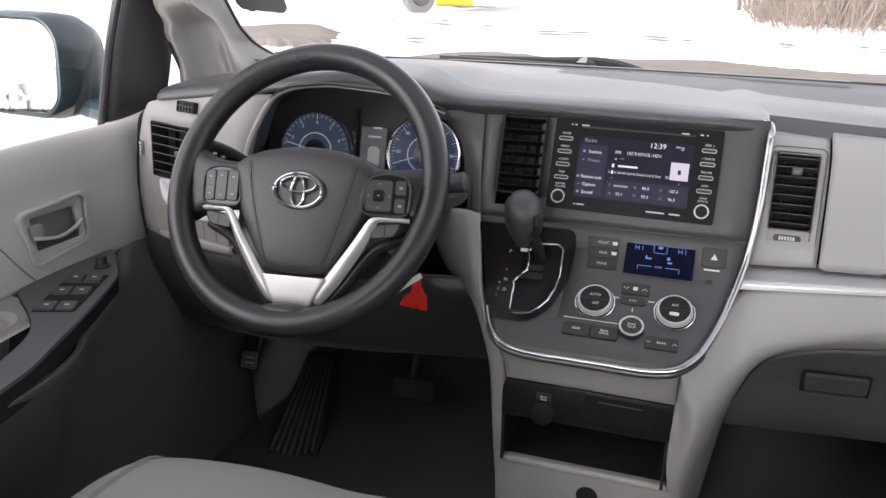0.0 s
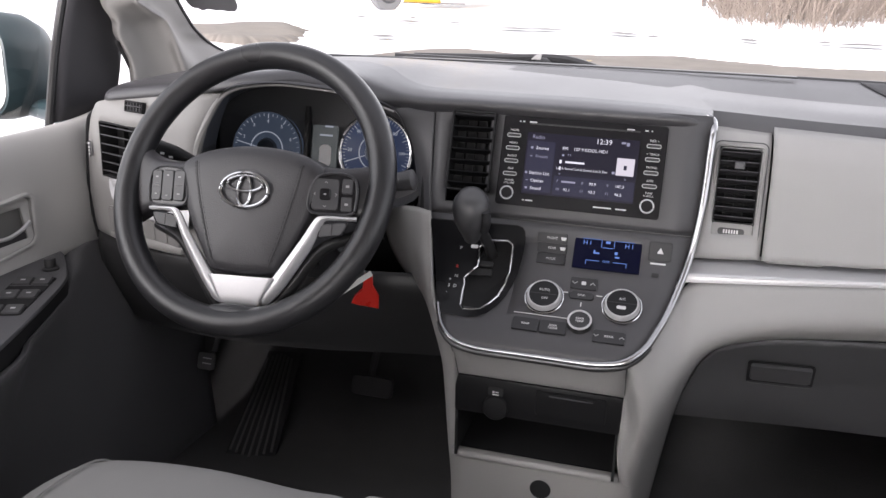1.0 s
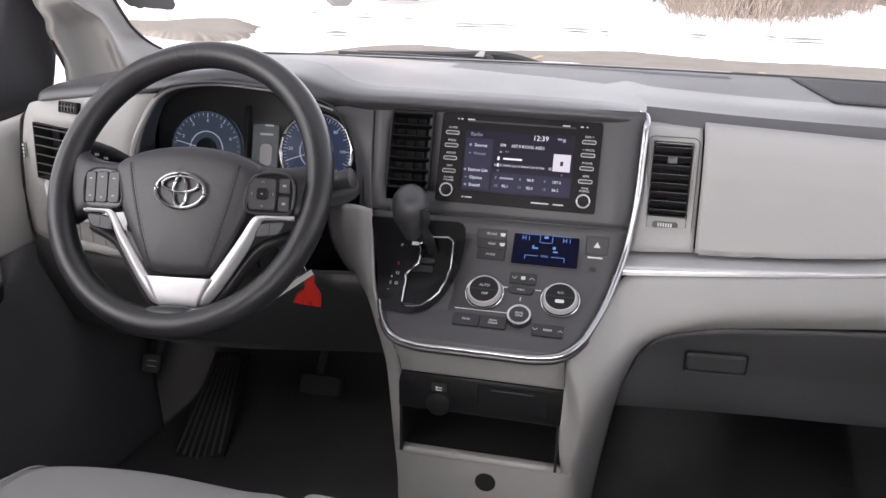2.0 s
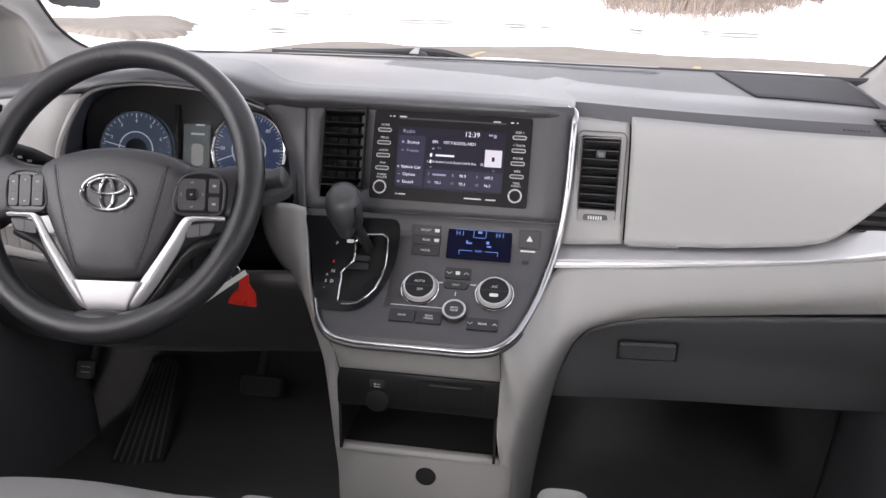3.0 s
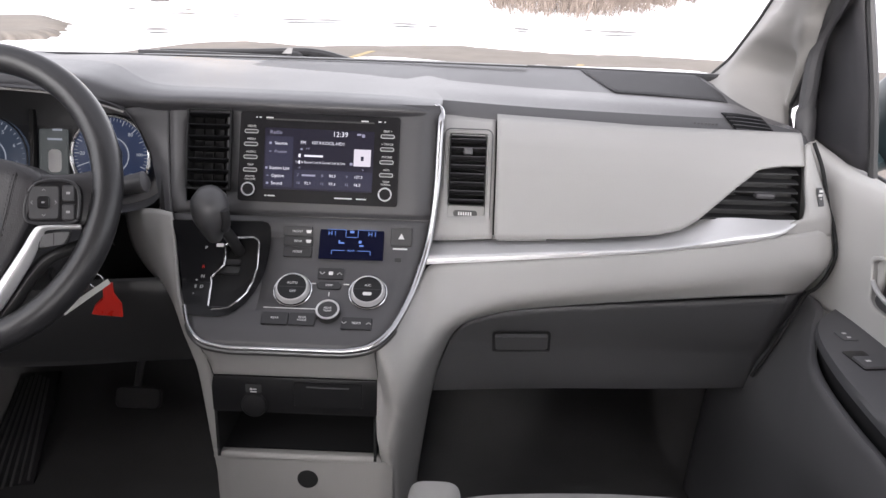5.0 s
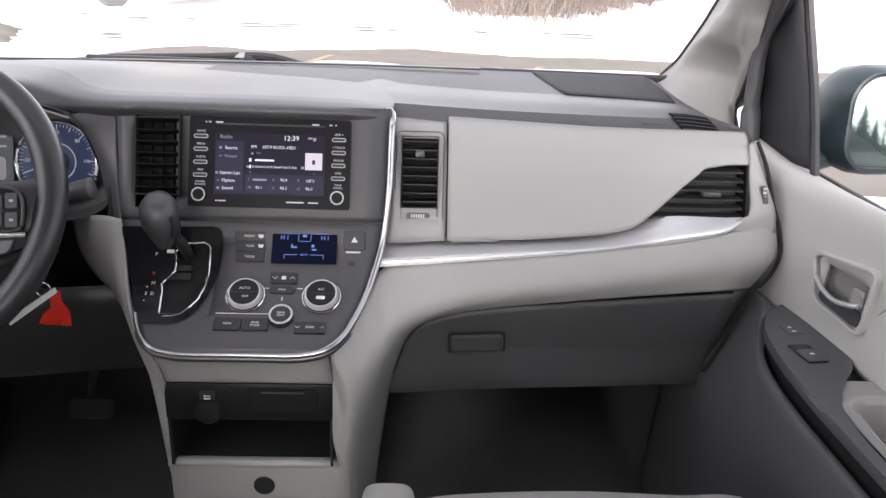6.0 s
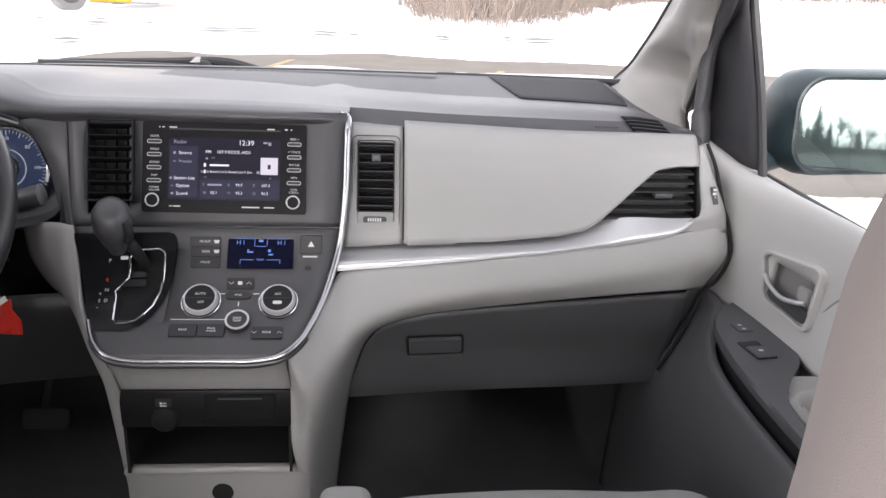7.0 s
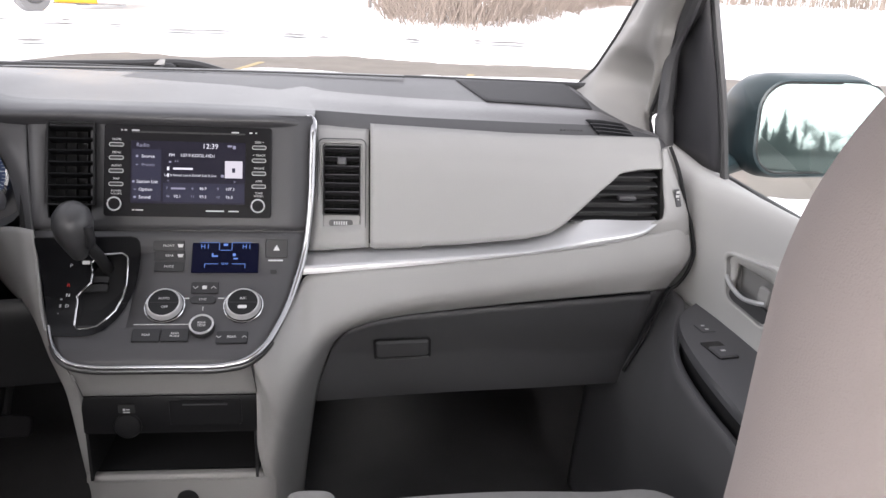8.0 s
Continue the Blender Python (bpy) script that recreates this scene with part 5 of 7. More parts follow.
# ---- instrument cluster ----
DIAL = glow("blue_lit_dial", (0.07, 0.105, 0.22), 0.055, (0.018, 0.023, 0.042))
DIAL_DIM = glow("dim_blue_dial", (0.12, 0.16, 0.23), 0.062, (0.026, 0.031, 0.042))
DIAL_IN = shader("dial_centre", (0.06, 0.07, 0.09), 0.4)
LIT = glow("lit_white_marks", (0.75, 0.85, 1.0), 0.075, (0.09, 0.09, 0.09))
LIT_DIM = glow("lit_grey_panel", (0.33, 0.38, 0.38), 0.035, (0.040, 0.044, 0.044))
cluster = thing("instrument_cluster", "instrument cluster with two blue-lit round gauges", "instrument panel")
IM = plane_at((-0.43, 0.048, 1.045), (1, 0, 0), (0, 0.25, 1))
part("backing", slab(rounded(0.345, 0.175, 0.03), 0.004, IM @ shift(0.005, 0, -0.012)), DARK, cluster)


def gauge(u, v, r, start, end, ticks, needle, words, span, label):
    m = IM @ shift(u, v)
    g = part("gauge", lathe([(r, -0.008), (r, 0.0), (r * 0.96, 0.001), (0, 0.001)], 56, m), DIAL if "speed" in label else DIAL_DIM, cluster, label)
    ring = [m @ Vector((r * math.cos(a), r * math.sin(a), 0.002)) for a in np.linspace(0, 2 * math.pi, 60, endpoint=False)]
    part("ring", tube(ring, 0.0034 if "speed" in label else 0.0014, 8, closed=True), EDGING if "speed" in label else FASCIA, g)
    inner = [m @ Vector((r * 0.46 * math.cos(a), r * 0.46 * math.sin(a), 0.002)) for a in np.linspace(0, 2 * math.pi, 48, endpoint=False)]
    part("inner_ring", tube(inner, 0.0010, 6, closed=True), LIT, g)
    part("hub", lathe([(r * 0.3, 0.001), (r * 0.26, 0.006), (r * 0.10, 0.008), (0, 0.008)], 32, m), DIAL_IN, g)
    bm = bmesh.new()
    for i in range(ticks):
        a = radians(lerp(start, end, i / (ticks - 1)))
        long = i % span == 0
        k = box(0.0075 if long else 0.004, 0.0012 if long else 0.0007, 0.0006, m @ Matrix.Rotation(a, 4, "Z") @ Matrix.Translation((r * 0.90 - (0.002 if long else 0), 0, 0.0018)))
        me = bpy.data.meshes.new("tick")
        k.to_mesh(me)
        k.free()
        bm.from_mesh(me)
        bpy.data.meshes.remove(me)
    part("scale_marks", bm, LIT, g, smooth=False)
    for i, w in enumerate(words):
        a = radians(lerp(start, end, i / (len(words) - 1)))
        letters("number", w, 0.0076 if len(w) < 3 else 0.0066, m @ shift(r * 0.73 * math.cos(a), r * 0.73 * math.sin(a), 0.0018), LIT, g)
    a = radians(needle)
    part("needle", box(r * 0.62, 0.0014, 0.001, m @ Matrix.Rotation(a, 4, "Z") @ Matrix.Translation((r * 0.55, 0, 0.005))), LIT, g, smooth=False)
    return g


gauge(-0.079, -0.008, 0.0615, 222, -42, 33, 168, [str(i) for i in range(0, 9)], 4, "blue-lit rev counter dial")
gauge(0.107, 0.001, 0.0585, 222, -42, 49, 200, [str(i) for i in range(0, 121, 20)], 4, "blue-lit speedometer dial with a silver ring")
mid = part("trip_display", slab(rounded(0.043, 0.078, 0.003), 0.003, IM @ shift(0.020, -0.002, -0.004)), LIT_DIM, cluster, "small lit trip display")
part("car_symbol", slab(rounded(0.020, 0.034, 0.007), 0.0006, IM @ shift(0.022, -0.010, -0.001)), INK, mid)
part("bar", box(0.022, 0.003, 0.0006, IM @ shift(0.022, 0.022, -0.0008)), LIT, mid, smooth=False)
part("bar", box(0.014, 0.003, 0.0006, IM @ shift(0.026, 0.036, -0.0008)), LIT, mid, smooth=False)
part("divider", box(0.006, 0.11, 0.010, IM @ shift(-0.010, 0.010, 0.000)), BLACK, cluster, smooth=False)

# ---- touch screen unit ----
SCREEN = glow("lit_screen", (0.050, 0.045, 0.075), 0.085, (0.004, 0.004, 0.006))
SCREEN_HI = glow("lit_screen_highlight", (0.10, 0.10, 0.17), 0.085, (0.004, 0.004, 0.006))
TXT = glow("screen_white", (0.85, 0.86, 0.95), 0.25)
TXT_DIM = glow("screen_grey", (0.30, 0.30, 0.40), 0.24)
ART = glow("screen_cover_art", (0.62, 0.60, 0.66), 0.28)
unit = thing("infotainment_unit", "gloss black touch screen radio set in the dashboard", "car radio")
SM = plane_at((0.0, -0.0195, 1.0665), (1, 0, -0.009), (0, 0.0405, 0.1165))
part("bezel", slab(rounded(0.222, 0.124, 0.004), 0.010, SM @ shift(0, 0, -0.004), 0.001), GLOSS, unit, "gloss black bezel")
part("display", slab(rounded(0.152, 0.085, 0.001), 0.0006, SM @ shift(0, -0.002, 0.006)), SCREEN, unit, "lit radio display")
part("menu_column", slab(rounded(0.038, 0.070, 0.001), 0.0003, SM @ shift(-0.055, -0.006, 0.0066)), SCREEN_HI, unit)
part("menu_highlight", slab(rounded(0.037, 0.010, 0.001), 0.0003, SM @ shift(-0.055, 0.008, 0.0069)), SCREEN_HI, unit)
part("preset_panel", slab(rounded(0.108, 0.026, 0.001), 0.0003, SM @ shift(0.021, -0.029, 0.0066)), SCREEN_HI, unit)
part("disc_slot", box(0.150, 0.0022, 0.001, SM @ shift(0, 0.0525, 0.0058)), BLACK, unit)
SHOWN = (("Radio", -0.060, 0.0345, 0.0075, TXT_DIM), ("12:39", 0.029, 0.0345, 0.0098, TXT), ("FM", -0.022, 0.0215, 0.0062, TXT), ("107.9", -0.004, 0.0215, 0.0062, TXT), ("KOOL-HD1", 0.020, 0.0215, 0.0062, TXT),
         ("Source", -0.053, 0.0195, 0.0062, TXT), ("Presets", -0.053, 0.0080, 0.0058, TXT_DIM), ("Station List", -0.054, -0.0150, 0.0062, TXT), ("Option", -0.056, -0.0255, 0.0062, TXT), ("Sound", -0.057, -0.0360, 0.0062, TXT),
         ("Let It Snow! Let It Snow! Let It Sno", 0.003, -0.0055, 0.0048, TXT), ("<", -0.026, -0.0135, 0.006, TXT_DIM), (">", 0.062, -0.0135, 0.006, TXT_DIM),
         ("7", -0.028, -0.0235, 0.005, TXT_DIM), ("8", 0.006, -0.0235, 0.005, TXT_DIM), ("9", 0.040, -0.0235, 0.005, TXT_DIM), ("10", -0.027, -0.0345, 0.005, TXT_DIM), ("11", 0.006, -0.0345, 0.005, TXT_DIM), ("12", 0.040, -0.0345, 0.005, TXT_DIM),
         ("90.9", 0.020, -0.0235, 0.0055, TXT), ("107.3", 0.056, -0.0235, 0.0055, TXT), ("92.1", -0.014, -0.0345, 0.0055, TXT), ("93.3", 0.020, -0.0345, 0.0055, TXT), ("96.5", 0.055, -0.0345, 0.0055, TXT))
for words, u, v, size, mat in SHOWN:
    letters("caption", words, size, SM @ shift(u, v, 0.0072), mat, unit, depth=0.0001)
for w, h, u, v, mat in ((0.026, 0.0026, -0.007, 0.0035, TXT), (0.003, 0.0048, -0.0265, 0.0035, TXT), (0.002, 0.0048, -0.0265, -0.0055, TXT), (0.003, 0.0024, -0.024, 0.0125, TXT_DIM), (0.001, 0.002, -0.017, 0.0135, TXT_DIM), (0.001, 0.002, -0.014, 0.0135, TXT_DIM),
                        (0.006, 0.0026, 0.055, 0.0355, TXT_DIM), (0.004, 0.0046, 0.061, 0.0340, TXT_DIM), (0.026, 0.003, -0.054, -0.0035, SCREEN_HI), (0.019, 0.0026, -0.013, -0.0235, TXT_DIM), (0.0032, 0.0032, -0.0675, 0.0195, TXT_DIM), (0.0030, 0.001, -0.0675, 0.008, TXT_DIM),
                        (0.0032, 0.0030, -0.072, -0.015, TXT_DIM), (0.0030, 0.001, -0.070, -0.0255, TXT_DIM), (0.0032, 0.0028, -0.070, -0.036, TXT_DIM), (0.004, 0.0036, 0.0455, -0.0055, TXT_DIM)):
    part("caption_bar", box(w, h, 0.0002, SM @ shift(u, v, 0.0072)), mat, unit, smooth=False)
part("cover_art", slab(rounded(0.0235, 0.0235, 0.0005), 0.0003, SM @ shift(0.0605, 0.0035, 0.0068)), ART, unit, "pale album cover tile")
part("note_symbol", box(0.004, 0.006, 0.0002, SM @ shift(0.0605, 0.0025, 0.0073)), SCREEN_HI, unit, smooth=False)
for i, (lw, rw) in enumerate((("HOME", "SEEK >"), ("MENU", "< TRACK"), ("AUDIO", "PHONE"), ("MAP", "APPS"))):
    for s, w in ((-1, lw), (1, rw)):
        v = 0.0345 - i * 0.0178
        k = part("button", slab(rounded(0.0195, 0.0052, 0.0022), 0.0028, SM @ shift(s * 0.0945, v, 0.005), 0.0008), BLACK, unit)
        ring = [SM @ shift(s * 0.0945, v, 0.0078) @ Vector((a, b, 0)) for a, b in rounded(0.0182, 0.0046, 0.002)]
        part("lit_edge", tube(ring, 0.00045, 5, closed=True), INK, k)
        letters("caption", w, 0.0042, SM @ shift(s * 0.0945, v + 0.0072, 0.0062), INK, unit, depth=0.0001)
for s, w in ((-1, "POWER\nVOLUME"), (1, "TUNE\nSCROLL")):
    k = part("knob", lathe([(0.0098, 0.0), (0.0094, 0.010), (0.0082, 0.0115), (0.0075, 0.0108), (0.0, 0.0105)], 36, SM @ shift(s * 0.0945, -0.046, 0.004)), GLOSS, unit, "black knob with a bright rim")
    rim = [SM @ shift(s * 0.0945, -0.046, 0.0152) @ Vector((0.0086 * math.cos(a), 0.0086 * math.sin(a), 0)) for a in np.linspace(0, 2 * math.pi, 36, endpoint=False)]
    part("rim", tube(rim, 0.0010, 8, closed=True), SILVER, k)
    letters("caption", w, 0.0038, SM @ shift(s * 0.0945, -0.030, 0.0062), INK, unit, depth=0.0001)
for u, v, w in ((-0.088, 0.0545, 0.002), (-0.083, 0.0545, 0.003), (-0.070, 0.0545, 0.010), (0.062, 0.0545, 0.010), (0.083, 0.0545, 0.004), (0.090, 0.0545, 0.002), (-0.072, -0.0535, 0.003), (-0.064, -0.0535, 0.010), (0.036, -0.0535, 0.024), (0.061, -0.0535, 0.014)):
    part("print_mark", box(w, 0.0016, 0.0004, SM @ shift(u, v, 0.0062)), INK, unit, smooth=False)

# ---- climate controls ----
climate = thing("climate_panel", "climate controls with two silver-ringed dials and a blue-lit display", "climate control")
LCD = glow("climate_lcd", (0.006, 0.010, 0.07), 0.05, (0.002, 0.002, 0.004))
LCD_TXT = glow("climate_lcd_marks", (0.20, 0.38, 0.95), 0.17)


GRIP = shader("silver_paint", (0.46, 0.46, 0.47), 0.34, metal=0.25, var=0.02, rough_var=0.03)


def fm(x, z, out=0.0):
    return on_fascia(x, z, out)


lm = plane_at(((0.0975) / 2, fy(0.956) - 0.0015, 0.9565), (1, 0, 0), (0, 0.0265, 0.0365))
part("display", slab(rounded(0.090, 0.0485, 0.001), 0.003, lm, 0.0008), LCD, climate, "dark blue climate display")
for w, u, v, size in (("H I", -0.028, 0.0125, 0.009), ("H I", 0.028, 0.0125, 0.009), ("REAR", 0.0, -0.0120, 0.0042)):
    letters("caption", w, size, lm @ shift(u, v, 0.0034), LCD_TXT, climate, depth=0.0001)
for w, h, u, v in ((0.014, 0.0008, 0.0, 0.0075), (0.0008, 0.011, -0.0085, 0.013), (0.0008, 0.011, 0.0085, 0.013), (0.026, 0.0008, -0.022, 0.0185), (0.026, 0.0008, 0.022, 0.0185), (0.018, 0.0008, -0.018, -0.0120), (0.018, 0.0008, 0.018, -0.0120), (0.0008, 0.006, -0.027, -0.015), (0.0008, 0.006, 0.027, -0.015),
                   (0.008, 0.0022, -0.014, -0.001), (0.0022, 0.005, -0.017, 0.0005), (0.004, 0.004, 0.012, 0.001), (0.006, 0.0022, 0.014, -0.0045), (0.006, 0.0035, 0.0, 0.0155)):
    part("display_mark", box(w, h, 0.0002, lm @ shift(u, v, 0.0034)), LCD_TXT, climate, smooth=False)


def button(x, z, w, h, words, size, r=0.002, up=0.003):
    m = fm(x, z)
    b = part("button", slab(rounded(w, h, r), up, m, 0.0007), BTN, climate)
    if words:
        letters("caption", words, size, m @ shift(0, 0, up + 0.0003), INK, climate, depth=0.0001)
    return b


button(-0.0272, 0.9690, 0.041, 0.0138, "FRONT", 0.0046)
button(-0.0262, 0.9560, 0.041, 0.0138, "REAR", 0.0046)
button(-0.0260, 0.9430, 0.040, 0.0138, "MODE", 0.0046)
for z in (0.9690, 0.9560):
    part("screen_symbol", slab([(-0.004, 0.0022), (0.004, 0.0022), (0.0026, -0.0022), (-0.0026, -0.0022)][::-1], 0.0002, fm(-0.0115, z, 0.0033)), INK, climate, smooth=False)
button(0.0235, 0.9195, 0.036, 0.0165, "", 0.0095)


def chevron(x, z, s, way):
    m = fm(x, z, 0.0034)
    part("arrow_mark", tube([m @ Vector((-s, -way * s * 0.45, 0)), m @ Vector((0, way * s * 0.45, 0)), m @ Vector((s, -way * s * 0.45, 0))], 0.0007, 5), CHEVRON, climate, smooth=False)


chevron(0.0115, 0.9195, 0.0034, -1)
chevron(0.0355, 0.9195, 0.0034, 1)
chevron(0.0495, 0.8735, 0.0030, -1)
chevron(0.0825, 0.8735, 0.0030, 1)
part("fan_symbol", slab(rounded(0.006, 0.005, 0.001), 0.0002, fm(0.0235, 0.9195, 0.0033)), INK, climate)
button(0.0225, 0.9065, 0.034, 0.011, "SYNC", 0.0040, r=0.005)
part("link_bar", box(0.008, 0.0012, 0.0008, fm(0.000, 0.9085, 0.001)), INK, climate, smooth=False)
part("link_bar", box(0.008, 0.0012, 0.0008, fm(0.046, 0.9085, 0.001)), INK, climate, smooth=False)
part("link_bar", box(0.0012, 0.006, 0.0008, fm(0.0235, 0.8985, 0.001)), INK, climate, smooth=False)
button(0.1180, 0.9660, 0.030, 0.0255, "", 0.004)
part("warning_triangle", slab([(-0.0045, -0.0035), (0.0045, -0.0035), (0, 0.0045)], 0.0003, fm(0.1180, 0.9665, 0.0033)), INK, climate, smooth=False)
part("print_mark", box(0.020, 0.0022, 0.0004, fm(0.1165, 0.9510)), INK, climate, smooth=False)
part("sensor", slab(rounded(0.009, 0.006, 0.001), 0.001, fm(0.1145, 0.9375)), BLACK, climate)
for x, w1, w2, cap in ((-0.0262, "AUTO", "OFF", "TEMP"), (0.0768, "A/C", "", "TEMP")):
    m = fm(x, 0.9005)
    d = part("dial", lathe([(0.0256, 0.0), (0.0256, 0.003), (0.0238, 0.005), (0.0214, 0.0100), (0.0196, 0.0122), (0.0190, 0.0120), (0.0, 0.0118)], 56, m), PANEL, climate, "graphite dial with silver rings")
    for r, h, t, mat in ((0.0256, 0.0030, 0.0013, CHROME), (0.0206, 0.0122, 0.0010, SILVER)):
        part("ring", tube([m @ Vector((r * math.cos(a), r * math.sin(a), h)) for a in np.linspace(0, 2 * math.pi, 56, endpoint=False)], t, 8, closed=True), mat, d)
    part("knurl", grid_mesh([[m @ Vector((r * math.cos(a), r * math.sin(a), h)) for a in np.linspace(0, 2 * math.pi, 56, endpoint=False)] for r, h in ((0.0240, 0.004), (0.0230, 0.0085), (0.0216, 0.0116), (0.0207, 0.0123), (0.0197, 0.0122))], closed_v=True), GRIP, d, "satin silver grip ring")
    part("split", box(0.037, 0.0007, 0.0004, m @ shift(0, 0, 0.0121)), BLACK, d, smooth=False)
    letters("caption", w1, 0.0052, m @ shift(0, 0.006, 0.0122), INK, d, depth=0.0001)
    if w2:
        letters("caption", w2, 0.0050, m @ shift(0.002, -0.007, 0.0122), INK, d, depth=0.0001)
    else:
        part("recirculation_symbol", slab(rounded(0.012, 0.005, 0.002), 0.0002, m @ shift(0, -0.007, 0.0120)), INK, d)
    for a0, a1, col in ((112, 150, (0.05, 0.20, 0.42)), (30, 68, (0.36, 0.05, 0.08))):
        mat = bpy.data.materials.get("print_%d" % a0) or shader("print_%d" % a0, col, 0.6)
        part("arc", tube([m @ Vector((0.0305 * math.cos(radians(a)), 0.0310 * math.sin(radians(a)), 0.0008)) for a in np.linspace(a0, a1, 10)], 0.0007, 5), mat, d)
    part("print_mark", box(0.009, 0.0022, 0.0004, m @ shift(0.001, 0.0315)), INK, climate, smooth=False)
m = fm(0.0262, 0.8815)
d = part("dial", lathe([(0.0165, 0.0), (0.0160, 0.008), (0.0145, 0.010), (0.0130, 0.0095), (0.0, 0.0092)], 44, m), BLACK, climate, "small graphite dial with a silver ring")
part("ring", tube([m @ Vector((0.0146 * math.cos(a), 0.0146 * math.sin(a), 0.0095)) for a in np.linspace(0, 2 * math.pi, 44, endpoint=False)], 0.0015, 8, closed=True), SILVER, d)
letters("caption", "REAR\nTEMP", 0.0046, m @ shift(0, 0, 0.0097), INK, d, depth=0.0001)
button(-0.0435, 0.8755, 0.0355, 0.020, "REAR", 0.0046)
button(-0.0070, 0.8755, 0.0355, 0.020, "REAR\nMODE", 0.0044)
button(0.0660, 0.8735, 0.041, 0.019, "REAR", 0.0050)
part("print_mark", box(0.074, 0.0009, 0.0006, fm(-0.0255, 0.8845, 0.0008)), INK, climate, smooth=False)

# ---- gear selector ----
shifter = thing("gear_selector", "automatic gear lever in a gloss black gate with bright edging", "gear lever")
gate_xz = [(-0.1153, 0.9591), (-0.088, 0.9608), (-0.0818, 0.9570), (-0.0804, 0.9520), (-0.0796, 0.9240), (-0.0825, 0.9105), (-0.0890, 0.8985), (-0.0984, 0.8905), (-0.1085, 0.8848), (-0.1180, 0.8832), (-0.1319, 0.8828), (-0.1365, 0.8855), (-0.1405, 0.913), (-0.1252, 0.9270), (-0.1270, 0.9500)]
outer_xz = [(-0.2050, 0.9790), (-0.14, 0.9800), (-0.078, 0.9812), (-0.0700, 0.9790), (-0.0660, 0.9740), (-0.0645, 0.9640), (-0.0655, 0.9420), (-0.0680, 0.9230), (-0.0720, 0.9100), (-0.0785, 0.8985), (-0.0870, 0.8890), (-0.0980, 0.8820), (-0.1090, 0.8785), (-0.1201, 0.8770), (-0.1640, 0.8775), (-0.1760, 0.8960), (-0.1920, 0.9400)]


def ring_plate(outer, inner, depth, m):
    """A plate with a hole, drawn up along +z by depth."""
    bm = bmesh.new()
    loops = []
    for pts in (outer, inner):
        vs = [bm.verts.new((a, b, 0)) for a, b in pts]
        loops.append([bm.edges.new((vs[i], vs[(i + 1) % len(vs)])) for i in range(len(vs))])
    bmesh.ops.triangle_fill(bm, edges=loops[0] + loops[1], use_beauty=True)
    if m is None:
        bmesh.ops.subdivide_edges(bm, edges=bm.edges[:], cuts=3, use_grid_fill=True)
    r = bmesh.ops.extrude_face_region(bm, geom=bm.faces[:])
    bmesh.ops.translate(bm, verts=[v for v in r["geom"] if isinstance(v, bmesh.types.BMVert)], vec=(0, 0, depth))
    bmesh.ops.recalc_face_normals(bm, faces=bm.faces[:])
    if m is not None:
        bm.transform(m)
    return bm


gp = ring_plate(outer_xz, gate_xz, 0.004, None)
for v in gp.verts:
    v.co = Vector((v.co.x, fy(v.co.y) - 0.0005 - v.co.z, v.co.y))
GATE = shader("gloss_black_gate", (0.006, 0.006, 0.007), 0.22, spec=0.22, var=0.02)
part("gate_plate", gp, GATE, shifter, "gloss black gate plate", flip=True)
fine_gate = []
for i in range(len(gate_xz)):
    a, b = gate_xz[i], gate_xz[(i + 1) % len(gate_xz)]
    fine_gate += [(lerp(a[0], b[0], t), lerp(a[1], b[1], t)) for t in (0, 0.25, 0.5, 0.75)]
part("gate_edge", tube([(x, fy(z) - 0.0048, z) for x, z in fine_gate], 0.0015, 8, closed=True), CHROME, shifter, "bright gate edging")
part("gate_well", grid_mesh([[(x, fy(z) + w, z + 0.4 * w) for w in (-0.003, 0.035)] for x, z in fine_gate], closed_u=True), HOLLOW, shifter)
part("gate_floor", grid_mesh([[(x, fy(z) + 0.034, z + 0.014) for x in (-0.146, -0.07)] for z in np.linspace(0.875, 0.97, 6)]), HOLLOW, shifter)
for x, z, w, h in ((-0.116, 0.930, 0.022, 0.008), (-0.122, 0.921, 0.034, 0.010)):
    part("gate_tongue", slab(rounded(w, h, 0.002), 0.003, fm(x, z, -0.006)), BLACK, shifter)
for w, x, z in (("P", -0.1527, 0.9433), ("R", -0.1531, 0.9213), ("N", -0.1518, 0.9107), ("D", -0.1505, 0.8996), ("S", -0.1590, 0.8996), ("+", -0.1595, 0.906), ("-", -0.1595, 0.8935)):
    letters("mark", w, 0.0068, fm(x, z, 0.0056), INK if w != "R" else RED, shifter, depth=0.0001)
part("mark", slab(rounded(0.010, 0.005, 0.001), 0.0003, fm(-0.134, 0.947, 0.0052)), INK, shifter)
part("lever", tube([(-0.112, -0.046, 0.935), (-0.116, -0.072, 0.965), (-0.124, -0.092, 0.990)], 0.008, 12, 10), BLACK, shifter)
KM = plane_at((-0.1285, -0.112, 1.010), (1, 0.12, 0.0), (-0.10, -0.42, 0.9))
prof = [(0.0105, -0.042), (0.0135, -0.034), (0.0190, -0.020), (0.0245, -0.004), (0.0265, 0.010), (0.0245, 0.022), (0.0175, 0.031), (0.008, 0.0345), (0.0, 0.035)]
rows = []
for r, h in prof:
    r *= 0.94
    rows.append([KM @ Vector((1.0 * r * math.cos(a), 0.0, 0.0)) + KM.to_3x3() @ Vector((0, h, 1.05 * r * math.sin(a) - 0.006 * (h > 0) * h / 0.03)) for a in np.linspace(0, 2 * math.pi, 28, endpoint=False)])
kb = grid_mesh(rows, closed_v=True)
bmesh.ops.remove_doubles(kb, verts=kb.verts[:], dist=1e-5)
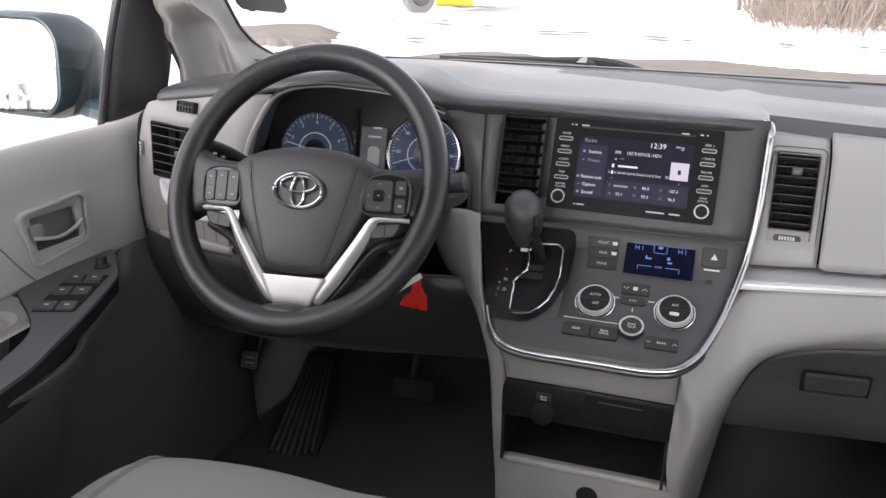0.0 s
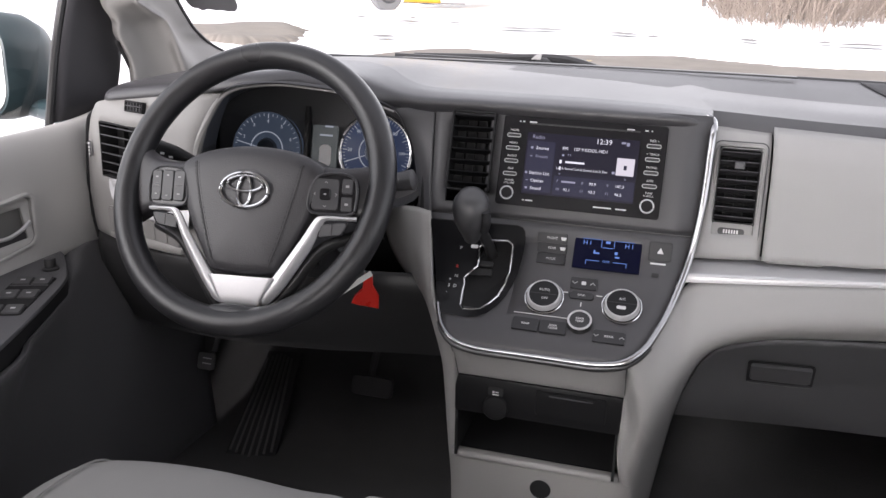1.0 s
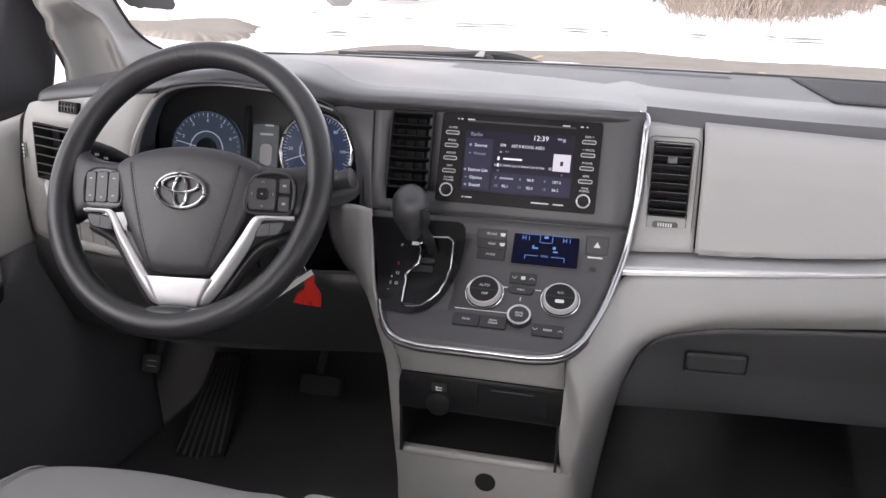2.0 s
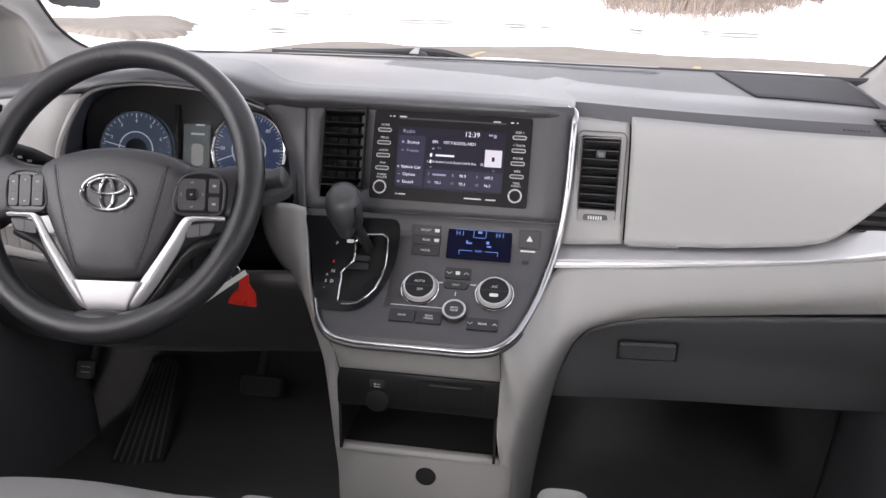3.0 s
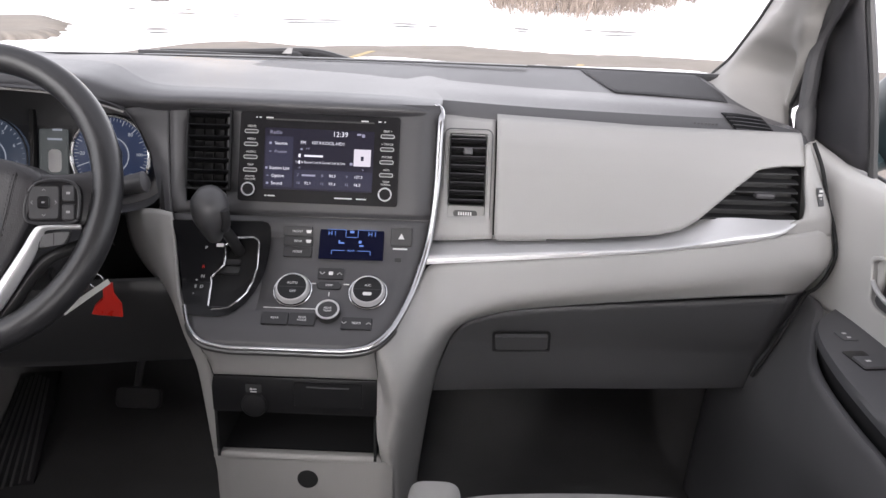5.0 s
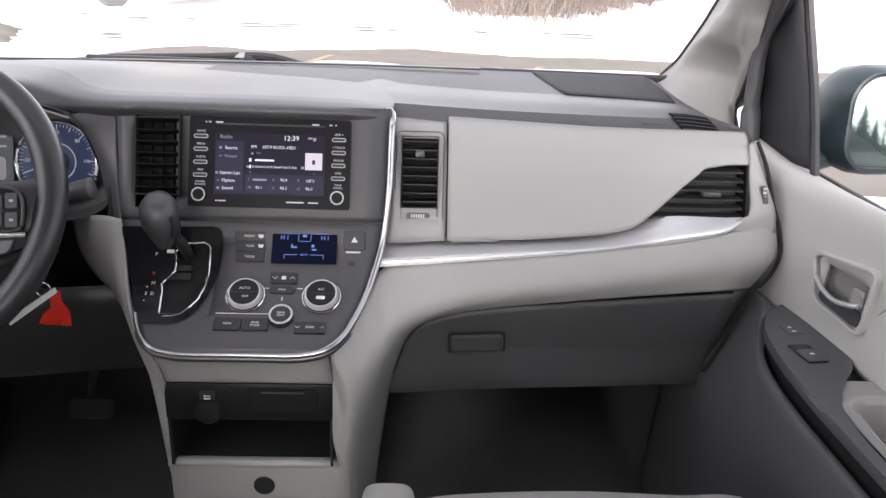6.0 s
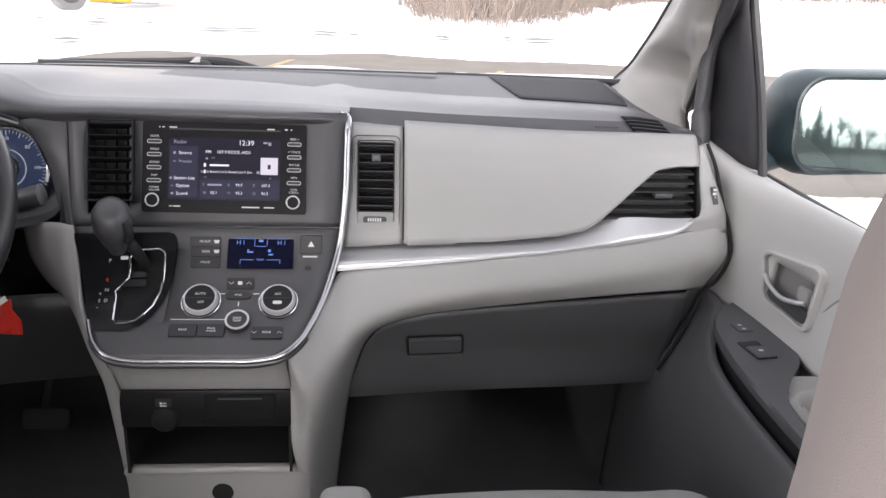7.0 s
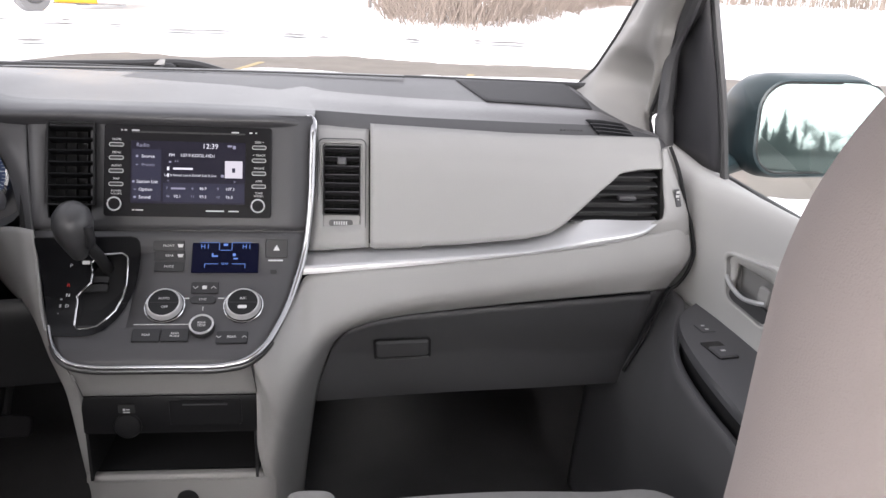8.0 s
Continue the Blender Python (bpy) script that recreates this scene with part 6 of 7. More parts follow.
bmesh.ops.recalc_face_normals(kb, faces=kb.faces[:])
part("knob", kb, KNOBGREY, shifter, "dark grey rounded knob")
part("release_button", tube([KM @ Vector((0.021, 0.018, 0.012)), KM @ Vector((0.022, 0.002, 0.016)), KM @ Vector((0.018, -0.014, 0.013))], 0.006, 10, 10), BTN, shifter)

# ---- steering wheel ----
wheel = thing("steering_wheel", "black leather steering wheel with satin silver lower spokes", "steering wheel")
WM0 = plane_at((-0.398, -0.209, 1.058), (1, 0, 0), (0, math.sin(radians(32.4)), math.cos(radians(32.4))))
R_MAJ = 0.1762
rows = []
for i in range(140):
    a = 2 * math.pi * i / 140
    low = max(0, -math.sin(a)) ** 8
    rr = 0.0176
    mid_r = R_MAJ - 0.0015 * low
    ring = []
    for b in np.linspace(0, 2 * math.pi, 22, endpoint=False):
        reach = mid_r + rr * math.cos(b)
        ring.append(WM0 @ Vector((0.0025 + reach * math.cos(a), -0.0060 + 1.025 * reach * math.sin(a), rr * 1.02 * math.sin(b))))
    rows.append(ring)
part("rim", grid_mesh(rows, True, True), RIM, wheel, "black leather rim", flip=True)
WM = WM0 @ shift(0.012, 0.0, 0.0, 2.5)
# the hub stands more upright than the rim
HM = WM @ Matrix.Translation((0.002, 0, 0.030)) @ Matrix.Rotation(math.atan(0.2), 4, "X") @ Matrix.Diagonal((1.01, 1.04, 1, 1))


def dome(outline, levels, m):
    """A cushion over an outline: levels of (inset share, height)."""
    c = sum((Vector(p) for p in outline), Vector((0, 0))) / len(outline)
    rows = [[m @ Vector((*(c + (Vector(p) - c) * f), h - (3.0 * max(0, c.y + (p[1] - c.y) * f + 0.004) ** 2 if f < 1 else 0))) for p in outline] for f, h in levels]
    bm = grid_mesh(rows, closed_v=True)
    bmesh.ops.remove_doubles(bm, verts=bm.verts[:], dist=1e-5)
    bmesh.ops.recalc_face_normals(bm, faces=bm.faces[:])
    return bm


def round_outline(half, n=72):
    """A smooth closed outline from its right half, top to bottom."""
    line = [Vector((a, b, 0)) for a, b in half] + [Vector((-a, b, 0)) for a, b in half[-2:0:-1]]
    return [(p.x, p.y) for p in smooth_line(line, n, True)]


hub_half = [(0.0, 0.034), (0.032, 0.032), (0.062, 0.0265), (0.084, 0.018), (0.096, 0.007), (0.094, -0.012), (0.088, -0.037), (0.080, -0.056), (0.066, -0.083), (0.051, -0.108), (0.044, -0.1175), (0.026, -0.1215), (0.0, -0.123)]
hub_levels = [(1.0, -0.050), (1.0, -0.010), (0.99, -0.004), (0.965, 0.000), (0.92, 0.0025), (0.8, 0.0045), (0.55, 0.006), (0.28, 0.007), (0.0, 0.007)]
hub_line = round_outline(hub_half, 96)
hub_mid = sum((Vector(p) for p in hub_line), Vector((0, 0))) / len(hub_line)


def on_hub(u, v, up=0.0):
    """A point on the airbag cover."""
    d = Vector((u, v)) - hub_mid
    reach = max((Vector(p) - hub_mid for p in hub_line), key=lambda q: q.dot(d) / q.length).length
    h = interp(d.length / reach, [f for f, _ in hub_levels[:0:-1]], [h for _, h in hub_levels[:0:-1]])
    return HM @ Vector((u, v, h - 3.0 * max(0, v + 0.004) ** 2 + up))


part("airbag_cover", dome(hub_line, hub_levels, HM), LEATHER, wheel, "black leather-grained airbag cover")
for s in (-1, 1):
    seam = [on_hub(p.x, p.y, 0.0002) for p in smooth_line([(s * a, b, 0) for a, b in ((0.072, 0.012), (0.067, -0.012), (0.060, -0.040), (0.050, -0.074), (0.037, -0.110))], 66)]
    side_way = (HM.to_3x3() @ Vector((s, 0, 0))).normalized()
    part("seam_fold", tube(seam, 0.0005, 5), BLACK, wheel)
    for off in (0.0020, -0.0030):
        for i in range(1, 64, 3):
            part("stitch", tube([seam[i] + side_way * off, seam[i + 1].lerp(seam[i + 2], 0.3) + side_way * off], 0.00042, 5), STITCH, wheel)
# arms from the hub to the rim
for s in (-1, 1):
    arm = [[HM @ Vector((s * 0.076, v, w)) for v, w in ((0.016, -0.026), (0.012, -0.007), (-0.015, -0.003), (-0.040, -0.004), (-0.046, -0.030))],
           [HM @ Vector((s * 0.112, v, w)) for v, w in ((0.014, -0.030), (0.009, -0.013), (-0.015, -0.009), (-0.041, -0.009), (-0.048, -0.032))],
           [HM @ Vector((s * 0.146, v, w)) for v, w in ((0.020, -0.036), (0.012, -0.022), (-0.015, -0.018), (-0.044, -0.018), (-0.054, -0.036))],
           [HM @ Vector((s * 0.170, v, w)) for v, w in ((0.034, -0.038), (0.020, -0.026), (-0.015, -0.022), (-0.054, -0.022), (-0.068, -0.034))]]
    part("arm", loft(arm, 14, 16), LEATHER, wheel, "black leather arm", flip=s > 0)
    # button pod in a gloss black surround
    pod = smooth_line([Vector((s * a, b, 0)) for a, b in ((0.0795, -0.034), (0.081, -0.018), (0.087, -0.003), (0.099, 0.004), (0.120, 0.0055), (0.135, 0.001), (0.1405, -0.010), (0.1405, -0.030), (0.136, -0.0425), (0.110, -0.0445), (0.086, -0.0435))], 48, True)
    pm = HM @ Matrix.Translation((0, 0, -0.001)) @ Matrix.Rotation(radians(s * 7), 4, "Y") @ Matrix.Translation((0, 0, 0.0105))
    p = part("button_pod", slab([(q.x, q.y) for q in pod], 0.016, pm @ shift(0, 0, -0.014), 0.0015), GLOSS, wheel, "gloss black button pod")
    mid_p = sum(pod, Vector()) / len(pod)
    part("pod_edge", tube([pm @ (mid_p + (q - mid_p) * 0.965 + Vector((0, 0, 0.0026))) for q in pod], 0.0017, 8, closed=True), SWITCH, p)
    if s < 0:
        for u, w in ((-0.1285, 0.0145), (-0.1115, 0.0170), (-0.0935, 0.0165)):
            part("button", slab(rounded(w, 0.038, 0.0035), 0.004, pm @ shift(u, -0.0195, 0.0006), 0.0012), WHEEL_BTN, p)
        for u in (-0.1285, -0.0935):
            part("split", slab([(-0.0068, 0), (0, 0.0011), (0.0068, 0), (0, -0.0011)], 0.0004, pm @ shift(u, -0.0195, 0.0046)), GLOSS, p, smooth=False)
        for u, v, w in ((-0.1285, -0.009, 0.0035), (-0.1285, -0.030, 0.0035), (-0.1115, -0.007, 0.0028), (-0.1115, -0.032, 0.0028), (-0.0935, -0.009, 0.0045), (-0.0935, -0.030, 0.0045)):
            part("print_mark", box(w, 0.0016, 0.0003, pm @ shift(u, v, 0.0047)), CHEVRON, p, smooth=False)
    else:
        part("button", slab(rounded(0.033, 0.037, 0.004), 0.003, pm @ shift(0.1015, -0.0205, 0.0006), 0.001), WHEEL_BTN, p)
        part("centre_button", slab(rounded(0.0135, 0.0135, 0.003), 0.003, pm @ shift(0.1015, -0.0205, 0.0030), 0.001), GLOSS, p)
        part("print_mark", box(0.003, 0.0016, 0.0003, pm @ shift(0.1015, -0.0205, 0.0061)), CHEVRON, p, smooth=False)
        for v in (-0.010, -0.031):
            part("button", slab(rounded(0.0135, 0.0175, 0.002), 0.003, pm @ shift(0.1280, v, 0.0006), 0.001), WHEEL_BTN, p)
            part("print_mark", box(0.0042, 0.0026, 0.0003, pm @ shift(0.1280, v, 0.0038)), CHEVRON, p, smooth=False)
        for u, v, t in ((0.1015, -0.0065, 0), (0.1015, -0.0345, 180), (0.0885, -0.0205, 90), (0.1145, -0.0205, 270)):
            part("arrow_mark", tube([pm @ shift(u, v, 0.0037, t) @ Vector(q) for q in ((-0.0018, -0.0008, 0), (0, 0.0010, 0), (0.0018, -0.0008, 0))], 0.0004, 5), CHEVRON, p, smooth=False)
    # silver lower spoke: a thin limb under the pod that turns down to the plate
    sp = [[HM @ Vector((s * a, b, h)) for a, b, h in row] for row in (
        ((0.1415, -0.0455, -0.008), (0.1413, -0.0470, -0.007), (0.1410, -0.0495, -0.009)),
        ((0.1220, -0.0455, -0.002), (0.1220, -0.0475, -0.001), (0.1218, -0.0502, -0.004)),
        ((0.1040, -0.0458, 0.001), (0.1045, -0.0482, 0.002), (0.1050, -0.0515, -0.002)),
        ((0.0950, -0.0475, 0.002), (0.0980, -0.0525, 0.003), (0.1010, -0.0570, -0.003)),
        ((0.0885, -0.0545, 0.002), (0.0925, -0.0605, 0.003), (0.0965, -0.0660, -0.004)),
        ((0.0780, -0.0715, 0.002), (0.0825, -0.0785, 0.003), (0.0875, -0.0850, -0.005)),
        ((0.0620, -0.0940, 0.001), (0.0670, -0.1025, 0.002), (0.0725, -0.1090, -0.006)),
        ((0.0440, -0.1190, 0.000), (0.0490, -0.1290, 0.001), (0.0545, -0.1350, -0.007)),
        ((0.0290, -0.1410, -0.001), (0.0335, -0.1480, 0.000), (0.0390, -0.1530, -0.007)),
        ((0.0230, -0.1520, -0.006), (0.0265, -0.1560, -0.006), (0.0310, -0.1580, -0.010)))]
    part("silver_spoke", loft(sp, 48, 12), SILVER, wheel, "satin silver spoke", thick=0.006, flip=s < 0)
    rock = [(s * a, b) for a, b in ((0.0985, -0.0575), (0.1080, -0.0540), (0.1280, -0.0525), (0.1310, -0.0550), (0.1260, -0.0650), (0.1200, -0.0680), (0.0985, -0.0705), (0.0960, -0.0680))]
    rk = part("rocker", slab([(q.x, q.y) for q in smooth_line([Vector((a, b, 0)) for a, b in rock], 36, True)], 0.008, HM @ shift(0, 0, -0.0100), 0.0012), WHEEL_BTN, wheel, "black rocker switch")
    part("rocker_edge", tube([HM @ Vector((a, b, -0.0035)) for a, b in rock], 0.0011, 6, 36, closed=True), GLOSS, rk)
    part("split", box(0.0008, 0.013, 0.0005, HM @ shift(s * 0.113, -0.0610, -0.0017)), GLOSS, rk, smooth=False)
    part("spoke_back", tube([HM @ Vector((s * 0.136, -0.066, -0.026)), HM @ Vector((s * 0.094, -0.086, -0.020)), HM @ Vector((s * 0.060, -0.132, -0.018)), HM @ Vector((s * 0.040, -0.160, -0.020))], 0.0095, 10, 20, flat=0.8), BLACK, wheel)
plate = [[HM @ Vector((a * k, b, h)) for a in (-1, -0.5, 0, 0.5, 1)] for k, b, h in ((0.0435, -0.1235, -0.001), (0.0420, -0.1265, -0.001), (0.0345, -0.1400, -0.002), (0.0270, -0.1520, -0.004), (0.0250, -0.1560, -0.009))]
part("silver_plate", loft(plate, 16, 16), SILVER, wheel, "satin silver lower plate", thick=0.005, flip=True)
part("lower_boss", dome([(0.047 * math.cos(a), -0.1725 + 0.012 * math.sin(a)) for a in np.linspace(0, 2 * math.pi, 36, endpoint=False)], [(1.0, -0.016), (1.0, 0.002), (0.9, 0.008), (0.6, 0.012), (0.0, 0.0135)], WM), RIM, wheel)
# badge of three interlaced ovals, plain
bm_ = HM @ Matrix.Translation((0.0, -0.0212, 0.0058)) @ Matrix.Diagonal((0.93, 0.88, 1, 1))


def oval(cx, cy, rx, ry, r):
    return tube([bm_ @ Vector((cx + rx * math.cos(a), cy + ry * math.sin(a), 0.003)) for a in np.linspace(0, 2 * math.pi, 48, endpoint=False)], r, 8, closed=True, flat=0.8)


badge = part("badge", slab([(0.043 * math.cos(a), 0.030 * math.sin(a)) for a in np.linspace(0, 2 * math.pi, 48, endpoint=False)], 0.0035, bm_ @ shift(0, 0, -0.003), 0.002), DARK, wheel, "oval badge with chrome rings")
part("ring", oval(0, 0, 0.0345, 0.0232, 0.0033), CHROME, badge)
part("ring", oval(0, 0.0085, 0.0255, 0.0105, 0.0026), CHROME, badge)
part("ring", oval(0, -0.001, 0.0095, 0.0205, 0.0025), CHROME, badge)
letters("embossed_mark", "AIRBAG", 0.008, HM @ shift(0.0, -0.076, 0.0052), LEATHER, wheel, depth=0.0005)

# steering column with its stalks and the key
column = thing("steering_column", "black steering column shroud with two stalks", "steering column")
CM = WM0
shroud = []
for w, rx, ry in ((-0.025, 0.040, 0.040), (-0.045, 0.055, 0.052), (-0.09, 0.066, 0.060), (-0.17, 0.072, 0.066), (-0.24, 0.075, 0.07)):
    shroud.append([CM @ Vector((rx * math.copysign(abs(math.cos(a)) ** 0.7, math.cos(a)), -0.012 + ry * math.copysign(abs(math.sin(a)) ** 0.7, math.sin(a)), w)) for a in np.linspace(0, 2 * math.pi, 28, endpoint=False)])
part("shroud", grid_mesh(shroud, closed_v=True), DARK, column)
part("wiper_stalk", tube([(-0.335, -0.130, 1.035), (-0.270, -0.135, 1.045), (-0.235, -0.138, 1.050)], 0.0085, 10, 12), BLACK, column, "black wiper stalk")
part("stalk_knob", tube([(-0.240, -0.138, 1.049), (-0.228, -0.139, 1.053), (-0.206, -0.140, 1.058), (-0.197, -0.140, 1.060)], lambda f: 0.010 + 0.0045 * f - 0.006 * max(0, f - 0.85) / 0.15, 14, 14), FASCIA, column)
part("light_stalk", tube([(-0.46, -0.13, 1.035), (-0.53, -0.140, 1.058), (-0.592, -0.150, 1.078)], lambda f: 0.007 + 0.0085 * min(1, max(0, (f - 0.35) * 3)), 12, 16, flat=0.85), PANEL, column, "black light stalk")
for i in range(3):
    part("stalk_mark", box(0.006, 0.001, 0.003, Matrix.Translation((-0.545 - 0.013 * i, -0.1620, 1.066 + 0.0045 * i))), INK, column, smooth=False)
part("ignition_ring", lathe([(0.017, -0.01), (0.017, 0.004), (0.014, 0.007), (0.010, 0.005), (0.0, 0.005)], 24, plane_at((-0.312, -0.098, 0.943), (1, 0.15, 0), (0, 0.5, 0.85))), FASCIA, column, "ignition lock")
part("label_strip", box(0.004, 0.038, 0.012, pose(-0.345, -0.118, 0.928, 20, 0, 12)), BLACK, column)
keys = thing("car_key", "ignition key with a red plastic tag and white card", "key tag")
part("key_head", slab(rounded(0.020, 0.032, 0.007), 0.008, plane_at((-0.300, -0.122, 0.928), (0.3, 1, 0), (0, 0.2, 1)) @ shift(0, 0, -0.004), 0.002), BLACK, keys)
tagpts = [(0.86 * a, 0.86 * b) for a, b in ((-0.008, 0.028), (0.006, 0.030), (0.008, 0.012), (0.020, -0.006), (0.022, -0.028), (-0.012, -0.026), (-0.024, -0.024), (-0.020, -0.010), (-0.008, 0.004))]
part("red_tag", slab(tagpts[::-1], 0.006, plane_at((-0.275, -0.118, 0.886), (1, 0.3, -0.12), (0.12, 0, 1)), 0.0015), RED, keys, "glossy red plastic tag")
part("card_tag", slab([(-0.0050, -0.034), (0.0050, -0.034), (0.0042, 0.034), (-0.0042, 0.034)], 0.0012, plane_at((-0.279, -0.170, 0.911), (0.62, -0.66, -0.42), (0.033, 0.040, 0.042))), WHITE, keys, "white card tag")
part("key_ring", tube([Vector((-0.287, -0.124, 0.914)) + 0.010 * Vector((math.cos(a), 0.2, math.sin(a))) for a in np.linspace(0, 2 * math.pi, 20, endpoint=False)], 0.0009, 6, closed=True), CHROME, keys)

# pedals
pb = thing("parking_brake_pedal", "black rubber parking brake pedal", "pedal")
part("pad", slab(rounded(0.034, 0.034, 0.006), 0.010, plane_at((-0.700, 0.12, 0.592), (1, 0, 0), (0, 0.35, 0.9)), 0.002), RUBBER, pb)
part("arm", tube([(-0.690, 0.13, 0.61), (-0.680, 0.15, 0.66), (-0.675, 0.22, 0.74)], 0.006, 8, 10), DARK, pb)
# pale colour on the ribs stands for light caught by the rubber
for v in (-0.004, 0.006):
    part("lit_rib", box(0.018, 0.0018, 0.002, plane_at((-0.700, 0.12, 0.592), (1, 0, 0), (0, 0.35, 0.9)) @ shift(0.004, v, 0.0105)), INK, pb)
br = thing("brake_pedal", "wide black rubber brake pedal", "pedal")
part("pad", slab(rounded(0.088, 0.040, 0.010), 0.014, plane_at((-0.408, 0.25, 0.519), (1, 0, 0), (0, 0.35, 0.9)), 0.003), SAIL, br)
part("arm", tube([(-0.42, 0.27, 0.53), (-0.42, 0.33, 0.62), (-0.42, 0.34, 0.75)], 0.008, 8, 10), DARK, br)
fr = thing("foot_rest", "black ribbed foot rest on the carpet", "foot rest")
FM_ = plane_at((-0.628, 0.215, 0.452), (0.96, 0.2, 0.0), (-0.25, 0.9, 0.32))
part("plate", slab([(-0.052, -0.15), (0.050, -0.16), (0.040, 0.15), (-0.036, 0.15)], 0.012, FM_, 0.004), SAIL, fr)
for i in range(7):
    part("rib", box(0.005, 0.28 - 0.01 * abs(i - 3), 0.004, FM_ @ shift(-0.036 + i * 0.011, 0, 0.013, (i - 3) * 1.2), 0.001), RUBBER, fr)

# ---- doors ----
# Paler copy of LIGHT: side light on the doors is put into the colour.
DOOR_LIT = shader("light_grey_vinyl_lit", (0.500, 0.494, 0.480), 0.5, grain=0.35, scale=900, var=0.03)
DOOR_CARD = shader("grey_door_plastic", (0.108, 0.107, 0.112), 0.5, grain=0.45, scale=900, var=0.06)


def door(sx):
    side = "driver" if sx < 0 else "passenger"
    t = thing("door_1" if sx < 0 else "door_2", "closed %s door with a light grey upper panel and charcoal armrest" % side, "car door", kind="structure")
    mr = lambda pts: mirrored(pts, sx)
    ys = (0.17, 0.10, 0.0, -0.12, -0.30, -0.60, -1.00)
    sill = [interp(y, (-1.0, -0.25, -0.04, 0.02, 0.09, 0.17), (1.05, 1.062, 1.066, 1.070, 1.082, 1.092)) for y in ys]
    lip = [interp(y, (-1.0, -0.2, 0.0, 0.17), (1.036, 1.047, 1.049, 1.052)) for y in ys]
    secs = []
    for y, z, zl in zip(ys, sill, lip):
        e = interp(y, (-0.30, -0.12, -0.03, 0.06, 0.17), (0.0, 0.008, 0.024, 0.038, 0.042) if sx < 0 else (0.0, 0.018, 0.043, 0.054, 0.056))
        secs.append(mr([(0.815, y, zl - 0.012), (0.804, y, zl), (0.782 - 0.8 * e, y, z), (0.772 - e, y, z - 0.012), (0.768 - e, y, z - 0.045), (0.768 - e, y, 0.965), (0.758 - 0.7 * e, y, 0.91), (0.752 - 0.5 * e, y, 0.872 if sx > 0 else 0.856)]))
    yc, zc = (-0.171, 0.930) if sx < 0 else (-0.167, 0.951)
    panel = loft(secs, 90, 40)
    inside = [f for f in panel.faces if abs(f.calc_center_median().y - yc) < 0.046 and abs(f.calc_center_median().z - zc) < 0.024]
    bmesh.ops.delete(panel, geom=inside, context="FACES")
    part("upper_panel", panel, DOOR_LIT, t, "light grey vinyl upper panel", thick=0.006, flip=sx > 0)
    part("sill_seal", tube(mr([(0.811, y, z - 0.002) for y, z in zip(ys, lip)]), 0.0045, 8, 30), BLACK, t, "black window seal")
    # charcoal lower card that swells out under the armrest
    card = [mr(r) for r in (
        [(0.735, 0.17, 0.874), (0.712, 0.17, 0.85), (0.660, 0.17, 0.70), (0.64, 0.17, 0.55), (0.63, 0.17, 0.40)],
        [(0.732, 0.06, 0.874), (0.712, 0.06, 0.866), (0.660, 0.06, 0.75), (0.645, 0.06, 0.58), (0.64, 0.06, 0.40)],
        [(0.726, -0.03, 0.876), (0.704, -0.03, 0.864), (0.654, -0.03, 0.75), (0.648, -0.03, 0.58), (0.645, -0.03, 0.40)],
        [(0.700, -0.085, 0.868), (0.684, -0.085, 0.857), (0.654, -0.085, 0.75), (0.650, -0.085, 0.58), (0.65, -0.085, 0.40)],
        [(0.676, -0.14, 0.859), (0.664, -0.14, 0.849), (0.653, -0.14, 0.75), (0.655, -0.14, 0.58), (0.655, -0.14, 0.40)],
        [(0.659, -0.21, 0.855), (0.646, -0.21, 0.846), (0.652, -0.21, 0.74), (0.665, -0.21, 0.58), (0.67, -0.21, 0.40)],
        [(0.652, -0.31, 0.854), (0.640, -0.31, 0.845), (0.656, -0.31, 0.73), (0.685, -0.31, 0.58), (0.69, -0.31, 0.40)],
        [(0.654, -0.45, 0.853), (0.642, -0.45, 0.844), (0.658, -0.45, 0.73), (0.69, -0.45, 0.58), (0.70, -0.45, 0.40)],
        [(0.656, -1.00, 0.853), (0.644, -1.00, 0.844), (0.660, -1.00, 0.73), (0.70, -1.00, 0.58), (0.72, -1.00, 0.40)])]
    if sx < 0:
        turn_in = lambda y: interp(y, (-0.45, -0.31, -0.21, -0.14, -0.085, -0.03), (0.084, 0.046, 0.018, -0.004, -0.014, -0.010))
        shoulder = {0.17: (0.745, 0.872, 0.735, 0.860), 0.06: (0.746, 0.868, 0.738, 0.858), -0.03: (0.746, 0.862, 0.724, 0.851), -0.085: (0.732, 0.852, 0.695, 0.842), -0.14: (0.678, 0.839, 0.668, 0.833), -0.21: (0.641, 0.838, 0.633, 0.832), -0.31: (0.601, 0.838, 0.592, 0.832), -0.45: (0.554, 0.838, 0.544, 0.832), -1: (0.554, 0.838, 0.544, 0.832)}
        card = [[(2 * CX - e[0], r[0][1], e[1]), (2 * CX - e[2], r[0][1], e[3])] + [(x + turn_in(y) * (0.6 if z > 0.7 else 0.25), y, z) for x, y, z in r[2:]] for r, e in ((r, shoulder[round(r[0][1], 3)]) for r in card)]
    part("lower_card", loft(card, 50, 20), DOOR_CARD, t, "charcoal plastic lower door card", thick=0.006, flip=sx > 0)
    # armrest top
    if sx > 0:
        ztop, blade = 0.882, ((0.744, -0.045), (0.730, -0.052), (0.706, -0.075), (0.687, -0.105), (0.671, -0.153), (0.660, -0.23), (0.656, -0.311), (0.656, -0.405), (0.660, -0.60), (0.660, -0.86), (0.676, -0.86), (0.676, -0.60), (0.672, -0.43), (0.676, -0.37), (0.681, -0.336), (0.694, -0.312), (0.720, -0.275), (0.742, -0.245), (0.756, -0.20), (0.756, -0.12))
    else:
